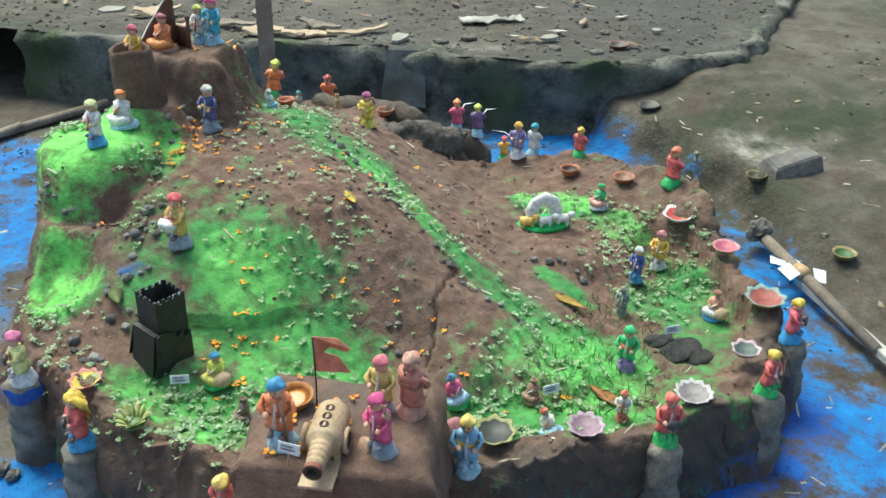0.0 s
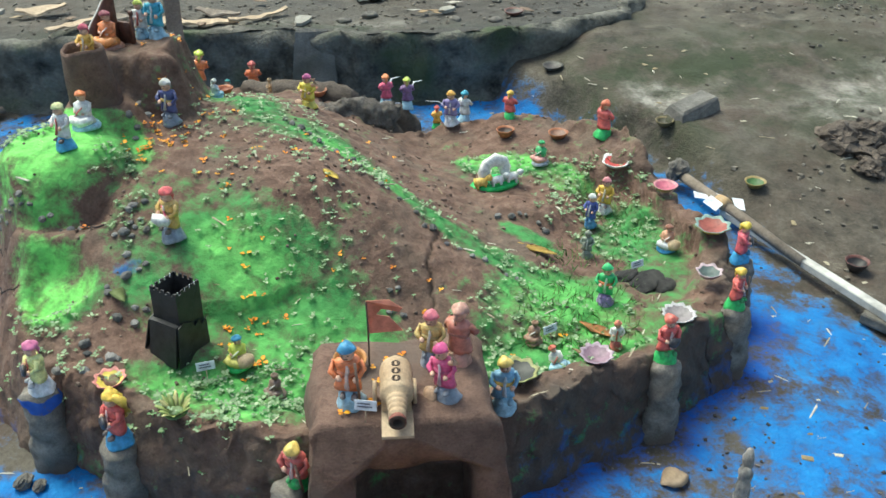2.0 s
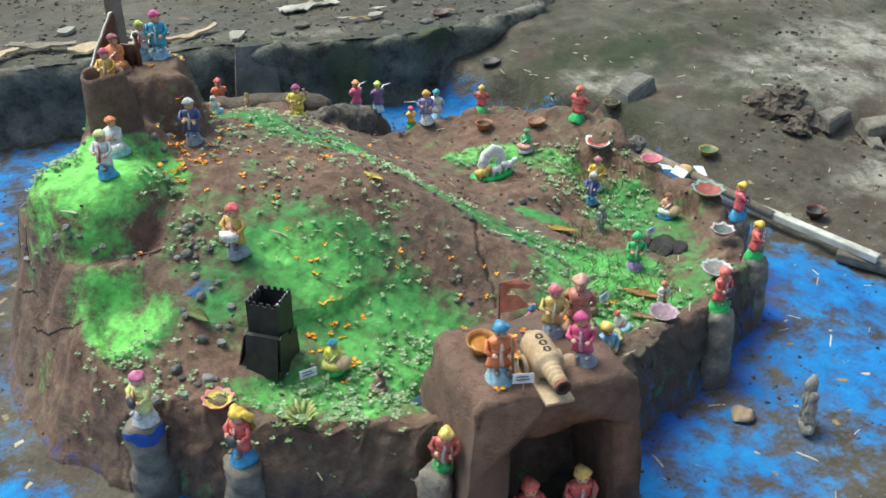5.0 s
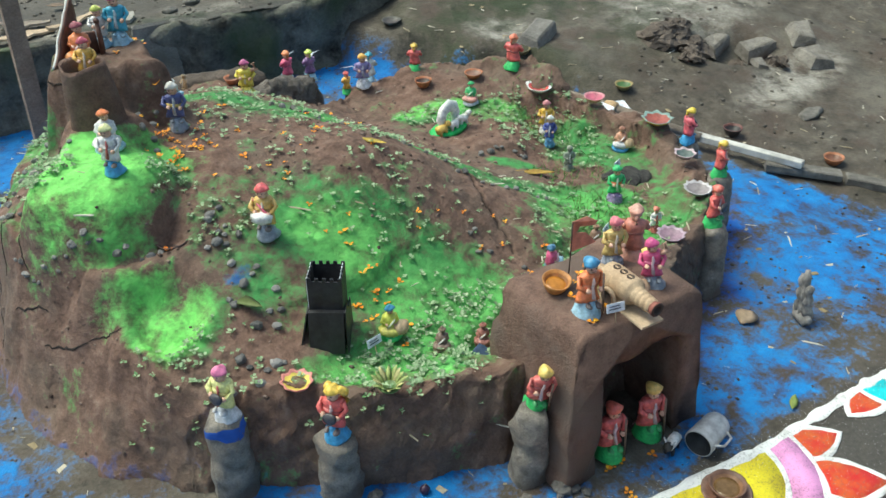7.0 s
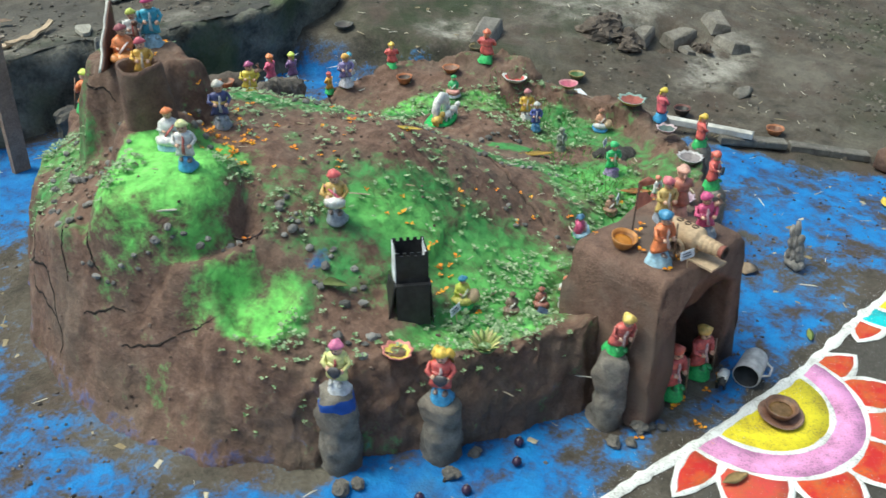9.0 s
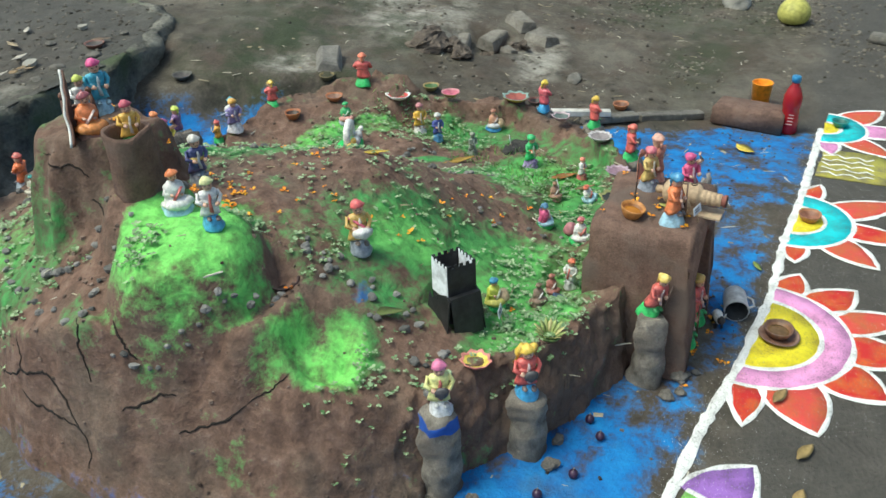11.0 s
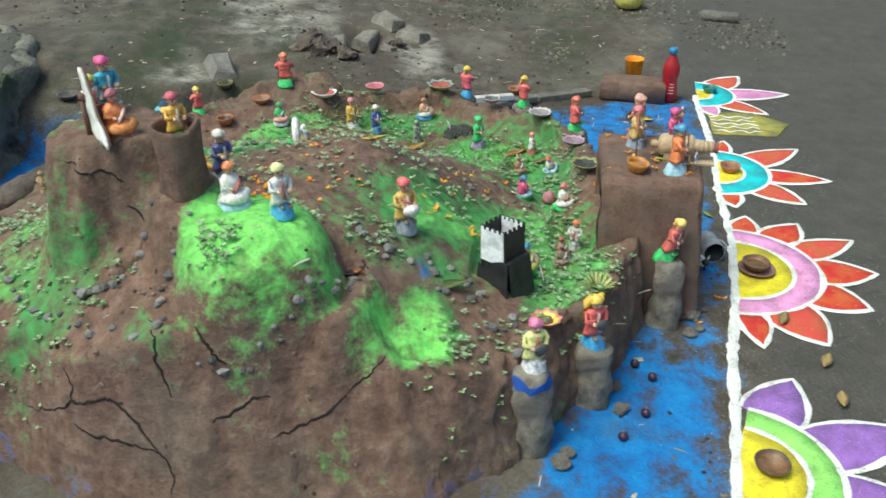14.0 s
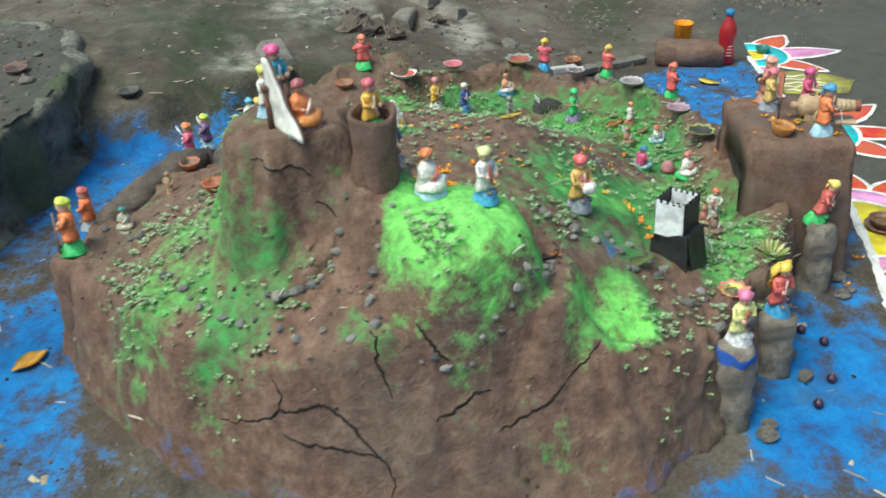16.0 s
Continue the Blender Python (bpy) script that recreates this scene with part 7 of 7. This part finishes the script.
x, y = scatter(2600, -1.6, 1.2, 2.5, 3.5, lambda x, y: (inside_distance(LEDGE, x, y) > 0.02) * 0.9, rng)
tagged(new("ledge_grit", bits("ledge_grit", x, y, ledge_height(x, y), rng, 0.0065, GRAVEL)), "grit and chips lying on the ledge", "gravel", kind="stuff")
# straws and pale threads
x, y = scatter(420, -1.0, 2.0, 0.75, 2.5, lambda x, y: np.full(x.shape, 0.9), rng)
tagged(new("straw", bits("straw", x, y, heights(x, y), rng, 0.0022, varied("straw", (0.30, 0.24, 0.14), (0.66, 0.62, 0.52), 0.8), 0.4, 9.0)), "dry straws and pale threads lying about", "straw", kind="stuff")
# white and yellow litter in the moat
x, y = scatter(260, -1.1, 1.0, 0.8, 2.5, lambda x, y: yard(x, y) * 0.8, rng)
tagged(new("litter", bits("litter", x, y, ground_height(x, y), rng, 0.007, varied("litter", (0.20, 0.14, 0.05), (0.55, 0.50, 0.38), 0.8), 0.12, 1.5)), "tan leaf scraps scattered on the moat", "litter", kind="stuff")
# loose grains of powder beside the drawn lines
gx, gy = [], []
for (x0, y0), (x1, y1) in zip(LINE, LINE[1:]):
    n = int(3000 * math.hypot(x1 - x0, y1 - y0))
    f = rng.random(n)
    gx += (x0 + (x1 - x0) * f + rng.normal(0, 0.004, n)).tolist()
    gy += (y0 + (y1 - y0) * f + rng.laplace(0, 0.011, n)).tolist()
for cx, cy, r1, r2, n in ((0.03, 0.75, 0.17, 0.30, 1100), (0.52, 0.725, 0.13, 0.28, 800), (-0.58, 0.835, 0.15, 0.31, 1200), (1.2, 0.69, 0.115, 0.28, 600)):
    a, r = rng.uniform(math.pi, 2 * math.pi, n), rng.uniform(r1, r2, n)
    gx += (cx + r * np.cos(a)).tolist()
    gy += (cy + r * np.sin(a)).tolist()
x, y = np.array(gx), np.array(gy)
tagged(new("powder_grains", bits("powder_grains", x, y, 0.0042 + yard_fall(x, y), rng, 0.0005, WHITE_POWDER, 0.4)), "loose white powder grains strewn beside the lines", "powder", kind="stuff")
# marigold petals
PETAL = varied("marigold", (0.75, 0.20, 0.005), (0.85, 0.42, 0.01), 0.6)
px, py = [], []
for cx, cy, r, n in ((-0.42, 1.665, 0.03, 14), (-0.395, 1.59, 0.025, 16), (-0.44, 1.545, 0.015, 8), (-0.265, 1.225, 0.03, 16), (-0.30, 1.53, 0.10, 8), (-0.2, 1.45, 0.12, 8), (-0.36, 1.82, 0.05, 14), (-0.1, 1.2, 0.15, 8), (-0.04, 0.96, 0.06, 14), (-0.05, 0.82, 0.05, 10), (-0.22, 1.36, 0.06, 5), (-0.12, 1.6, 0.15, 10), (0.1, 1.15, 0.1, 5)):
    px += rng.normal(cx, r, n).tolist()
    py += rng.normal(cy, r, n).tolist()
x, y = np.array(px), np.array(py)
z = heights(x, y)
z = np.where((x > -0.16) & (x < 0.1) & (y > 0.85) & (y < 1.04), 0.272, z)
tagged(new("marigold_petals", leaves_mesh("marigold_petals", x, y, z, rng, 0.0075, 0.001, PETAL, 3)), "orange marigold petals scattered over the fort", "petals", kind="stuff")

# ---- pebbles set along paths and terraces ----
shapes = []
for k in range(5):
    s = Shape()
    s.ball((0, 0, 0), 1.0, PEBBLE, None, segs=7, rows=5)
    s.v = [tuple(Vector(p) * (1 + 0.35 * noise.noise(Vector(p) * 1.5 + Vector((k * 7.0, 0, 0))))) for p in s.v]
    shapes.append(s.mesh("pebble", False))


def pebble(x, y, r):
    ob = new("pebble", random.choice(shapes))
    ob.parent = fort
    ob.matrix_world = pose(x, y, max(top(x, y), 0) + r * 0.25, random.uniform(-20, 20), random.uniform(-20, 20), random.uniform(0, 360)) @ Matrix.Diagonal((r, r * random.uniform(0.65, 0.95), r * random.uniform(0.5, 0.75), 1))


def row(pts, gap, r, spread=0.006):
    for (x0, y0), (x1, y1) in zip(pts, pts[1:]):
        n = max(1, int(math.hypot(x1 - x0, y1 - y0) / gap))
        for k in range(n):
            f = (k + random.random() * 0.6) / n
            pebble(x0 + (x1 - x0) * f + random.gauss(0, spread), y0 + (y1 - y0) * f + random.gauss(0, spread), r * random.uniform(0.6, 1.25))


row([(-0.715, 1.60), (-0.695, 1.535), (-0.66, 1.485), (-0.61, 1.445), (-0.55, 1.425), (-0.51, 1.42)], 0.014, 0.0075, 0.003)
row([(-0.556, 1.699), (-0.577, 1.717), (-0.608, 1.729), (-0.620, 1.758), (-0.618, 1.785), (-0.612, 1.824)], 0.0125, 0.0090, 0.0015)
row([(-0.575, 1.640), (-0.595, 1.655), (-0.629, 1.671), (-0.660, 1.668), (-0.690, 1.640)], 0.015, 0.0085, 0.002)
row([(-0.694, 1.640), (-0.695, 1.682), (-0.697, 1.712), (-0.67, 1.775), (-0.62, 1.87), (-0.60, 1.91), (-0.52, 1.99), (-0.49, 2.05)], 0.026, 0.008, 0.006)
row([(-0.33, 2.16), (-0.37, 2.12), (-0.40, 2.06)], 0.03, 0.008, 0.012)
row([(-0.47, 1.40), (-0.43, 1.38), (-0.40, 1.40), (-0.44, 1.42)], 0.010, 0.009, 0.014)
row([(-0.45, 1.25), (-0.40, 1.245), (-0.47, 1.30), (-0.41, 1.33), (-0.39, 1.29)], 0.022, 0.009, 0.006)
row([(-0.20, 1.72), (-0.10, 1.645), (-0.03, 1.555), (0.07, 1.44), (0.16, 1.39), (0.24, 1.34)], 0.024, 0.008, 0.006)
row([(0.23, 1.58), (0.28, 1.575), (0.33, 1.53)], 0.014, 0.009, 0.006)
row([(-0.02, 1.33), (0.0, 1.27), (0.04, 1.20), (0.08, 1.13)], 0.024, 0.008, 0.012)
row([(-0.55, 1.17), (-0.49, 1.20), (-0.44, 1.18), (-0.50, 1.155)], 0.018, 0.009, 0.010)
row([(-0.44, 1.60), (-0.45, 1.66), (-0.40, 1.70)], 0.020, 0.009, 0.006)
row([(-0.13, 0.87), (-0.16, 0.84), (-0.12, 0.83)], 0.016, 0.009, 0.010)
